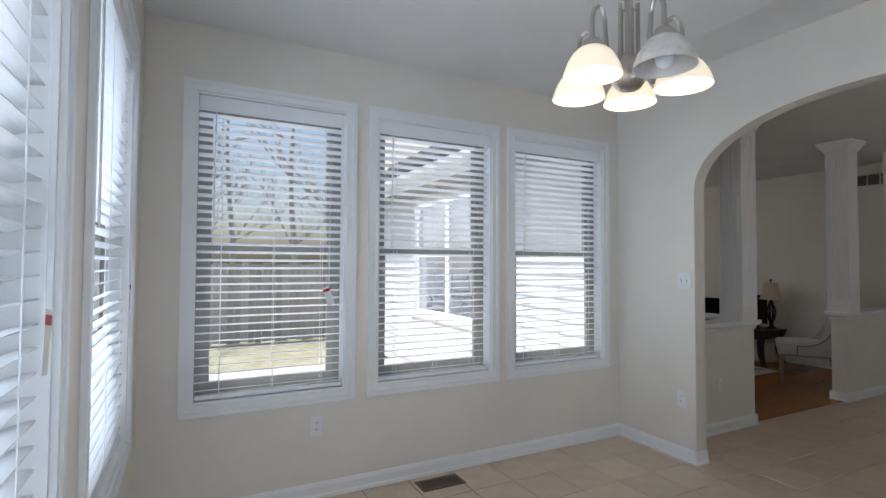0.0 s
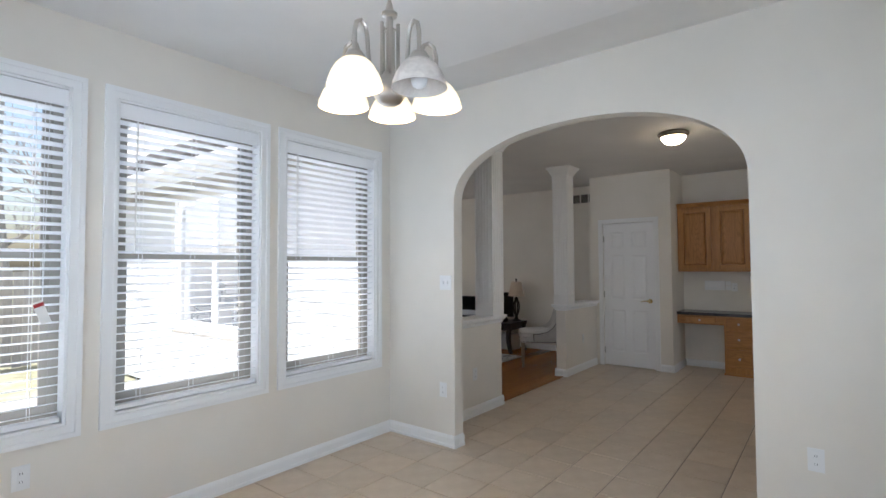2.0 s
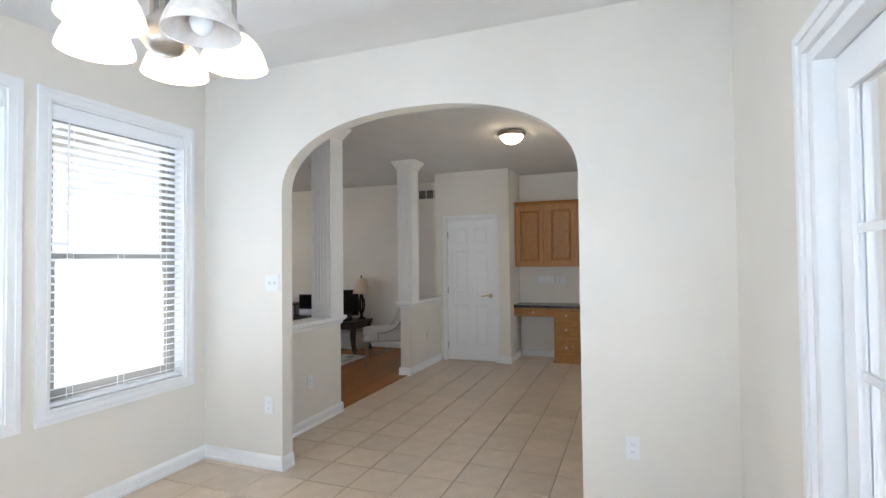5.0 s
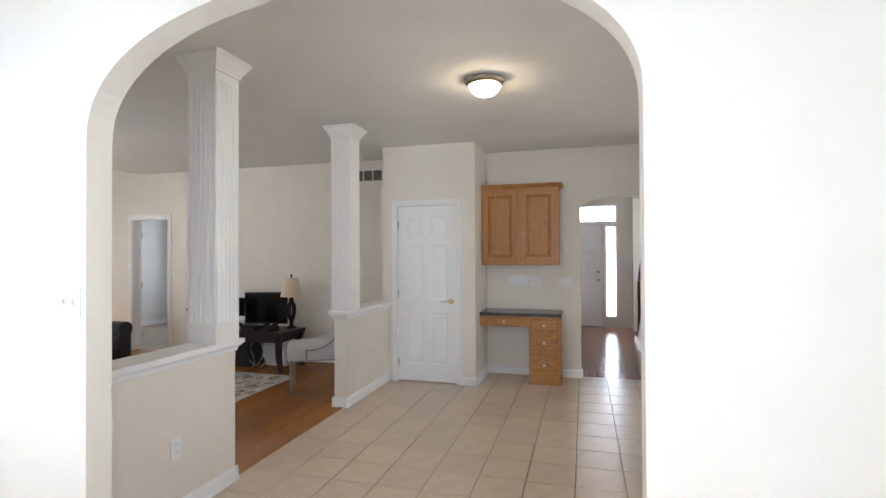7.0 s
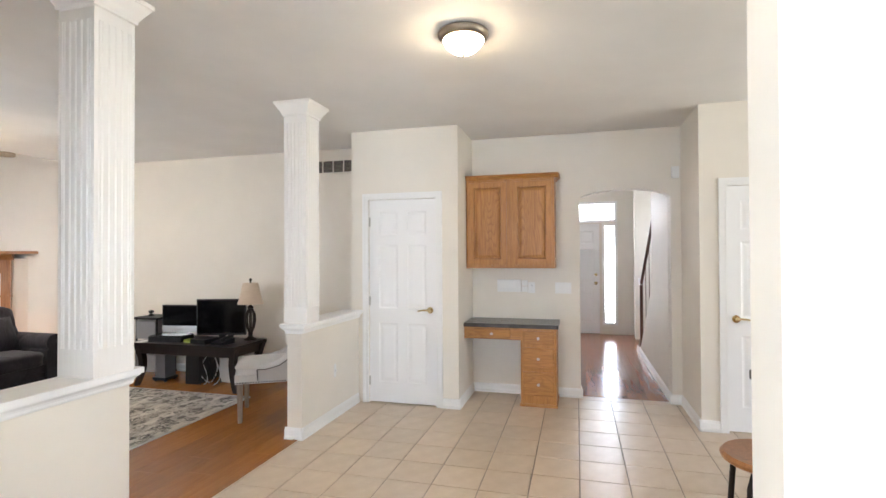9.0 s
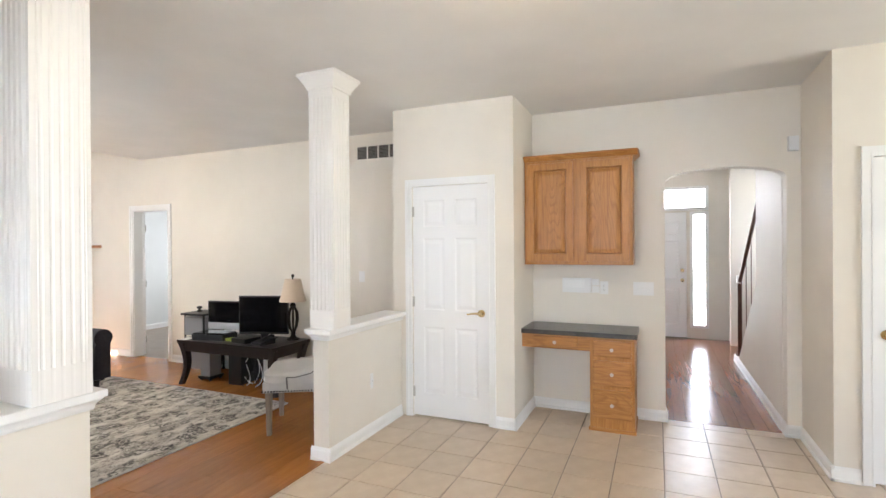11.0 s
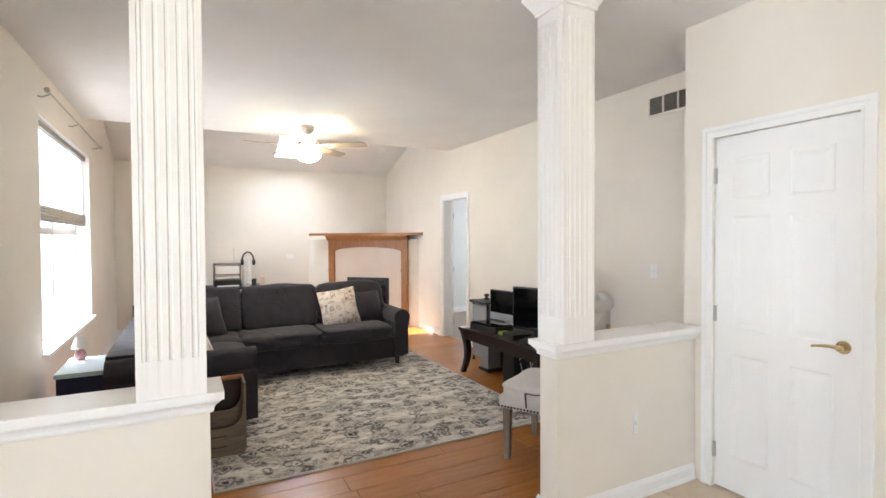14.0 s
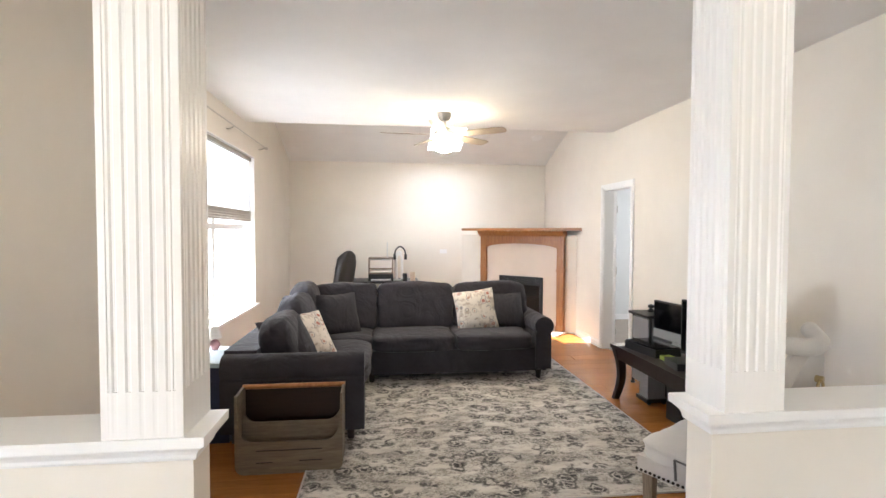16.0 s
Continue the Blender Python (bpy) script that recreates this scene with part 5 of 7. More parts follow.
lathe(bm, [(0.02, 0.36), (0.035, 0.37), (0.03, 0.39), (0.01, 0.41), (0.008, 0.68), (0.014, 0.69), (0.016, 0.705), (0.008, 0.72)], seg=14)
part("stem", bm, DARKMETAL, tl, smooth=True)
bm = bmesh.new()
lathe(bm, [(0.145, 0.42), (0.135, 0.45), (0.115, 0.52), (0.10, 0.60), (0.085, 0.665), (0.082, 0.665), (0.097, 0.60), (0.112, 0.52), (0.132, 0.45), (0.142, 0.42)], seg=28)
part("shade", bm, SHADECLOTH, tl, "flared beige fabric shade", smooth=True)

# plastic drawer tower and computer things below the table
tw = thing("drawer_tower", "black plastic drawer tower with translucent drawers", "drawer tower", pose(8.36, 6.57, 0))
for x in (-0.15, 0.14):
    for y in (-0.16, 0.15):
        bm = bmesh.new()
        tube(bm, [(x, y, 0.03), (x, y, 0.72)], 0.012, 8)
        part("post", bm, BLACK, tw)
        bm = bmesh.new()
        lathe(bm, [(0.001, 0.0), (0.02, 0.006), (0.022, 0.018), (0.012, 0.03)], x, y, 10)
        part("caster", bm, BLACK, tw)
for z, h in ((0.06, 0.20), (0.29, 0.14), (0.46, 0.22)):
    bm = bmesh.new()
    box(bm, -0.165, 0.14, -0.15, 0.14, z, z + h)
    dr = part("drawer", bm, COMPLASTIC, tw, "translucent plastic drawer", bevel=0.01)
bm = bmesh.new()
box(bm, -0.19, 0.16, -0.19, 0.18, 0.70, 0.725)
part("top_tray", bm, BLACK, tw, bevel=0.006)
bm = bmesh.new()
lathe(bm, [(0.03, 0.725), (0.035, 0.74), (0.012, 0.755), (0.03, 0.77), (0.032, 0.79), (0.001, 0.80)], -0.02, 0.06, 12)
wc = part("webcam", bm, BLACK, tw, "small black webcam", smooth=True)
cb = thing("storage_bin", "translucent storage bin with black wheels under the table", "storage bin", pose(8.10, 6.12, 0))
bm = bmesh.new()
box(bm, -0.08, 0.08, -0.02, 0.12, 0.05, 0.30)
part("bin_body", bm, COMPLASTIC, cb, bevel=0.015)
bm = bmesh.new()
box(bm, -0.10, 0.10, -0.04, 0.14, 0.02, 0.05)
part("trolley", bm, BLACK, cb, bevel=0.008)
bm = bmesh.new()
box(bm, -0.09, 0.09, -0.03, 0.13, 0.30, 0.325)
part("bin_lid", bm, COMPLASTIC, cb, bevel=0.006)
for x in (-0.07, 0.07):
    for y in (-0.02, 0.12):
        bm = bmesh.new()
        tube(bm, [(x - 0.012, y, 0.016), (x + 0.012, y, 0.016)], 0.016, 12)
        part("wheel", bm, BLACK, cb)
solid("computer_tower", "black computer tower under the table", "computer", pose(8.20, 5.72, 0, 0, 0, 4), (0.38, 0.17, 0.34), BLACK, 0.008, "case")
solid("white_box", "white cardboard box under the table", "box", pose(8.30, 5.30, 0, 0, 0, -6), (0.25, 0.32, 0.26), PAPER, 0.004)
cab_ = thing("cable_bundle", "tangled white and grey cables hanging under the table", "cables", pose(8.08, 5.52, 0))
rnd = random.Random(4)
for k in range(9):
    bm = bmesh.new()
    pts, x, y = [], rnd.uniform(-0.05, 0.05), rnd.uniform(-0.10, 0.10)
    for i in range(9):
        t = i / 8
        pts.append((x + 0.05 * math.sin(3 * t + k), y + 0.07 * math.sin(4 * t + 2 * k), max(0.006, 0.37 * (1 - t) ** 1.4)))
    tube(bm, pts, 0.005, 6)
    part("cable", bm, PLASTIC if k % 2 else BLACK, cab_)

# ---- accent chair ----
ac = thing("accent_chair", "pale grey upholstered chair with nailhead trim and wooden legs", "chair", pose(7.33, 4.20, 0, 0, 0, 30))
# local: front towards +y
for x, y, r in ((-0.23, 0.24, 0), (0.24, 0.24, 0), (-0.22, -0.27, 1), (0.22, -0.27, 1)):
    bm = bmesh.new()
    rings = []
    for z, w, dy in ((0.0, 0.017, -0.05 * r), (0.20, 0.021, -0.015 * r), (0.36, 0.026, 0)):
        rings.append([bm.verts.new((x + a * w, y + dy + b * w, z)) for a, b in ((-1, -1), (1, -1), (1, 1), (-1, 1))])
    for a, b in zip(rings, rings[1:]):
        for i in range(4):
            bm.faces.new((a[i], a[(i + 1) % 4], b[(i + 1) % 4], b[i]))
    bm.faces.new(rings[0][::-1])
    part("leg", bm, GREYWOOD, ac, "weathered wooden leg")
bm = bmesh.new()
box(bm, -0.275, 0.285, -0.29, 0.28, 0.35, 0.43)
part("seat_rail", bm, CHAIRGREY, ac, bevel=0.015, seg=3)
soft("seat", ac, CHAIRGREY, 0.005, 0.0, 0.455, 0.56, 0.58, 0.11, r=6, puff=0.15)
bm = bmesh.new()
n = 20
outer, inner = [], []
for i in range(n + 1):
    th = radians(-15 + 210 * i / n)
    cx, cy = math.cos(th), -math.sin(th)
    hgt = 0.515 + 0.10 * max(0, math.sin(th)) ** 0.6 + 0.43 * max(0, math.sin(th)) ** 2.2
    px, py = 0.005 + 0.29 * math.copysign(abs(cx) ** 0.7, cx), -0.03 + 0.30 * math.copysign(abs(cy) ** 0.7, cy)
    qx, qy = px * 0.80, (py + 0.03) * 0.80 - 0.03
    outer.append([(px, py, 0.42), (px * 1.02, py * 1.05, hgt - 0.03), ((px + qx) / 2, (py + qy) / 2, hgt)])
    inner.append([(qx, qy, hgt - 0.03), (qx, qy, 0.45)])
rows = [[bm.verts.new(p) for p in o + q] for o, q in zip(outer, inner)]
for a, b in zip(rows, rows[1:]):
    for k in range(4):
        bm.faces.new((a[k], b[k], b[k + 1], a[k + 1]))
bm.faces.new(rows[0]), bm.faces.new(rows[-1][::-1])
part("backrest", bm, CHAIRGREY, ac, "curved upholstered back", smooth=True)
PIPING = fabric("dark grey piping", (0.10, 0.09, 0.085))
for side in (outer[:7], outer[-7:]):
    bm = bmesh.new()
    tube(bm, [(o[1][0] * 1.01, o[1][1] * 1.01, o[1][2] - 0.012) for o in side], 0.005, 6)
    part("piping", bm, PIPING, ac, "dark piping along the arm", smooth=True)
for o in (outer[0], outer[-1]):
    bm = bmesh.new()
    tube(bm, [(o[1][0] * 1.01, o[1][1] * 1.01, o[1][2] - 0.012), (o[0][0] * 1.02, o[0][1], 0.38)], 0.006, 6)
    part("piping", bm, PIPING, ac, "dark piping down the arm front", smooth=True)
bm = bmesh.new()
tube(bm, [(0.21 * u, -0.345 + 0.09 * u * u, 1.035 + 0.03 * abs(u) ** 3) for u in [-1 + k / 6 for k in range(13)]], 0.036, 12)
part("scroll_roll", bm, CHAIRGREY, ac, "padded scroll along the back's top", smooth=True)
bm = bmesh.new()
for i in range(26):
    for x, y in ((-0.272 + 0.554 * i / 25, 0.283), (0.288, -0.28 + 0.56 * i / 25), (-0.278, -0.28 + 0.56 * i / 25)):
        bmesh.ops.create_icosphere(bm, subdivisions=1, radius=0.008, matrix=Matrix.Translation((x, y, 0.362)))
tagged(part("nailheads", bm, DARKMETAL, ac, "row of dark bronze nailheads"), kind="stuff")
bm = bmesh.new()
tube(bm, [(0.035 * math.cos(2 * math.pi * k / 20), -0.36, 0.855 + 0.045 * math.sin(2 * math.pi * k / 20)) for k in range(21)], 0.006, 8)
tube(bm, [(0, -0.31, 0.90), (0, -0.37, 0.90)], 0.014, 10)
part("ring_pull", bm, BRASS, ac, "brass ring pull on the back", smooth=True)

# ---- corner fireplace ----
fp = thing("corner_fireplace", "corner fireplace with golden oak mantel and black firebox", "fireplace", pose(7.90, 9.67, 0, 0, 0, -45) @ Matrix.Scale(0.877, 4, (1, 0, 0)))
# local: x along the face, face to -y
bm = bmesh.new()
prism(bm, [(-1.34, 0.0), (1.035, 0.0), (-0.14, 1.03), (-0.16, 1.03)], "z", 0.0, 1.46)
part("chimney_breast", bm, WALL, fp)
bm = bmesh.new()
slab_with_holes(bm, [-0.72, 0.72], [0.0, 1.32], [(-0.43, 0.43, 0.10, 0.80)], lambda u, z, s: (u, -0.03 + 0.029 * s, z))
part("tile_surround", bm, HEARTHTILE, fp, "pale beige tile surround")
bm = bmesh.new()
slab_with_holes(bm, [-0.44, 0.44], [0.09, 0.81], [(-0.38, 0.38, 0.16, 0.68)], lambda u, z, s: (u, -0.045 + 0.015 * s, z))
fb = part("firebox_frame", bm, BLACK, fp, "black metal firebox frame", bevel=0.003)
bm = bmesh.new()
box(bm, -0.38, 0.38, -0.036, -0.032, 0.16, 0.68)
part("firebox_glass", bm, SCREEN, fb)
for k in range(4):
    bm = bmesh.new()
    box(bm, -0.37, 0.37, -0.054, -0.046, 0.705 + k * 0.023, 0.717 + k * 0.023)
    part("louvre", bm, BLACK, fb)
for s in (-1, 1):
    bm = bmesh.new()
    xa, xb = sorted((s * 0.715, s * 0.835))
    box(bm, xa, xb, -0.075, -0.001, 0.10, 1.44)
    part("pilaster", bm, MANTELWOOD, fp, bevel=0.006)
    bm = bmesh.new()
    xa, xb = sorted((s * 0.705, s * 0.845))
    box(bm, xa, xb, -0.085, -0.001, 0.92, 0.95)
    part("pilaster_band", bm, MANTELWOOD, fp, bevel=0.005)
    bm = bmesh.new()
    box(bm, xa, xb, -0.085, -0.001, 0.0, 0.10)
    part("pilaster_block", bm, MANTELWOOD, fp, bevel=0.005)
bm = bmesh.new()
arch = [(0.715 * math.cos(th), 1.235 + 0.09 * math.sin(th) ** 0.8) for th in [math.pi * k / 20 for k in range(21)]]
for p, q in zip(arch, arch[1:]):
    prism(bm, [(q[0], q[1]), (p[0], p[1]), (p[0], 1.44), (q[0], 1.44)], "y", -0.065, -0.002)
bmesh.ops.remove_doubles(bm, verts=bm.verts, dist=1e-5)
part("frieze", bm, MANTELWOOD, fp, "arched oak frieze")
bm = bmesh.new()
run(bm, -0.86, -0.002, 0.86, -0.002, 0, -1, [(0, 1.44), (0.08, 1.44), (0.09, 1.46), (0.13, 1.50), (0.14, 1.525), (0, 1.525)])
part("mantel_moulding", bm, MANTELWOOD, fp)
bm = bmesh.new()
prism(bm, [(-1.20, -0.17), (1.20, -0.17), (1.03, 0.0), (0.02, 1.0), (-0.02, 1.0), (-1.03, 0.0)], "z", 1.526, 1.566)
part("mantel_shelf", bm, MANTELWOOD, fp, bevel=0.006)
bm = bmesh.new()
prism(bm, [(-0.88, -0.36), (0.88, -0.36), (0.88, -0.002), (-0.88, -0.002)], "z", 0.0005, 0.025)
part("hearth_slab", bm, HEARTHTILE, fp, "low tiled hearth", bevel=0.004)

# ---- desk, chair and printer by the end wall ----
dk = thing("writing_desk", "black desk against the end wall", "desk", pose(5.76, 9.98, 0))
bm = bmesh.new()
box(bm, -0.55, 0.52, -0.32, 0.32, 0.71, 0.74)
part("tabletop", bm, BLACK, dk, bevel=0.004)
for x in (-0.51, 0.48):
    for y in (-0.28, 0.28):
        bm = bmesh.new()
        box(bm, x - 0.02, x + 0.02, y - 0.02, y + 0.02, 0, 0.71)
        part("leg", bm, DARKMETAL, dk)
pt = thing("printer", "black printer under a tray full of papers on the desk", "printer", pose(5.69, 9.90, 0.74))
bm = bmesh.new()
box(bm, -0.19, 0.19, -0.18, 0.18, 0.0, 0.11)
part("printer_body", bm, BLACK, pt, bevel=0.015)
bm = bmesh.new()
box(bm, -0.165, 0.165, -0.15, 0.15, 0.135, 0.165)
part("paper_stack", bm, PAPER, pt)
bm = bmesh.new()
slab_with_holes(bm, [-0.19, 0.19], [0.11, 0.36], [(-0.175, 0.175, 0.125, 0.19), (-0.175, 0.175, 0.205, 0.345)], lambda u, z, s: (u, 0.17 - 0.34 * s, z))
part("document_tray", bm, GREYWOOD, pt, "two-tier brown document tray", bevel=0.004)
bm = bmesh.new()
box(bm, -0.165, 0.165, -0.15, 0.15, 0.206, 0.325)
part("paper_bundle", bm, PAPER, pt, "thick bundle of pale papers", bevel=0.01)
bm = bmesh.new()
box(bm, -0.15, 0.15, -0.26, -0.18, 0.02, 0.035)
part("output_tray", bm, PLASTIC, pt)
dl = thing("desk_stand", "silver jointed stand with black headphones on the desk", "stand", pose(5.93, 9.86, 0.74))
bm = bmesh.new()
lathe(bm, [(0.08, 0.0), (0.08, 0.015), (0.02, 0.025), (0.016, 0.03)], seg=18)
part("foot", bm, SILVER, dl, smooth=True)
for x, top, way in ((0.0, 0.44, 1), (0.09, 0.40, -1)):
    bm = bmesh.new()
    tube(bm, [(x, 0, 0.02), (x, 0, top - 0.04), (x + way * 0.02, 0, top), (x + way * 0.055, 0, top + 0.012), (x + way * 0.085, 0, top - 0.015)], 0.023, 12, 0.018)
    part("arm", bm, PLASTIC, dl, "white curved arm", smooth=True)
bm = bmesh.new()
tube(bm, [(-0.14, 0, 0.02), (-0.14, 0, 0.60)], 0.007, 8)
part("pole", bm, SILVER, dl)
bm = bmesh.new()
tube(bm, [(0.06 + 0.085 * math.cos(math.pi * k / 12), -0.01, 0.40 + 0.13 * math.sin(math.pi * k / 12)) for k in range(13)], 0.012, 8)
for x in (-0.025, 0.145):
    tube(bm, [(x - 0.02, -0.01, 0.37), (x + 0.02, -0.01, 0.37)], 0.045, 14)
part("headphones", bm, BLACK, dl, "black headphones", smooth=True)
for x, c, r, hh, nm in ((6.02, BLACK, 0.035, 0.12, "black"), (6.14, SHADECLOTH, 0.04, 0.14, "beige")):
    cu = thing("desk_cup", "small %s cup on the desk" % nm, "cup", pose(x + 0.04, 9.72, 0.74))
    bm = bmesh.new()
    lathe(bm, [(r * 0.85, 0.0), (r, 0.01), (r, hh), (r - 0.004, hh), (r - 0.005, 0.01), (0.001, 0.008)], seg=18)
    part("cup_body", bm, c, cu, smooth=True)
oc = thing("office_chair", "black leather high-back office chair at the desk", "office chair", pose(4.93, 9.50, 0, 0, 0, 65))
bm = bmesh.new()
for k in range(5):
    a = 2 * math.pi * k / 5
    tube(bm, [(0, 0, 0.10), (0.28 * math.cos(a), 0.28 * math.sin(a), 0.07)], 0.022, 8, 0.014)
part("star_base", bm, BLACK, oc)
for k in range(5):
    a = 2 * math.pi * k / 5
    bm = bmesh.new()
    tube(bm, [(0.28 * math.cos(a) - 0.02, 0.28 * math.sin(a), 0.03), (0.28 * math.cos(a) + 0.02, 0.28 * math.sin(a), 0.03)], 0.03, 12)
    part("caster", bm, BLACK, oc)
bm = bmesh.new()
tube(bm, [(0, 0, 0.10), (0, 0, 0.42)], 0.028, 12)
part("gas_lift", bm, STEEL, oc)
soft("seat", oc, LEATHER, 0, 0, 0.47, 0.50, 0.48, 0.12, r=5)
soft("backrest", oc, LEATHER, 0, -0.26, 0.84, 0.46, 0.14, 0.66, r=4, rot=Matrix.Rotation(radians(10), 3, 'X'))
soft("headrest", oc, LEATHER, 0, -0.27, 1.06, 0.34, 0.13, 0.18, r=4, rot=Matrix.Rotation(radians(10), 3, 'X'))
for s in (-1, 1):
    bm = bmesh.new()
    tube(bm, [(s * 0.24, 0.10, 0.46), (s * 0.29, 0.12, 0.60), (s * 0.29, 0.0, 0.66), (s * 0.28, -0.18, 0.66), (s * 0.22, -0.25, 0.62)], 0.02, 8)
    part("armrest", bm, BLACK, oc)

# ---- side table with a small lamp by the window ----
sd = thing("side_table", "small table with dark navy cloth and pale top by the window", "side table", pose(4.50, 5.95, 0.03))
bm = bmesh.new()
box(bm, -0.16, 0.16, -0.27, 0.27, 0.51, 0.54)
part("tabletop", bm, PALEBLUE, sd, "pale top", bevel=0.006)
bm = bmesh.new()
box(bm, -0.15, 0.15, -0.26, 0.26, -0.03, 0.51)
part("cloth_skirt", bm, BLUECLOTH, sd, "dark navy skirt", bevel=0.02)
sl = thing("small_lamp", "small lamp with white shade and pink base", "table lamp", pose(4.42, 6.12, 0.57) @ Matrix.Scale(0.8, 4))
bm = bmesh.new()
lathe(bm, [(0.03, 0.0), (0.042, 0.015), (0.048, 0.05), (0.035, 0.085), (0.012, 0.10), (0.008, 0.13)], seg=18)
part("base", bm, material("pink ceramic", (0.55, 0.30, 0.32), 0.25), sl, smooth=True)
bm = bmesh.new()
lathe(bm, [(0.07, 0.115), (0.035, 0.225), (0.032, 0.225), (0.067, 0.115)], seg=22)
part("shade", bm, PAPER, sl, "white tapered shade", smooth=True)

# ---- living room window: frame, raised shade, rod ----
lw = thing("window_living", "wide white window with a shade rolled half up", "window", pose(LX0, LW[0], 0, 0, 0, 90), kind="structure")
ww, z0, z1 = LW[1] - LW[0], LW[2], LW[3]
bm = bmesh.new()
for a, b, c, d in ((0, 0.012, z0, z1), (ww - 0.012, ww, z0, z1), (0.012, ww - 0.012, z1 - 0.012, z1)):
    box(bm, a, b, -0.003, 0.14, c, d)
part("window_jamb", bm, TRIM, lw)
bm = bmesh.new()
box(bm, -0.03, ww + 0.03, -0.045, 0.14, z0 - 0.025, z0 + 0.002)
part("window_sill", bm, TRIM, lw, bevel=0.004)
bm = bmesh.new()
slab_with_holes(bm, [0.012, ww - 0.012], [z0 + 0.002, z1 - 0.012], [(0.06 + i * (ww - 0.04) / 2, (i + 1) * (ww - 0.04) / 2 - 0.02, z0 + 0.06, 1.52) for i in range(2)] + [(0.06 + i * (ww - 0.04) / 2, (i + 1) * (ww - 0.04) / 2 - 0.02, 1.58, z1 - 0.07) for i in range(2)], lambda u, z, s: (u, 0.13 + 0.05 * s, z))
part("window_frame", bm, TRIM, lw)
for i in range(2):
    for za, zb in ((z0 + 0.06, 1.52), (1.58, z1 - 0.07)):
        bm = bmesh.new()
        box(bm, 0.06 + i * (ww - 0.04) / 2, (i + 1) * (ww - 0.04) / 2 - 0.02, 0.150, 0.154, za, zb)
        p = part("pane", bm, COATEDGLASS, lw)
        p.visible_shadow = False
rs = thing("roller_shade", "raised pleated shade stacked at mid height of the window", "shade", pose(LX0, LW[0], 0, 0, 0, 90))
SHEER = material("sheer white shade cloth", (0.85, 0.86, 0.88), 0.8)
sn, sl_, sb = nodes_of(SHEER)
tr = sn.new("ShaderNodeBsdfTranslucent")
tr.inputs[0].default_value = (0.9, 0.9, 0.9, 1)
ms = sn.new("ShaderNodeMixShader")
ms.inputs[0].default_value = 0.75
sl_.new(sb.outputs[0], ms.inputs[1])
sl_.new(tr.outputs[0], ms.inputs[2])
sl_.new(ms.outputs[0], sn["Material Output"].inputs[0])
bm = bmesh.new()
box(bm, 0.016, ww - 0.016, 0.060, 0.063, 1.74, z1 - 0.05)
part("sheer_panel", bm, SHEER, rs, "sheer white upper panel")
PLEATCLOTH = fabric("taupe pleated shade", (0.42, 0.38, 0.32))
for k in range(5):
    bm = bmesh.new()
    box(bm, 0.016, ww - 0.016, 0.04, 0.085, 1.62 + k * 0.025, 1.640 + k * 0.025)
    part("pleat", bm, PLEATCLOTH, rs, "taupe pleat", bevel=0.005)
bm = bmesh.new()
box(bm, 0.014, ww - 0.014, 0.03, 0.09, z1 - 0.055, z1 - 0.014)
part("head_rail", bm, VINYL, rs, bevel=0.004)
rd = thing("curtain_rod", "thin nickel curtain rod with brackets above the window", "curtain rod", pose(LX0, LW[0], 2.545, 0, 0, 90))
bm = bmesh.new()
tube(bm, [(-0.06, -0.075, 0), (ww + 0.28, -0.075, 0)], 0.007, 8)
part("rod", bm, NICKEL, rd, smooth=True)
for u in (0.0, ww / 2, ww + 0.2):
    bm = bmesh.new()
    tube(bm, [(u, -0.002, -0.03), (u, -0.03, -0.035), (u, -0.075, -0.012)], 0.006, 8)
    part("bracket", bm, NICKEL, rd)
for u in (-0.075, ww + 0.295):
    bm = bmesh.new()
    tube(bm, [(u - 0.015, -0.075, 0), (u, -0.075, 0), (u + 0.015, -0.075, 0)], 0.018, 12)
    part("finial", bm, NICKEL, rd, smooth=True)

# ---- ceiling fan, downlight, skylight ----
BLADEWOOD = wood("washed oak veneer", (0.26, 0.21, 0.15), (0.36, 0.295, 0.215), (0.45, 0.375, 0.28), 0.45, "x", 1.0, False)
fn = thing("ceiling_fan", "brushed nickel ceiling fan with five pale oak blades and lit bowl", "ceiling fan", pose(6.37, 7.26, 0))
bm = bmesh.new()
lathe(bm, [(0.012, 2.655), (0.04, 2.66), (0.062, 2.69), (0.07, 2.725), (0.07, 2.739)], seg=28)
part("canopy", bm, NICKEL, fn, smooth=True)
bm = bmesh.new()
lathe(bm, [(0.013, 2.59), (0.013, 2.66)], seg=14)
part("down_rod", bm, NICKEL, fn)
bm = bmesh.new()
lathe(bm, [(0.02, 2.60), (0.055, 2.592), (0.10, 2.568), (0.115, 2.54), (0.118, 2.515), (0.10, 2.495), (0.07, 2.488), (0.065, 2.465), (0.085, 2.455), (0.09, 2.44)], seg=32)
part("motor_housing", bm, NICKEL, fn, smooth=True)
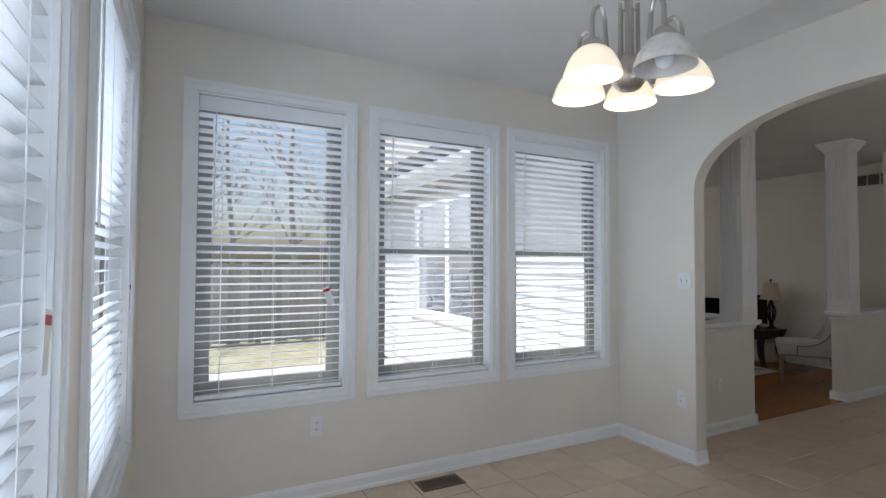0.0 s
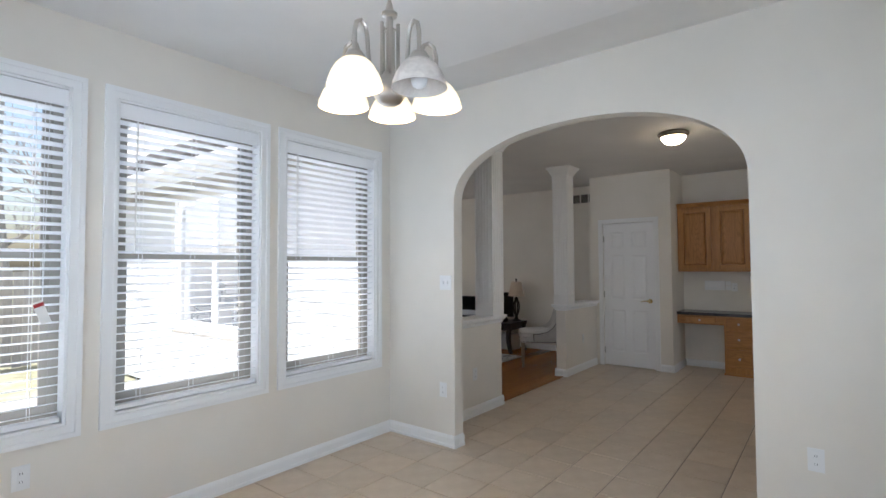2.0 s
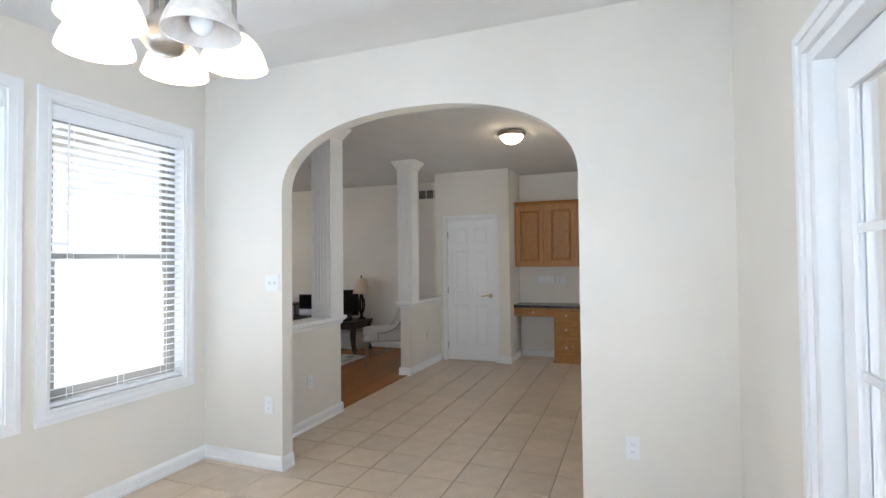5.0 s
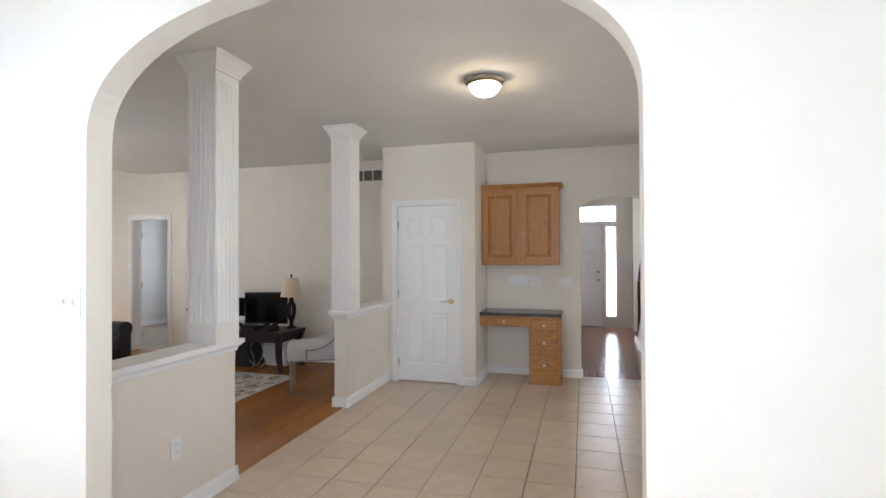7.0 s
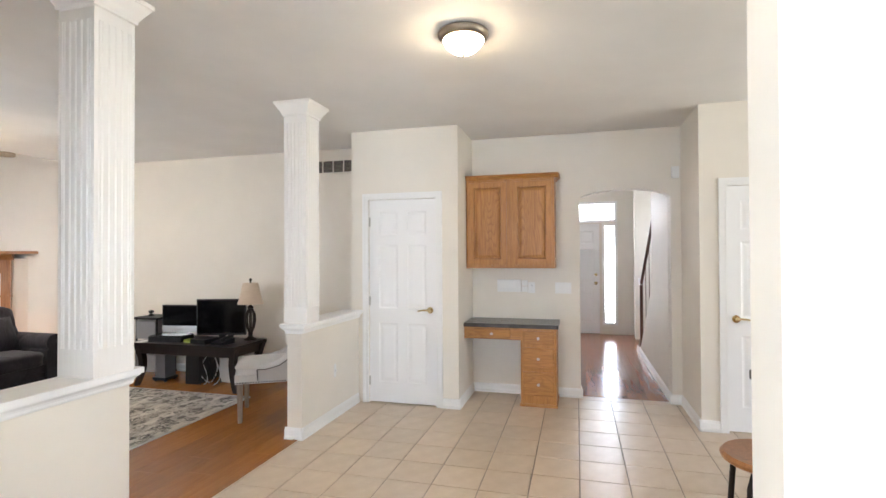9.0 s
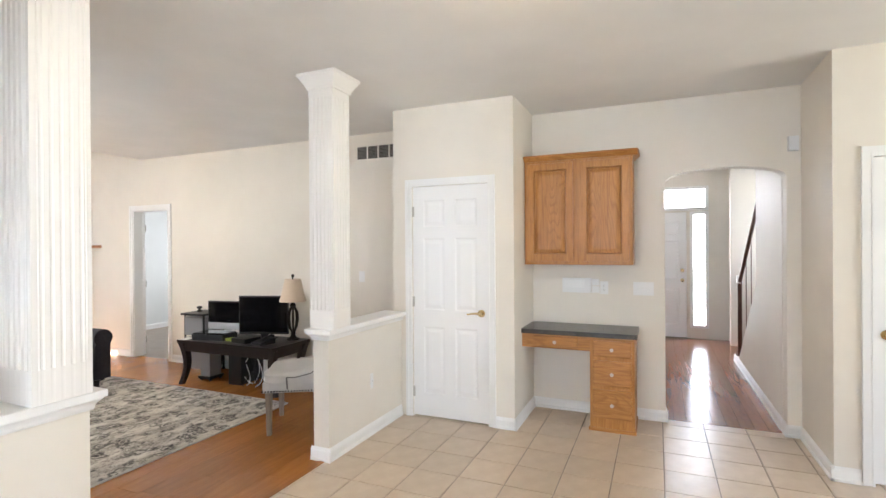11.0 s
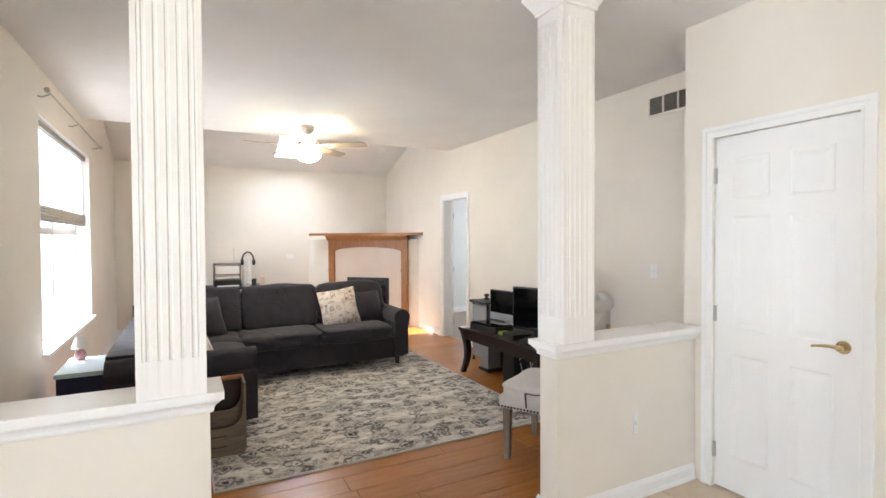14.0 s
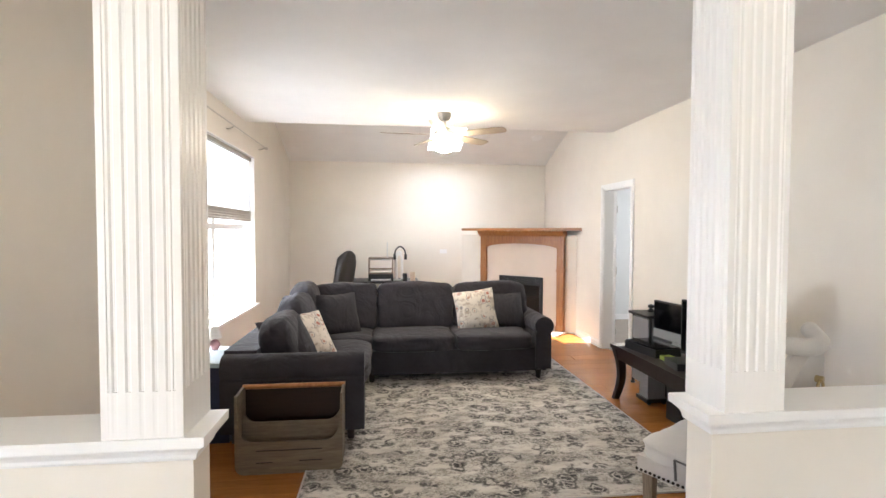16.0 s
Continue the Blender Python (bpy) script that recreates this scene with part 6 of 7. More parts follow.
for k in range(5):
    a = radians(72 * k - 33)
    m = Matrix.Rotation(a, 4, 'Z') @ pose(0, 0, 2.515, -12, 0, 0)
    bm = bmesh.new()
    prism(bm, [(0.20, -0.055), (0.24, -0.062), (0.60, -0.07), (0.655, -0.06), (0.675, -0.03), (0.675, 0.03), (0.655, 0.06), (0.60, 0.07), (0.24, 0.062), (0.20, 0.055)], "z", -0.003, 0.003)
    for v in bm.verts:
        v.co = m @ v.co
    bl = part("blade", bm, BLADEWOOD, fn, "pale washed oak blade")
    bm = bmesh.new()
    box(bm, 0.10, 0.26, -0.014, 0.014, 0.004, 0.010)
    box(bm, 0.20, 0.27, -0.035, 0.035, 0.004, 0.008)
    for v in bm.verts:
        v.co = m @ v.co
    part("blade_iron", bm, NICKEL, bl)
bm = bmesh.new()
lathe(bm, [(0.001, 2.335), (0.05, 2.34), (0.10, 2.362), (0.135, 2.40), (0.142, 2.435), (0.12, 2.445)], seg=36)
part("light_bowl", bm, FANBOWL, fn, "glowing frosted bowl", smooth=True)
bm = bmesh.new()
lathe(bm, [(0.001, 2.315), (0.008, 2.318), (0.011, 2.328), (0.006, 2.337)], seg=12)
part("finial", bm, NICKEL, fn, smooth=True)

pitch = math.degrees(math.atan2(BACK - RIDGE, LY1 - 7.95))
dw = thing("recessed_downlight", "lit recessed downlight in the sloping ceiling", "downlight", pose(8.11, 9.625, slope_z(9.625) - 0.002, pitch, 0, 0))
bm = bmesh.new()
lathe(bm, [(0.060, 0.0), (0.085, 0.0), (0.085, -0.006), (0.060, -0.008)], seg=28)
part("trim_ring", bm, TRIM, dw)
bm = bmesh.new()
lathe(bm, [(0.001, -0.002), (0.060, -0.002)], seg=28)
part("lens", bm, glowing("glowing downlight lens", (1.0, 0.76, 0.44), 110), dw)
sk = thing("window_skylight", "glazed roof skylight with white frame", "skylight", None, kind="structure")
bm = bmesh.new()
x0, x1, y0, y1 = SKYL
slab_with_holes(bm, [x0 - 0.0, x1 + 0.0], [y0, y1], [(x0 + 0.03, x1 - 0.03, y0 + 0.03, y1 - 0.03)], lambda u, w, s: (u, w, slope_z(w) + 0.15 + 0.05 * s))
part("skylight_frame", bm, TRIM, sk)
bm = bmesh.new()
slab_with_holes(bm, [x0 + 0.03, x1 - 0.03], [y0 + 0.03, y1 - 0.03], [], lambda u, w, s: (u, w, slope_z(w) + 0.17 + 0.004 * s))
p = part("pane", bm, GLASSPANE, sk)
p.visible_shadow = False


# ---- patio door ----
pdw = thing("door_patio", "white patio door with a grid of glass panes", "door", pose(0, NY0, 0), kind="structure")
bm = bmesh.new()
casing(bm, PD[0], PD[1], 0, PD[3], lambda u, z, o: (u, o, z), 0.065, 0.02, True)
part("door_casing", bm, TRIM, pdw)
bm = bmesh.new()
slab_with_holes(bm, [PD[0], PD[1]], [0, PD[3]], [(PD[0] + 0.035, PD[1] - 0.035, 0.02, PD[3] - 0.035)], lambda u, z, s: (u, -0.15 * s, z))
part("door_frame", bm, TRIM, pdw)
for i, (a, b) in enumerate(((PD[0] + 0.04, 1.69), (1.70, PD[1] - 0.04))):
    gx0, gx1, gz0, gz1 = (a + 0.11, b - 0.11, 0.385, 1.895) if i == 0 else (a + 0.09, b - 0.095, 0.385, 1.895)
    bm = bmesh.new()
    slab_with_holes(bm, [a, b], [0.025, PD[3] - 0.04], [(gx0, gx1, gz0, gz1)], lambda u, z, s: (u, -0.055 - 0.042 * s, z))
    lf = part("door_leaf", bm, DOORWHITE, pdw)
    bm = bmesh.new()
    slab_with_holes(bm, [gx0 - 0.02, gx1 + 0.02], [gz0 - 0.02, gz1 + 0.02], [(gx0 + 0.012, gx1 - 0.012, gz0 + 0.012, gz1 - 0.012)], lambda u, z, s: (u, -0.045 - 0.012 * s, z))
    part("glazing_bead", bm, DOORWHITE, lf, bevel=0.004)
    bm = bmesh.new()
    box(bm, gx0, gx1, -0.078, -0.074, gz0, gz1)
    p = part("pane", bm, GLASSPANE, lf)
    p.visible_shadow = False
    for k in range(1, 2):
        u = gx0 + (gx1 - gx0) * k / 2
        bm = bmesh.new()
        box(bm, u - 0.011, u + 0.011, -0.070, -0.056, gz0, gz1)
        part("muntin", bm, DOORWHITE, lf, bevel=0.003)
    for k in range(1, 4):
        z = gz0 + (gz1 - gz0) * k / 4
        bm = bmesh.new()
        box(bm, gx0, gx1, -0.069, -0.055, z - 0.011, z + 0.011)
        part("muntin", bm, DOORWHITE, lf, bevel=0.003)

# ---- entrance hall ----
wall_y("wall_hall_south", 0.36, 0.50, KX1 + 0.14, 9.83, 0, TOP, [], "cream painted hall wall beside the stairs")
bm = bmesh.new()
prism(bm, [(9.83, 0.0), (11.35, 0.0), (11.35, 0.06), (11.06, 0.06), (9.83, 1.10)], "y", 0.36, 0.50)
structure("wall_stair_knee", bm, WALL, "cream knee wall with a top sloping along the stairs", "wall")
wall_y("wall_hall_north", 2.3, 2.44, KX1 + 0.14, 13.0, 0, TOP, [], "cream painted far hall wall")
wall_x("wall_hall_west", KX1, KX1 + 0.14, PY0 + 0.1, PY1 - 0.1, 0, TOP, [], "cream painted closing wall behind the pantry")
FD = [(0.985, 1.90, 0, 2.05), (0.70, 0.91, 0.20, 2.02), (0.70, 1.90, 2.10, 2.43)]
wall_x("wall_hall_front", 12.86, 13.0, -1.4, 2.44, 0, TOP, FD, "cream painted wall around the front door")
wall_x("wall_hall_jog", 12.40, 12.54, -1.4, 0.42, 0, TOP, [], "cream painted wall corner in the hall")
# the opening is unseen, cut only to let the added stair lamp through
wall_y("wall_stair_side", -0.64, -0.54, 8.7, 12.40, 0, TOP, [(11.55, 12.35, 1.15, 2.35)], "cream painted wall behind the stairs")
for k in range(8):
    flat("step_%d" % (k + 1), 11.10 - 0.26 * (k + 1), 11.10 - 0.26 * k, -0.54, 0.358, 0, 0.178 * (k + 1), HALLPLANK, "wooden stair step beside the hall", "step")
flat("ceiling_hall", 8.5, 13.1, -1.6, 2.5, H + 0.001, H + 0.12, CEIL, "white hall ceiling", "ceiling")
fd = panel_door("door_front", 0.91, 2.04, pose(12.868, 1.898, 0, 0, 0, -90), "closed white panelled front door", True, "knob")
bm = bmesh.new()
tube(bm, [(0.845, -0.001, 1.10), (0.845, -0.02, 1.10)], 0.028, 16)
part("deadbolt", bm, BRASS, fd, "brass deadbolt")
# board added behind the front door to block light leaking at its gaps
bm = bmesh.new()
box(bm, 12.925, 12.96, 0.975, 1.91, -0.01, 2.062)
structure("front_door_light_block", bm, DOORWHITE, "white board added behind the front door to block light", "trim")
for nm, (a, b, c, d) in (("window_sidelight", FD[1]), ("window_transom", FD[2])):
    w = thing(nm, "narrow bright glass pane beside the front door" if "side" in nm else "bright glass transom over the front door", "window", None, kind="structure")
    bm = bmesh.new()
    slab_with_holes(bm, [a - 0.03, b + 0.03], [c - 0.03, d + 0.03], [(a + 0.02, b - 0.02, c + 0.02, d - 0.02)], lambda u, z, s: (12.845 + 0.014 * s, u, z))
    part("window_frame", bm, TRIM, w)
    bm = bmesh.new()
    box(bm, 12.92, 12.924, a, b, c, d)
    p = part("pane", bm, GLASSPANE, w)
    p.visible_shadow = False
hr = thing("stair_handrail", "dark brown wooden stair handrail on the hall wall", "handrail", pose(0, 0, 0))
HANDWOOD = wood("dark cherry rail", (0.05, 0.018, 0.01), (0.09, 0.032, 0.018), (0.13, 0.05, 0.03), 0.3, "x", 1.0, False)
bm = bmesh.new()
tube(bm, [(11.06, 0.43, 0.085), (10.95, 0.43, 0.165), (9.83, 0.43, 1.125)], 0.026, 10)
part("lower_rail", bm, HANDWOOD, hr, smooth=True)
bm = bmesh.new()
tube(bm, [(11.47, 0.43, 1.01), (10.55, 0.43, 1.67), (9.84, 0.43, 2.18)], 0.022, 10)
part("upper_rail", bm, HANDWOOD, hr, smooth=True)
bm = bmesh.new()
tube(bm, [(11.47, 0.43, 0.0), (11.47, 0.43, 1.0)], 0.024, 10)
post = part("end_post", bm, HANDWOOD, hr, smooth=True)
bm = bmesh.new()
box(bm, 11.435, 11.505, 0.395, 0.465, 1.0, 1.10)
part("post_cap", bm, TRIM, post, "white square cap", bevel=0.008)
for k in range(4):
    bm = bmesh.new()
    x = 11.30 - 0.36 * k
    tube(bm, [(x, 0.43, max(0.06, 0.165 + (10.95 - x) * 0.857)), (x, 0.43, 1.01 + (11.47 - x) * 0.717)], 0.005, 8)
    part("baluster", bm, HANDWOOD, hr)

# ---- room behind the open living room doorway ----
PALEWALL = painted("pale blue-grey wall paint", (0.70, 0.72, 0.71), 0.6)
wall_x("wall_bedroom_east", 11.5, 11.6, 6.0, 10.6, 0, TOP, [], "pale blue-grey bedroom wall", PALEWALL)
wall_y("wall_bedroom_north", 10.2, 10.3, LX1 + 0.14, 11.5, 0, TOP, [], "pale blue-grey bedroom wall", PALEWALL)
wall_y("wall_bedroom_south", 6.4, 6.5, LX1 + 0.14, 11.5, 0, TOP, [], "pale blue-grey bedroom wall", PALEWALL)
flat("ceiling_bedroom", LX1 + 0.1, 11.6, 6.4, 10.3, H, H + 0.1, CEIL, "white bedroom ceiling", "ceiling")
CARPET = fabric("taupe carpet", (0.28, 0.23, 0.18), 300, 0.4)
flat("floor_bedroom", LX1 + 0.07, 11.6, 6.4, 10.3, -0.12, -0.002, CARPET, "taupe carpet floor", "floor")
for seg in [(11.5, 6.5, 11.5, 10.2, -1, 0), (LX1 + 0.14, 10.2, 11.5, 10.2, 0, -1)]:
    baseboard(*seg)
bm = bmesh.new()
for a, b in ((7.44, 7.455), (8.13, 8.145)):
    box(bm, LX1 - 0.002, LX1 + 0.142, a, b, 0, 2.045)
box(bm, LX1 - 0.002, LX1 + 0.142, 7.455, 8.13, 2.03, 2.045)
structure("trim_bedroom_jamb", bm, TRIM, "white door jamb lining", "jamb")
bd = panel_door("door_bedroom", 0.675, 2.02, pose(8.70, 8.115, 0, 0, 0, 72), "white six-panel bedroom door standing open", True, "knob")

# ---- outside ----
GRASS = material("winter grass", (0.12, 0.13, 0.05), 0.95)
v_ = coords(GRASS)
setbase(GRASS, ramp(GRASS, noise_of(GRASS, v_, 2.5, 8, 0.7), [(0.3, (0.30, 0.29, 0.17)), (0.5, (0.43, 0.41, 0.27)), (0.7, (0.54, 0.51, 0.38))]))
bump(GRASS, noise_of(GRASS, v_, 60, 4), 0.6, 0.03)
CONCRETE = painted("pale patio concrete", (0.55, 0.53, 0.49), 0.9, 60, 0.3, 0.12)
SIDING = painted("pale grey vinyl siding", (0.74, 0.76, 0.78), 0.55, 40, 0.08, 0.03)
BARK = material("grey bark", (0.13, 0.11, 0.09), 0.95)
v_ = coords(BARK, (6, 6, 1.2))
setbase(BARK, ramp(BARK, noise_of(BARK, v_, 4, 6, 0.7), [(0.3, (0.28, 0.26, 0.24)), (0.7, (0.50, 0.47, 0.44))]))
bump(BARK, noise_of(BARK, v_, 9, 5), 0.8, 0.02)
FENCEWOOD = wood("grey weathered fence boards", (0.32, 0.305, 0.285), (0.44, 0.42, 0.40), (0.54, 0.52, 0.49), 0.85, "z", 0.6)
SHINGLE = painted("dark roof shingles", (0.07, 0.065, 0.06), 0.95, 30, 0.6, 0.3)
bm = bmesh.new()
s_ = 400
bm.faces.new([bm.verts.new(c) for c in ((-s_, -s_, -0.35), (s_, -s_, -0.35), (s_, s_, -0.35), (-s_, s_, -0.35))])
structure("ground", bm, GRASS, "patchy winter lawn around the house", "ground")
flat("patio", 0.2, 3.9, 4.06, 8.8, -0.36, -0.20, CONCRETE, "pale concrete patio slab", "patio")


def siding(name, axis, pos, out, u0, u1, z0, z1, holes, label):
    """Lapped boards on an outside wall. axis is the wall's normal, out its sign."""
    w = thing(name, label, "siding", None, kind="structure")
    lap = 0.115
    k = 0
    z = z0
    while z < z1 - 0.01:
        zt = min(z + lap, z1)
        spans = [(u0, u1)]
        for a, b, c, d in holes:
            if c - 0.01 < (z + zt) / 2 < d + 0.01:
                spans = [p for s, e in spans for p in ((s, min(e, a)), (max(s, b), e)) if p[1] - p[0] > 0.01]
        for s, e in spans:
            bm = bmesh.new()
            prof = [(0.002, z), (0.020, z), (0.020, z + 0.004), (0.005, zt), (0.002, zt)]
            if axis == "x":
                run(bm, pos, s, pos, e, out, 0, prof)
            else:
                run(bm, s, pos, e, pos, 0, out, prof)
            part("siding_board", bm, SIDING, w)
        z = zt
    return w


OX = LX0 - 0.2
siding("siding_wing_west", "x", OX, -1, NY1 + 0.16, LY1 + 0.15, -0.30, 2.52, [(LW[0] - 0.07, LW[1] + 0.07, LW[2] - 0.07, LW[3] + 0.07)], "pale grey lapped siding on the house wing")
bm = bmesh.new()
slab_with_holes(bm, [LW[0] - 0.08, LW[1] + 0.08], [LW[2] - 0.08, LW[3] + 0.08], [(LW[0] + 0.01, LW[1] - 0.01, LW[2] + 0.01, LW[3] - 0.01)], lambda u, z, s: (OX - 0.03 + 0.04 * s, u, z))
structure("trim_wing_window", bm, TRIM, "white outside window trim", "trim")
ev = thing("roof_eave", "darkened almond soffit and white gutter along the wing's roof edge", "eave", None, kind="structure")
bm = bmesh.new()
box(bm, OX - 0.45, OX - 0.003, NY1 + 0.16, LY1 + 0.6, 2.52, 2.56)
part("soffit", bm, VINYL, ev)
bm = bmesh.new()
box(bm, OX - 0.50, OX - 0.45, NY1 + 0.16, LY1 + 0.6, 2.50, 2.68)
part("fascia", bm, TRIM, ev)
bm = bmesh.new()
run(bm, OX - 0.50, NY1 + 0.3, OX - 0.50, LY1 + 0.6, -1, 0, [(0.002, 2.58), (0.06, 2.58), (0.10, 2.62), (0.11, 2.69), (0.10, 2.69), (0.09, 2.63), (0.06, 2.595), (0.002, 2.595)])
part("gutter", bm, TRIM, ev)
rf = thing("house_roof", "dark shingled roof of the house", "roof", None, kind="structure")
bm = bmesh.new()
prism(bm, [(OX - 0.5, 2.70), (6.4, 5.1), (13.4, 3.05), (13.4, 3.15), (6.4, 5.25), (OX - 0.5, 2.82)], "y", NY1 + 0.6, 9.25)
part("roof_slope", bm, SHINGLE, rf)
bm = bmesh.new()
prism(bm, [(KX0 - 0.1, 3.05), (6.4, 4.5), (13.4, 3.05), (13.4, 3.15), (6.4, 4.62), (KX0 - 0.1, 3.15)], "y", -4.0, NY1 + 0.6)
part("roof_main", bm, SHINGLE, rf)
bm = bmesh.new()
prism(bm, [(OX - 0.5, 2.70), (6.35, 4.2), (6.35, 4.3), (OX - 0.5, 2.82)], "y", 10.35, LY1 + 0.6)
part("roof_end", bm, SHINGLE, rf)
bm = bmesh.new()
box(bm, NX0 - 0.6, OX - 0.5, NY0 - 0.6, NY1 + 0.55, 3.03, 3.12)
part("nook_roof", bm, SHINGLE, rf)
siding("siding_garage", "y", -1.6, 1, -2.5, NX1, -0.30, 2.9, [], "grey lapped siding of the wing beyond the patio door")
# unseen overhang, added to keep sun off the siding behind the patio door
bm = bmesh.new()
box(bm, -2.6, NX1, -1.6, -0.72, 2.86, 2.92)
structure("added_sunblock_garage", bm, TRIM, "unseen white overhang added to shade the side wing's wall", "eave")
wall_y("wall_garage", -1.75, -1.6, -2.5, NX1, -0.3, 3.0, [], "outer wall of the side wing", SIDING)

# board fence along the garden
fc = thing("garden_fence", "grey weathered board fence across the lawn", "fence", pose(0, 12.4, -0.35))
bm = bmesh.new()
box(bm, -0.067, 0.067, -0.01, 0.01, 0.03, 1.75)
me_b = mesh_of("fence_board", bm, FENCEWOOD)
for i in range(150):
    ob = new("board", me_b)
    ob.parent = fc
    ob.location = (-12 + i * 0.142, 0.012 * ((i % 2) - 0.5), 0.02 * math.sin(i * 1.7))
for z in (0.35, 1.45):
    bm = bmesh.new()
    box(bm, -12.1, 9.4, 0.016, 0.055, z - 0.045, z + 0.045)
    part("fence_rail", bm, FENCEWOOD, fc)
fc2 = thing("garden_fence", "grey weathered board fence along the side of the lawn", "fence", pose(-7.0, 0, -0.35, 0, 0, 90))
for i in range(108):
    ob = new("board", me_b)
    ob.parent = fc2
    ob.location = (-3 + i * 0.142, 0.012 * ((i % 2) - 0.5), 0.02 * math.sin(i * 2.3))
for z in (0.35, 1.45):
    bm = bmesh.new()
    box(bm, -3.1, 12.4, 0.016, 0.055, z - 0.045, z + 0.045)
    part("fence_rail", bm, FENCEWOOD, fc2)


def bare_tree(x, y, h, seed):
    rnd = random.Random(seed)
    t = thing("bare_tree", "tall leafless tree with grey bark behind the fence", "tree", pose(x, y, -0.36), "bare trees")
    bm = bmesh.new()
    r0 = h * 0.0125
    pts = [(0.15 * math.sin(k * 0.8 + seed), 0.15 * math.cos(k * 0.6 + seed), h * k / 8) for k in range(9)]
    tube(bm, pts, r0, 9, r0 * 0.18)
    part("trunk", bm, BARK, t)
    bm = bmesh.new()

    def limb(p, d, length, r, depth):
        q, pp = [p], p
        for k in range(4):
            d = (d + Vector((rnd.uniform(-.18, .18), rnd.uniform(-.18, .18), rnd.uniform(-.02, .16)))).normalized()
            pp = pp + d * length / 4
            q.append(pp)
        tube(bm, q, r, 4 if depth else 5, r * 0.35)
        if depth < 2:
            for k in range(5):
                s = rnd.randint(1, 4)
                limb(q[s], (d + Vector((rnd.uniform(-.9, .9), rnd.uniform(-.9, .9), rnd.uniform(-.1, .5)))).normalized(), length * rnd.uniform(.35, .6), r * 0.45, depth + 1)
    for k in range(10):
        z = h * rnd.uniform(0.22, 0.92)
        a = rnd.uniform(0, 2 * math.pi)
        limb(Vector((0, 0, z)), Vector((math.cos(a), math.sin(a), rnd.uniform(0.2, 0.9))).normalized(), h * rnd.uniform(0.16, 0.30) * (1.1 - z / h * 0.6), r0 * 0.33, 0)
    part("crown", bm, BARK, t, "crown of thin bare branches")


trees = random.Random(11)
for i in range(12):
    bare_tree(-9 + i * 1.65 + trees.uniform(-0.5, 0.5), 15.5 + trees.uniform(0, 12), trees.uniform(10, 16), i)
for i in range(8):
    bare_tree(-12 - trees.uniform(0, 7), 0 + i * 2.2 + trees.uniform(-0.8, 0.8), trees.uniform(9, 14), 40 + i)


# ---- floor tiles ----
T0X, T0Y, TP = 7.549, 1.39, 0.3095       # a joint crossing and the pitch
g_ = 0.0035
bm = bmesh.new()
a_ = TP - 2 * g_
rings = []
for o, z in ((0.0, -0.0058), (0.0, -0.0018), (0.0018, 0.0)):
    rings.append([bm.verts.new((x, y, z)) for x, y in ((g_ + o, g_ + o), (TP - g_ - o, g_ + o), (TP - g_ - o, TP - g_ - o), (g_ + o, TP - g_ - o))])
for a, b in zip(rings, rings[1:]):
    for i in range(4):
        bm.faces.new((a[i], a[(i + 1) % 4], b[(i + 1) % 4], b[i]))
bm.faces.new(rings[-1])
TILE_MESH = mesh_of("tile", bm, TILE)
floor_ = bpy.data.objects["floor_tiled"]


def tile_box(x, y, w, d):
    bm = bmesh.new()
    rr = []
    for o, z in ((0.0, -0.0058), (0.0, -0.0018), (0.0018, 0.0)):
        rr.append([bm.verts.new(c) for c in ((g_ + o, g_ + o, z), (w - g_ - o, g_ + o, z), (w - g_ - o, d - g_ - o, z), (g_ + o, d - g_ - o, z))])
    for a, b in zip(rr, rr[1:]):
        for i in range(4):
            bm.faces.new((a[i], a[(i + 1) % 4], b[(i + 1) % 4], b[i]))
    bm.faces.new(rr[-1])
    return mesh_of("tile", bm, TILE)


rest = bmesh.new()
count = 0
XR = (NX0, KX1 + 0.07)
YR = (KY0, NY1)
i0, i1 = math.floor((XR[0] - T0X) / TP), math.ceil((XR[1] - T0X) / TP)
j0, j1 = math.floor((YR[0] - T0Y) / TP), math.ceil((YR[1] - T0Y) / TP)
for i in range(i0, i1):
    for j in range(j0, j1):
        x, y = T0X + i * TP, T0Y + j * TP
        xa, xb, ya, yb = max(x, XR[0]), min(x + TP, XR[1]), max(y, YR[0]), min(y + TP, NY1 if x < KX0 - 0.1 else 3.60)
        if xb - xa < 0.02 or yb - ya < 0.02:
            continue
        if x < NX1 and (y + TP < NY0 or x + TP < NX0):
            continue
        near = y > 0.9 and x > 1.5 and count < 300
        whole = xb - xa > TP - 1e-4 and yb - ya > TP - 1e-4
        if near:
            ob = new("tile", TILE_MESH if whole else tile_box(xa, ya, xb - xa, yb - ya))
            ob.location = (xa, ya, 0)
            ob.parent = floor_
            count += 1
        else:
            rr = []
            for o, z in ((0.0, -0.0058), (0.0018, 0.0)):
                rr.append([rest.verts.new(c) for c in ((xa + g_ + o, ya + g_ + o, z), (xb - g_ - o, ya + g_ + o, z), (xb - g_ - o, yb - g_ - o, z), (xa + g_ + o, yb - g_ - o, z))])
            for k in range(4):
                rest.faces.new((rr[0][k], rr[0][(k + 1) % 4], rr[1][(k + 1) % 4], rr[1][k]))
            rest.faces.new(rr[1])
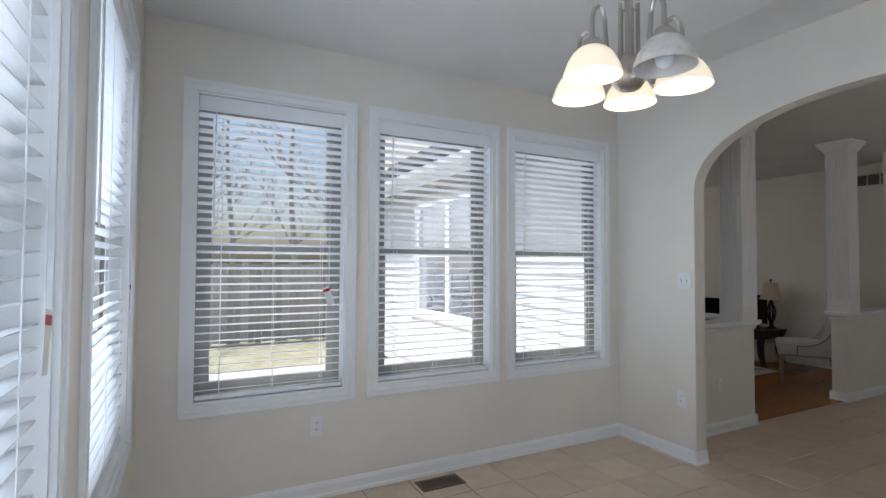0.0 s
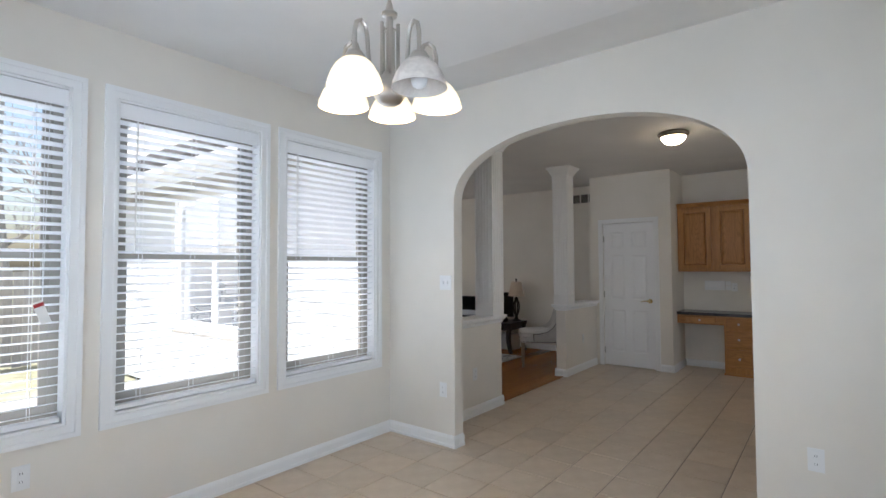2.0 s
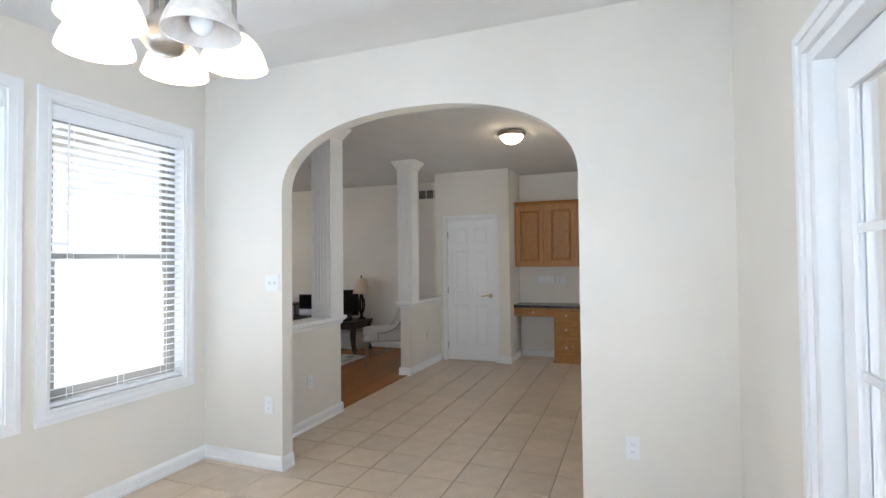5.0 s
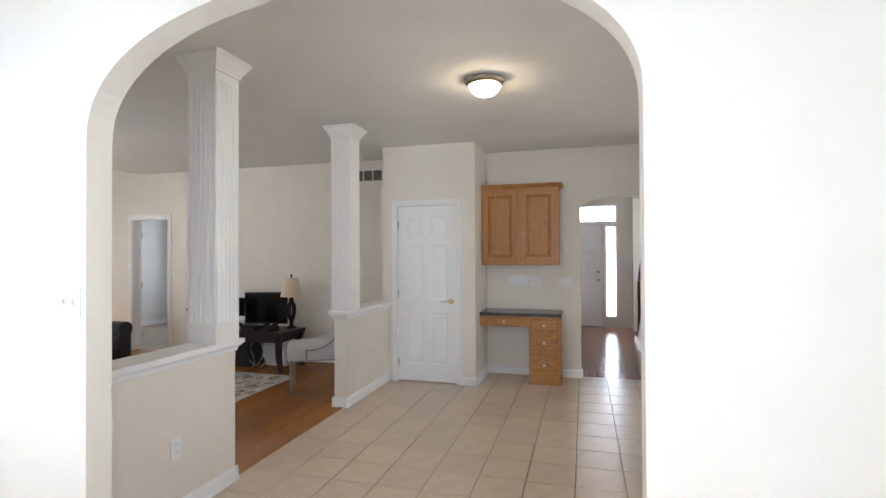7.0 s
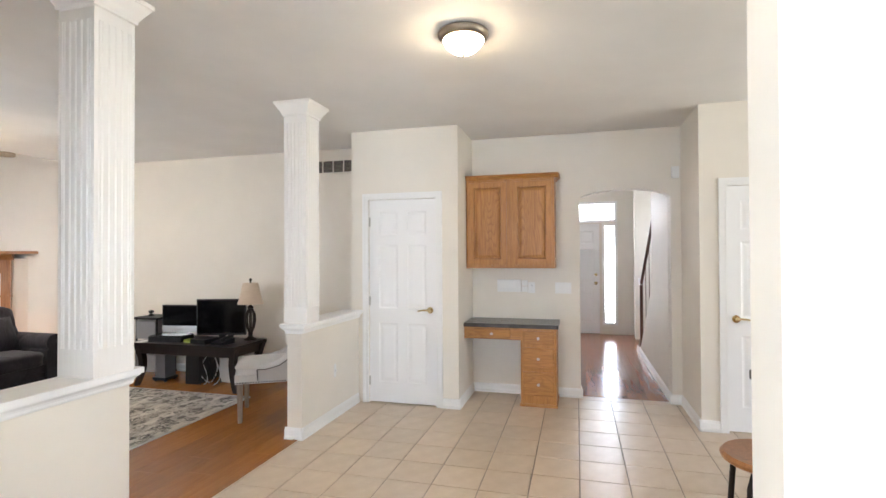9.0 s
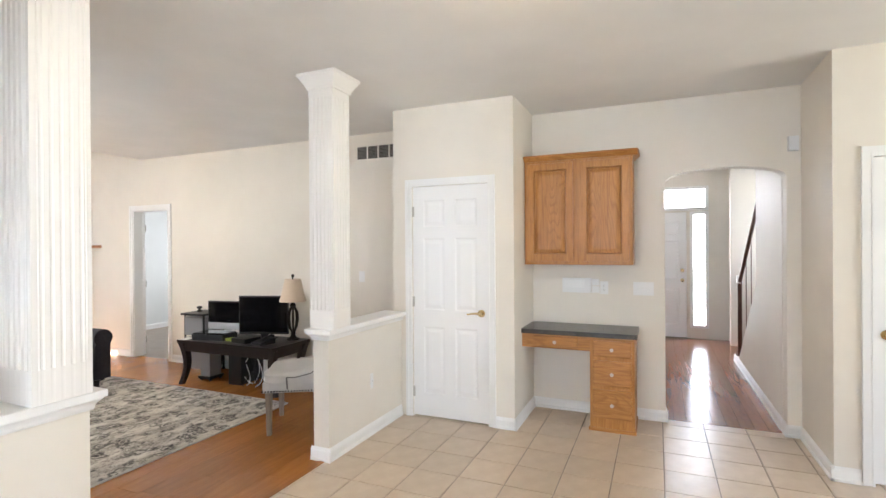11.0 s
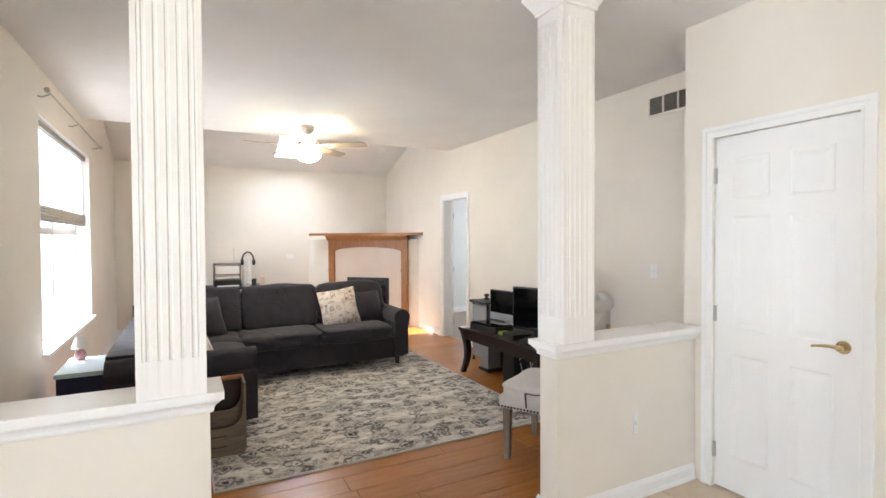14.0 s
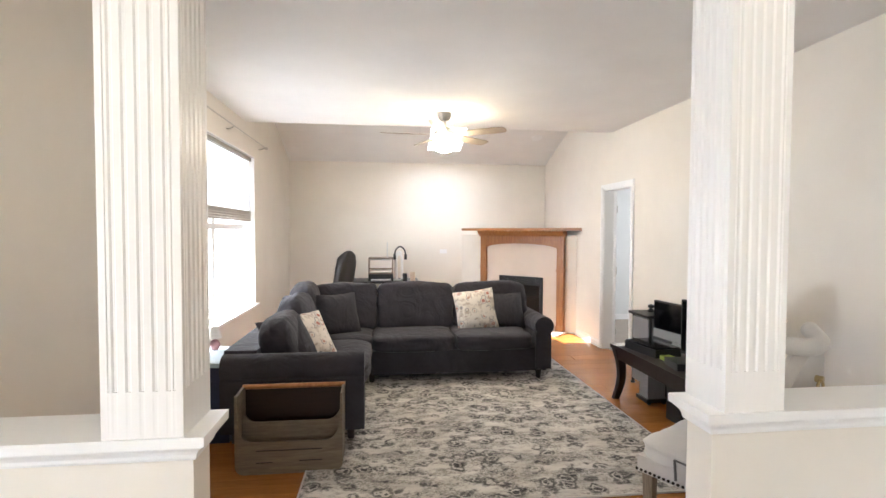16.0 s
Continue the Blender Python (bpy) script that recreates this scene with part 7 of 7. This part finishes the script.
if len(rest.verts):
    tagged(part("tile_field", rest, TILE, floor_), kind="stuff")
else:
    rest.free()

# ---- floor planks ----
def planks(floor, mat, x0, x1, y0, y1, width, length, limit, seed):
    rnd = random.Random(seed)
    shared = {}
    n = 0
    rest = bmesh.new()
    y = y0
    while y < y1 - 0.01:
        w = min(width, y1 - y)
        x = x0 - rnd.uniform(0, length)
        while x < x1:
            xa, xb = max(x, x0), min(x + length, x1)
            x += length
            if xb - xa < 0.01:
                continue
            key = (round(xb - xa, 3), round(w, 3))
            g = 0.0007
            if n < limit:
                if key not in shared:
                    bm = bmesh.new()
                    rr = []
                    for o, z in ((0.0, -0.0038), (0.0, -0.0009), (0.0012, 0.0)):
                        rr.append([bm.verts.new(c) for c in ((g + o, g + o, z), (key[0] - g - o, g + o, z), (key[0] - g - o, w - g - o, z), (g + o, w - g - o, z))])
                    for a, b in zip(rr, rr[1:]):
                        for i in range(4):
                            bm.faces.new((a[i], a[(i + 1) % 4], b[(i + 1) % 4], b[i]))
                    bm.faces.new(rr[-1])
                    shared[key] = mesh_of("plank", bm, mat)
                ob = new("plank", shared[key])
                ob.location = (xa, y, 0)
                ob.parent = floor
                n += 1
            else:
                rest.faces.new([rest.verts.new(c) for c in ((xa + g, y + g, 0), (xb - g, y + g, 0), (xb - g, y + w - g, 0), (xa + g, y + w - g, 0))])
        y += w
    if len(rest.verts):
        tagged(part("plank_field", rest, mat, floor), kind="stuff")
    else:
        rest.free()


planks(bpy.data.objects["floor_living"], PLANK, LX0, LX1 + 0.07, 3.60, LY1, 0.192, 1.29, 260, 3)
planks(bpy.data.objects["floor_hall"], HALLPLANK, KX1 + 0.07, 13.0, -1.0, 2.3, 0.10, 1.2, 160, 5)
bm = bmesh.new()
run(bm, 5.19, 3.60, 6.79, 3.60, 0, -1, [(-0.012, 0.0005), (0.03, 0.0005), (0.028, 0.004), (-0.010, 0.006)])
structure("trim_threshold", bm, PLANK, "wooden threshold strip between tile and planks", "threshold")
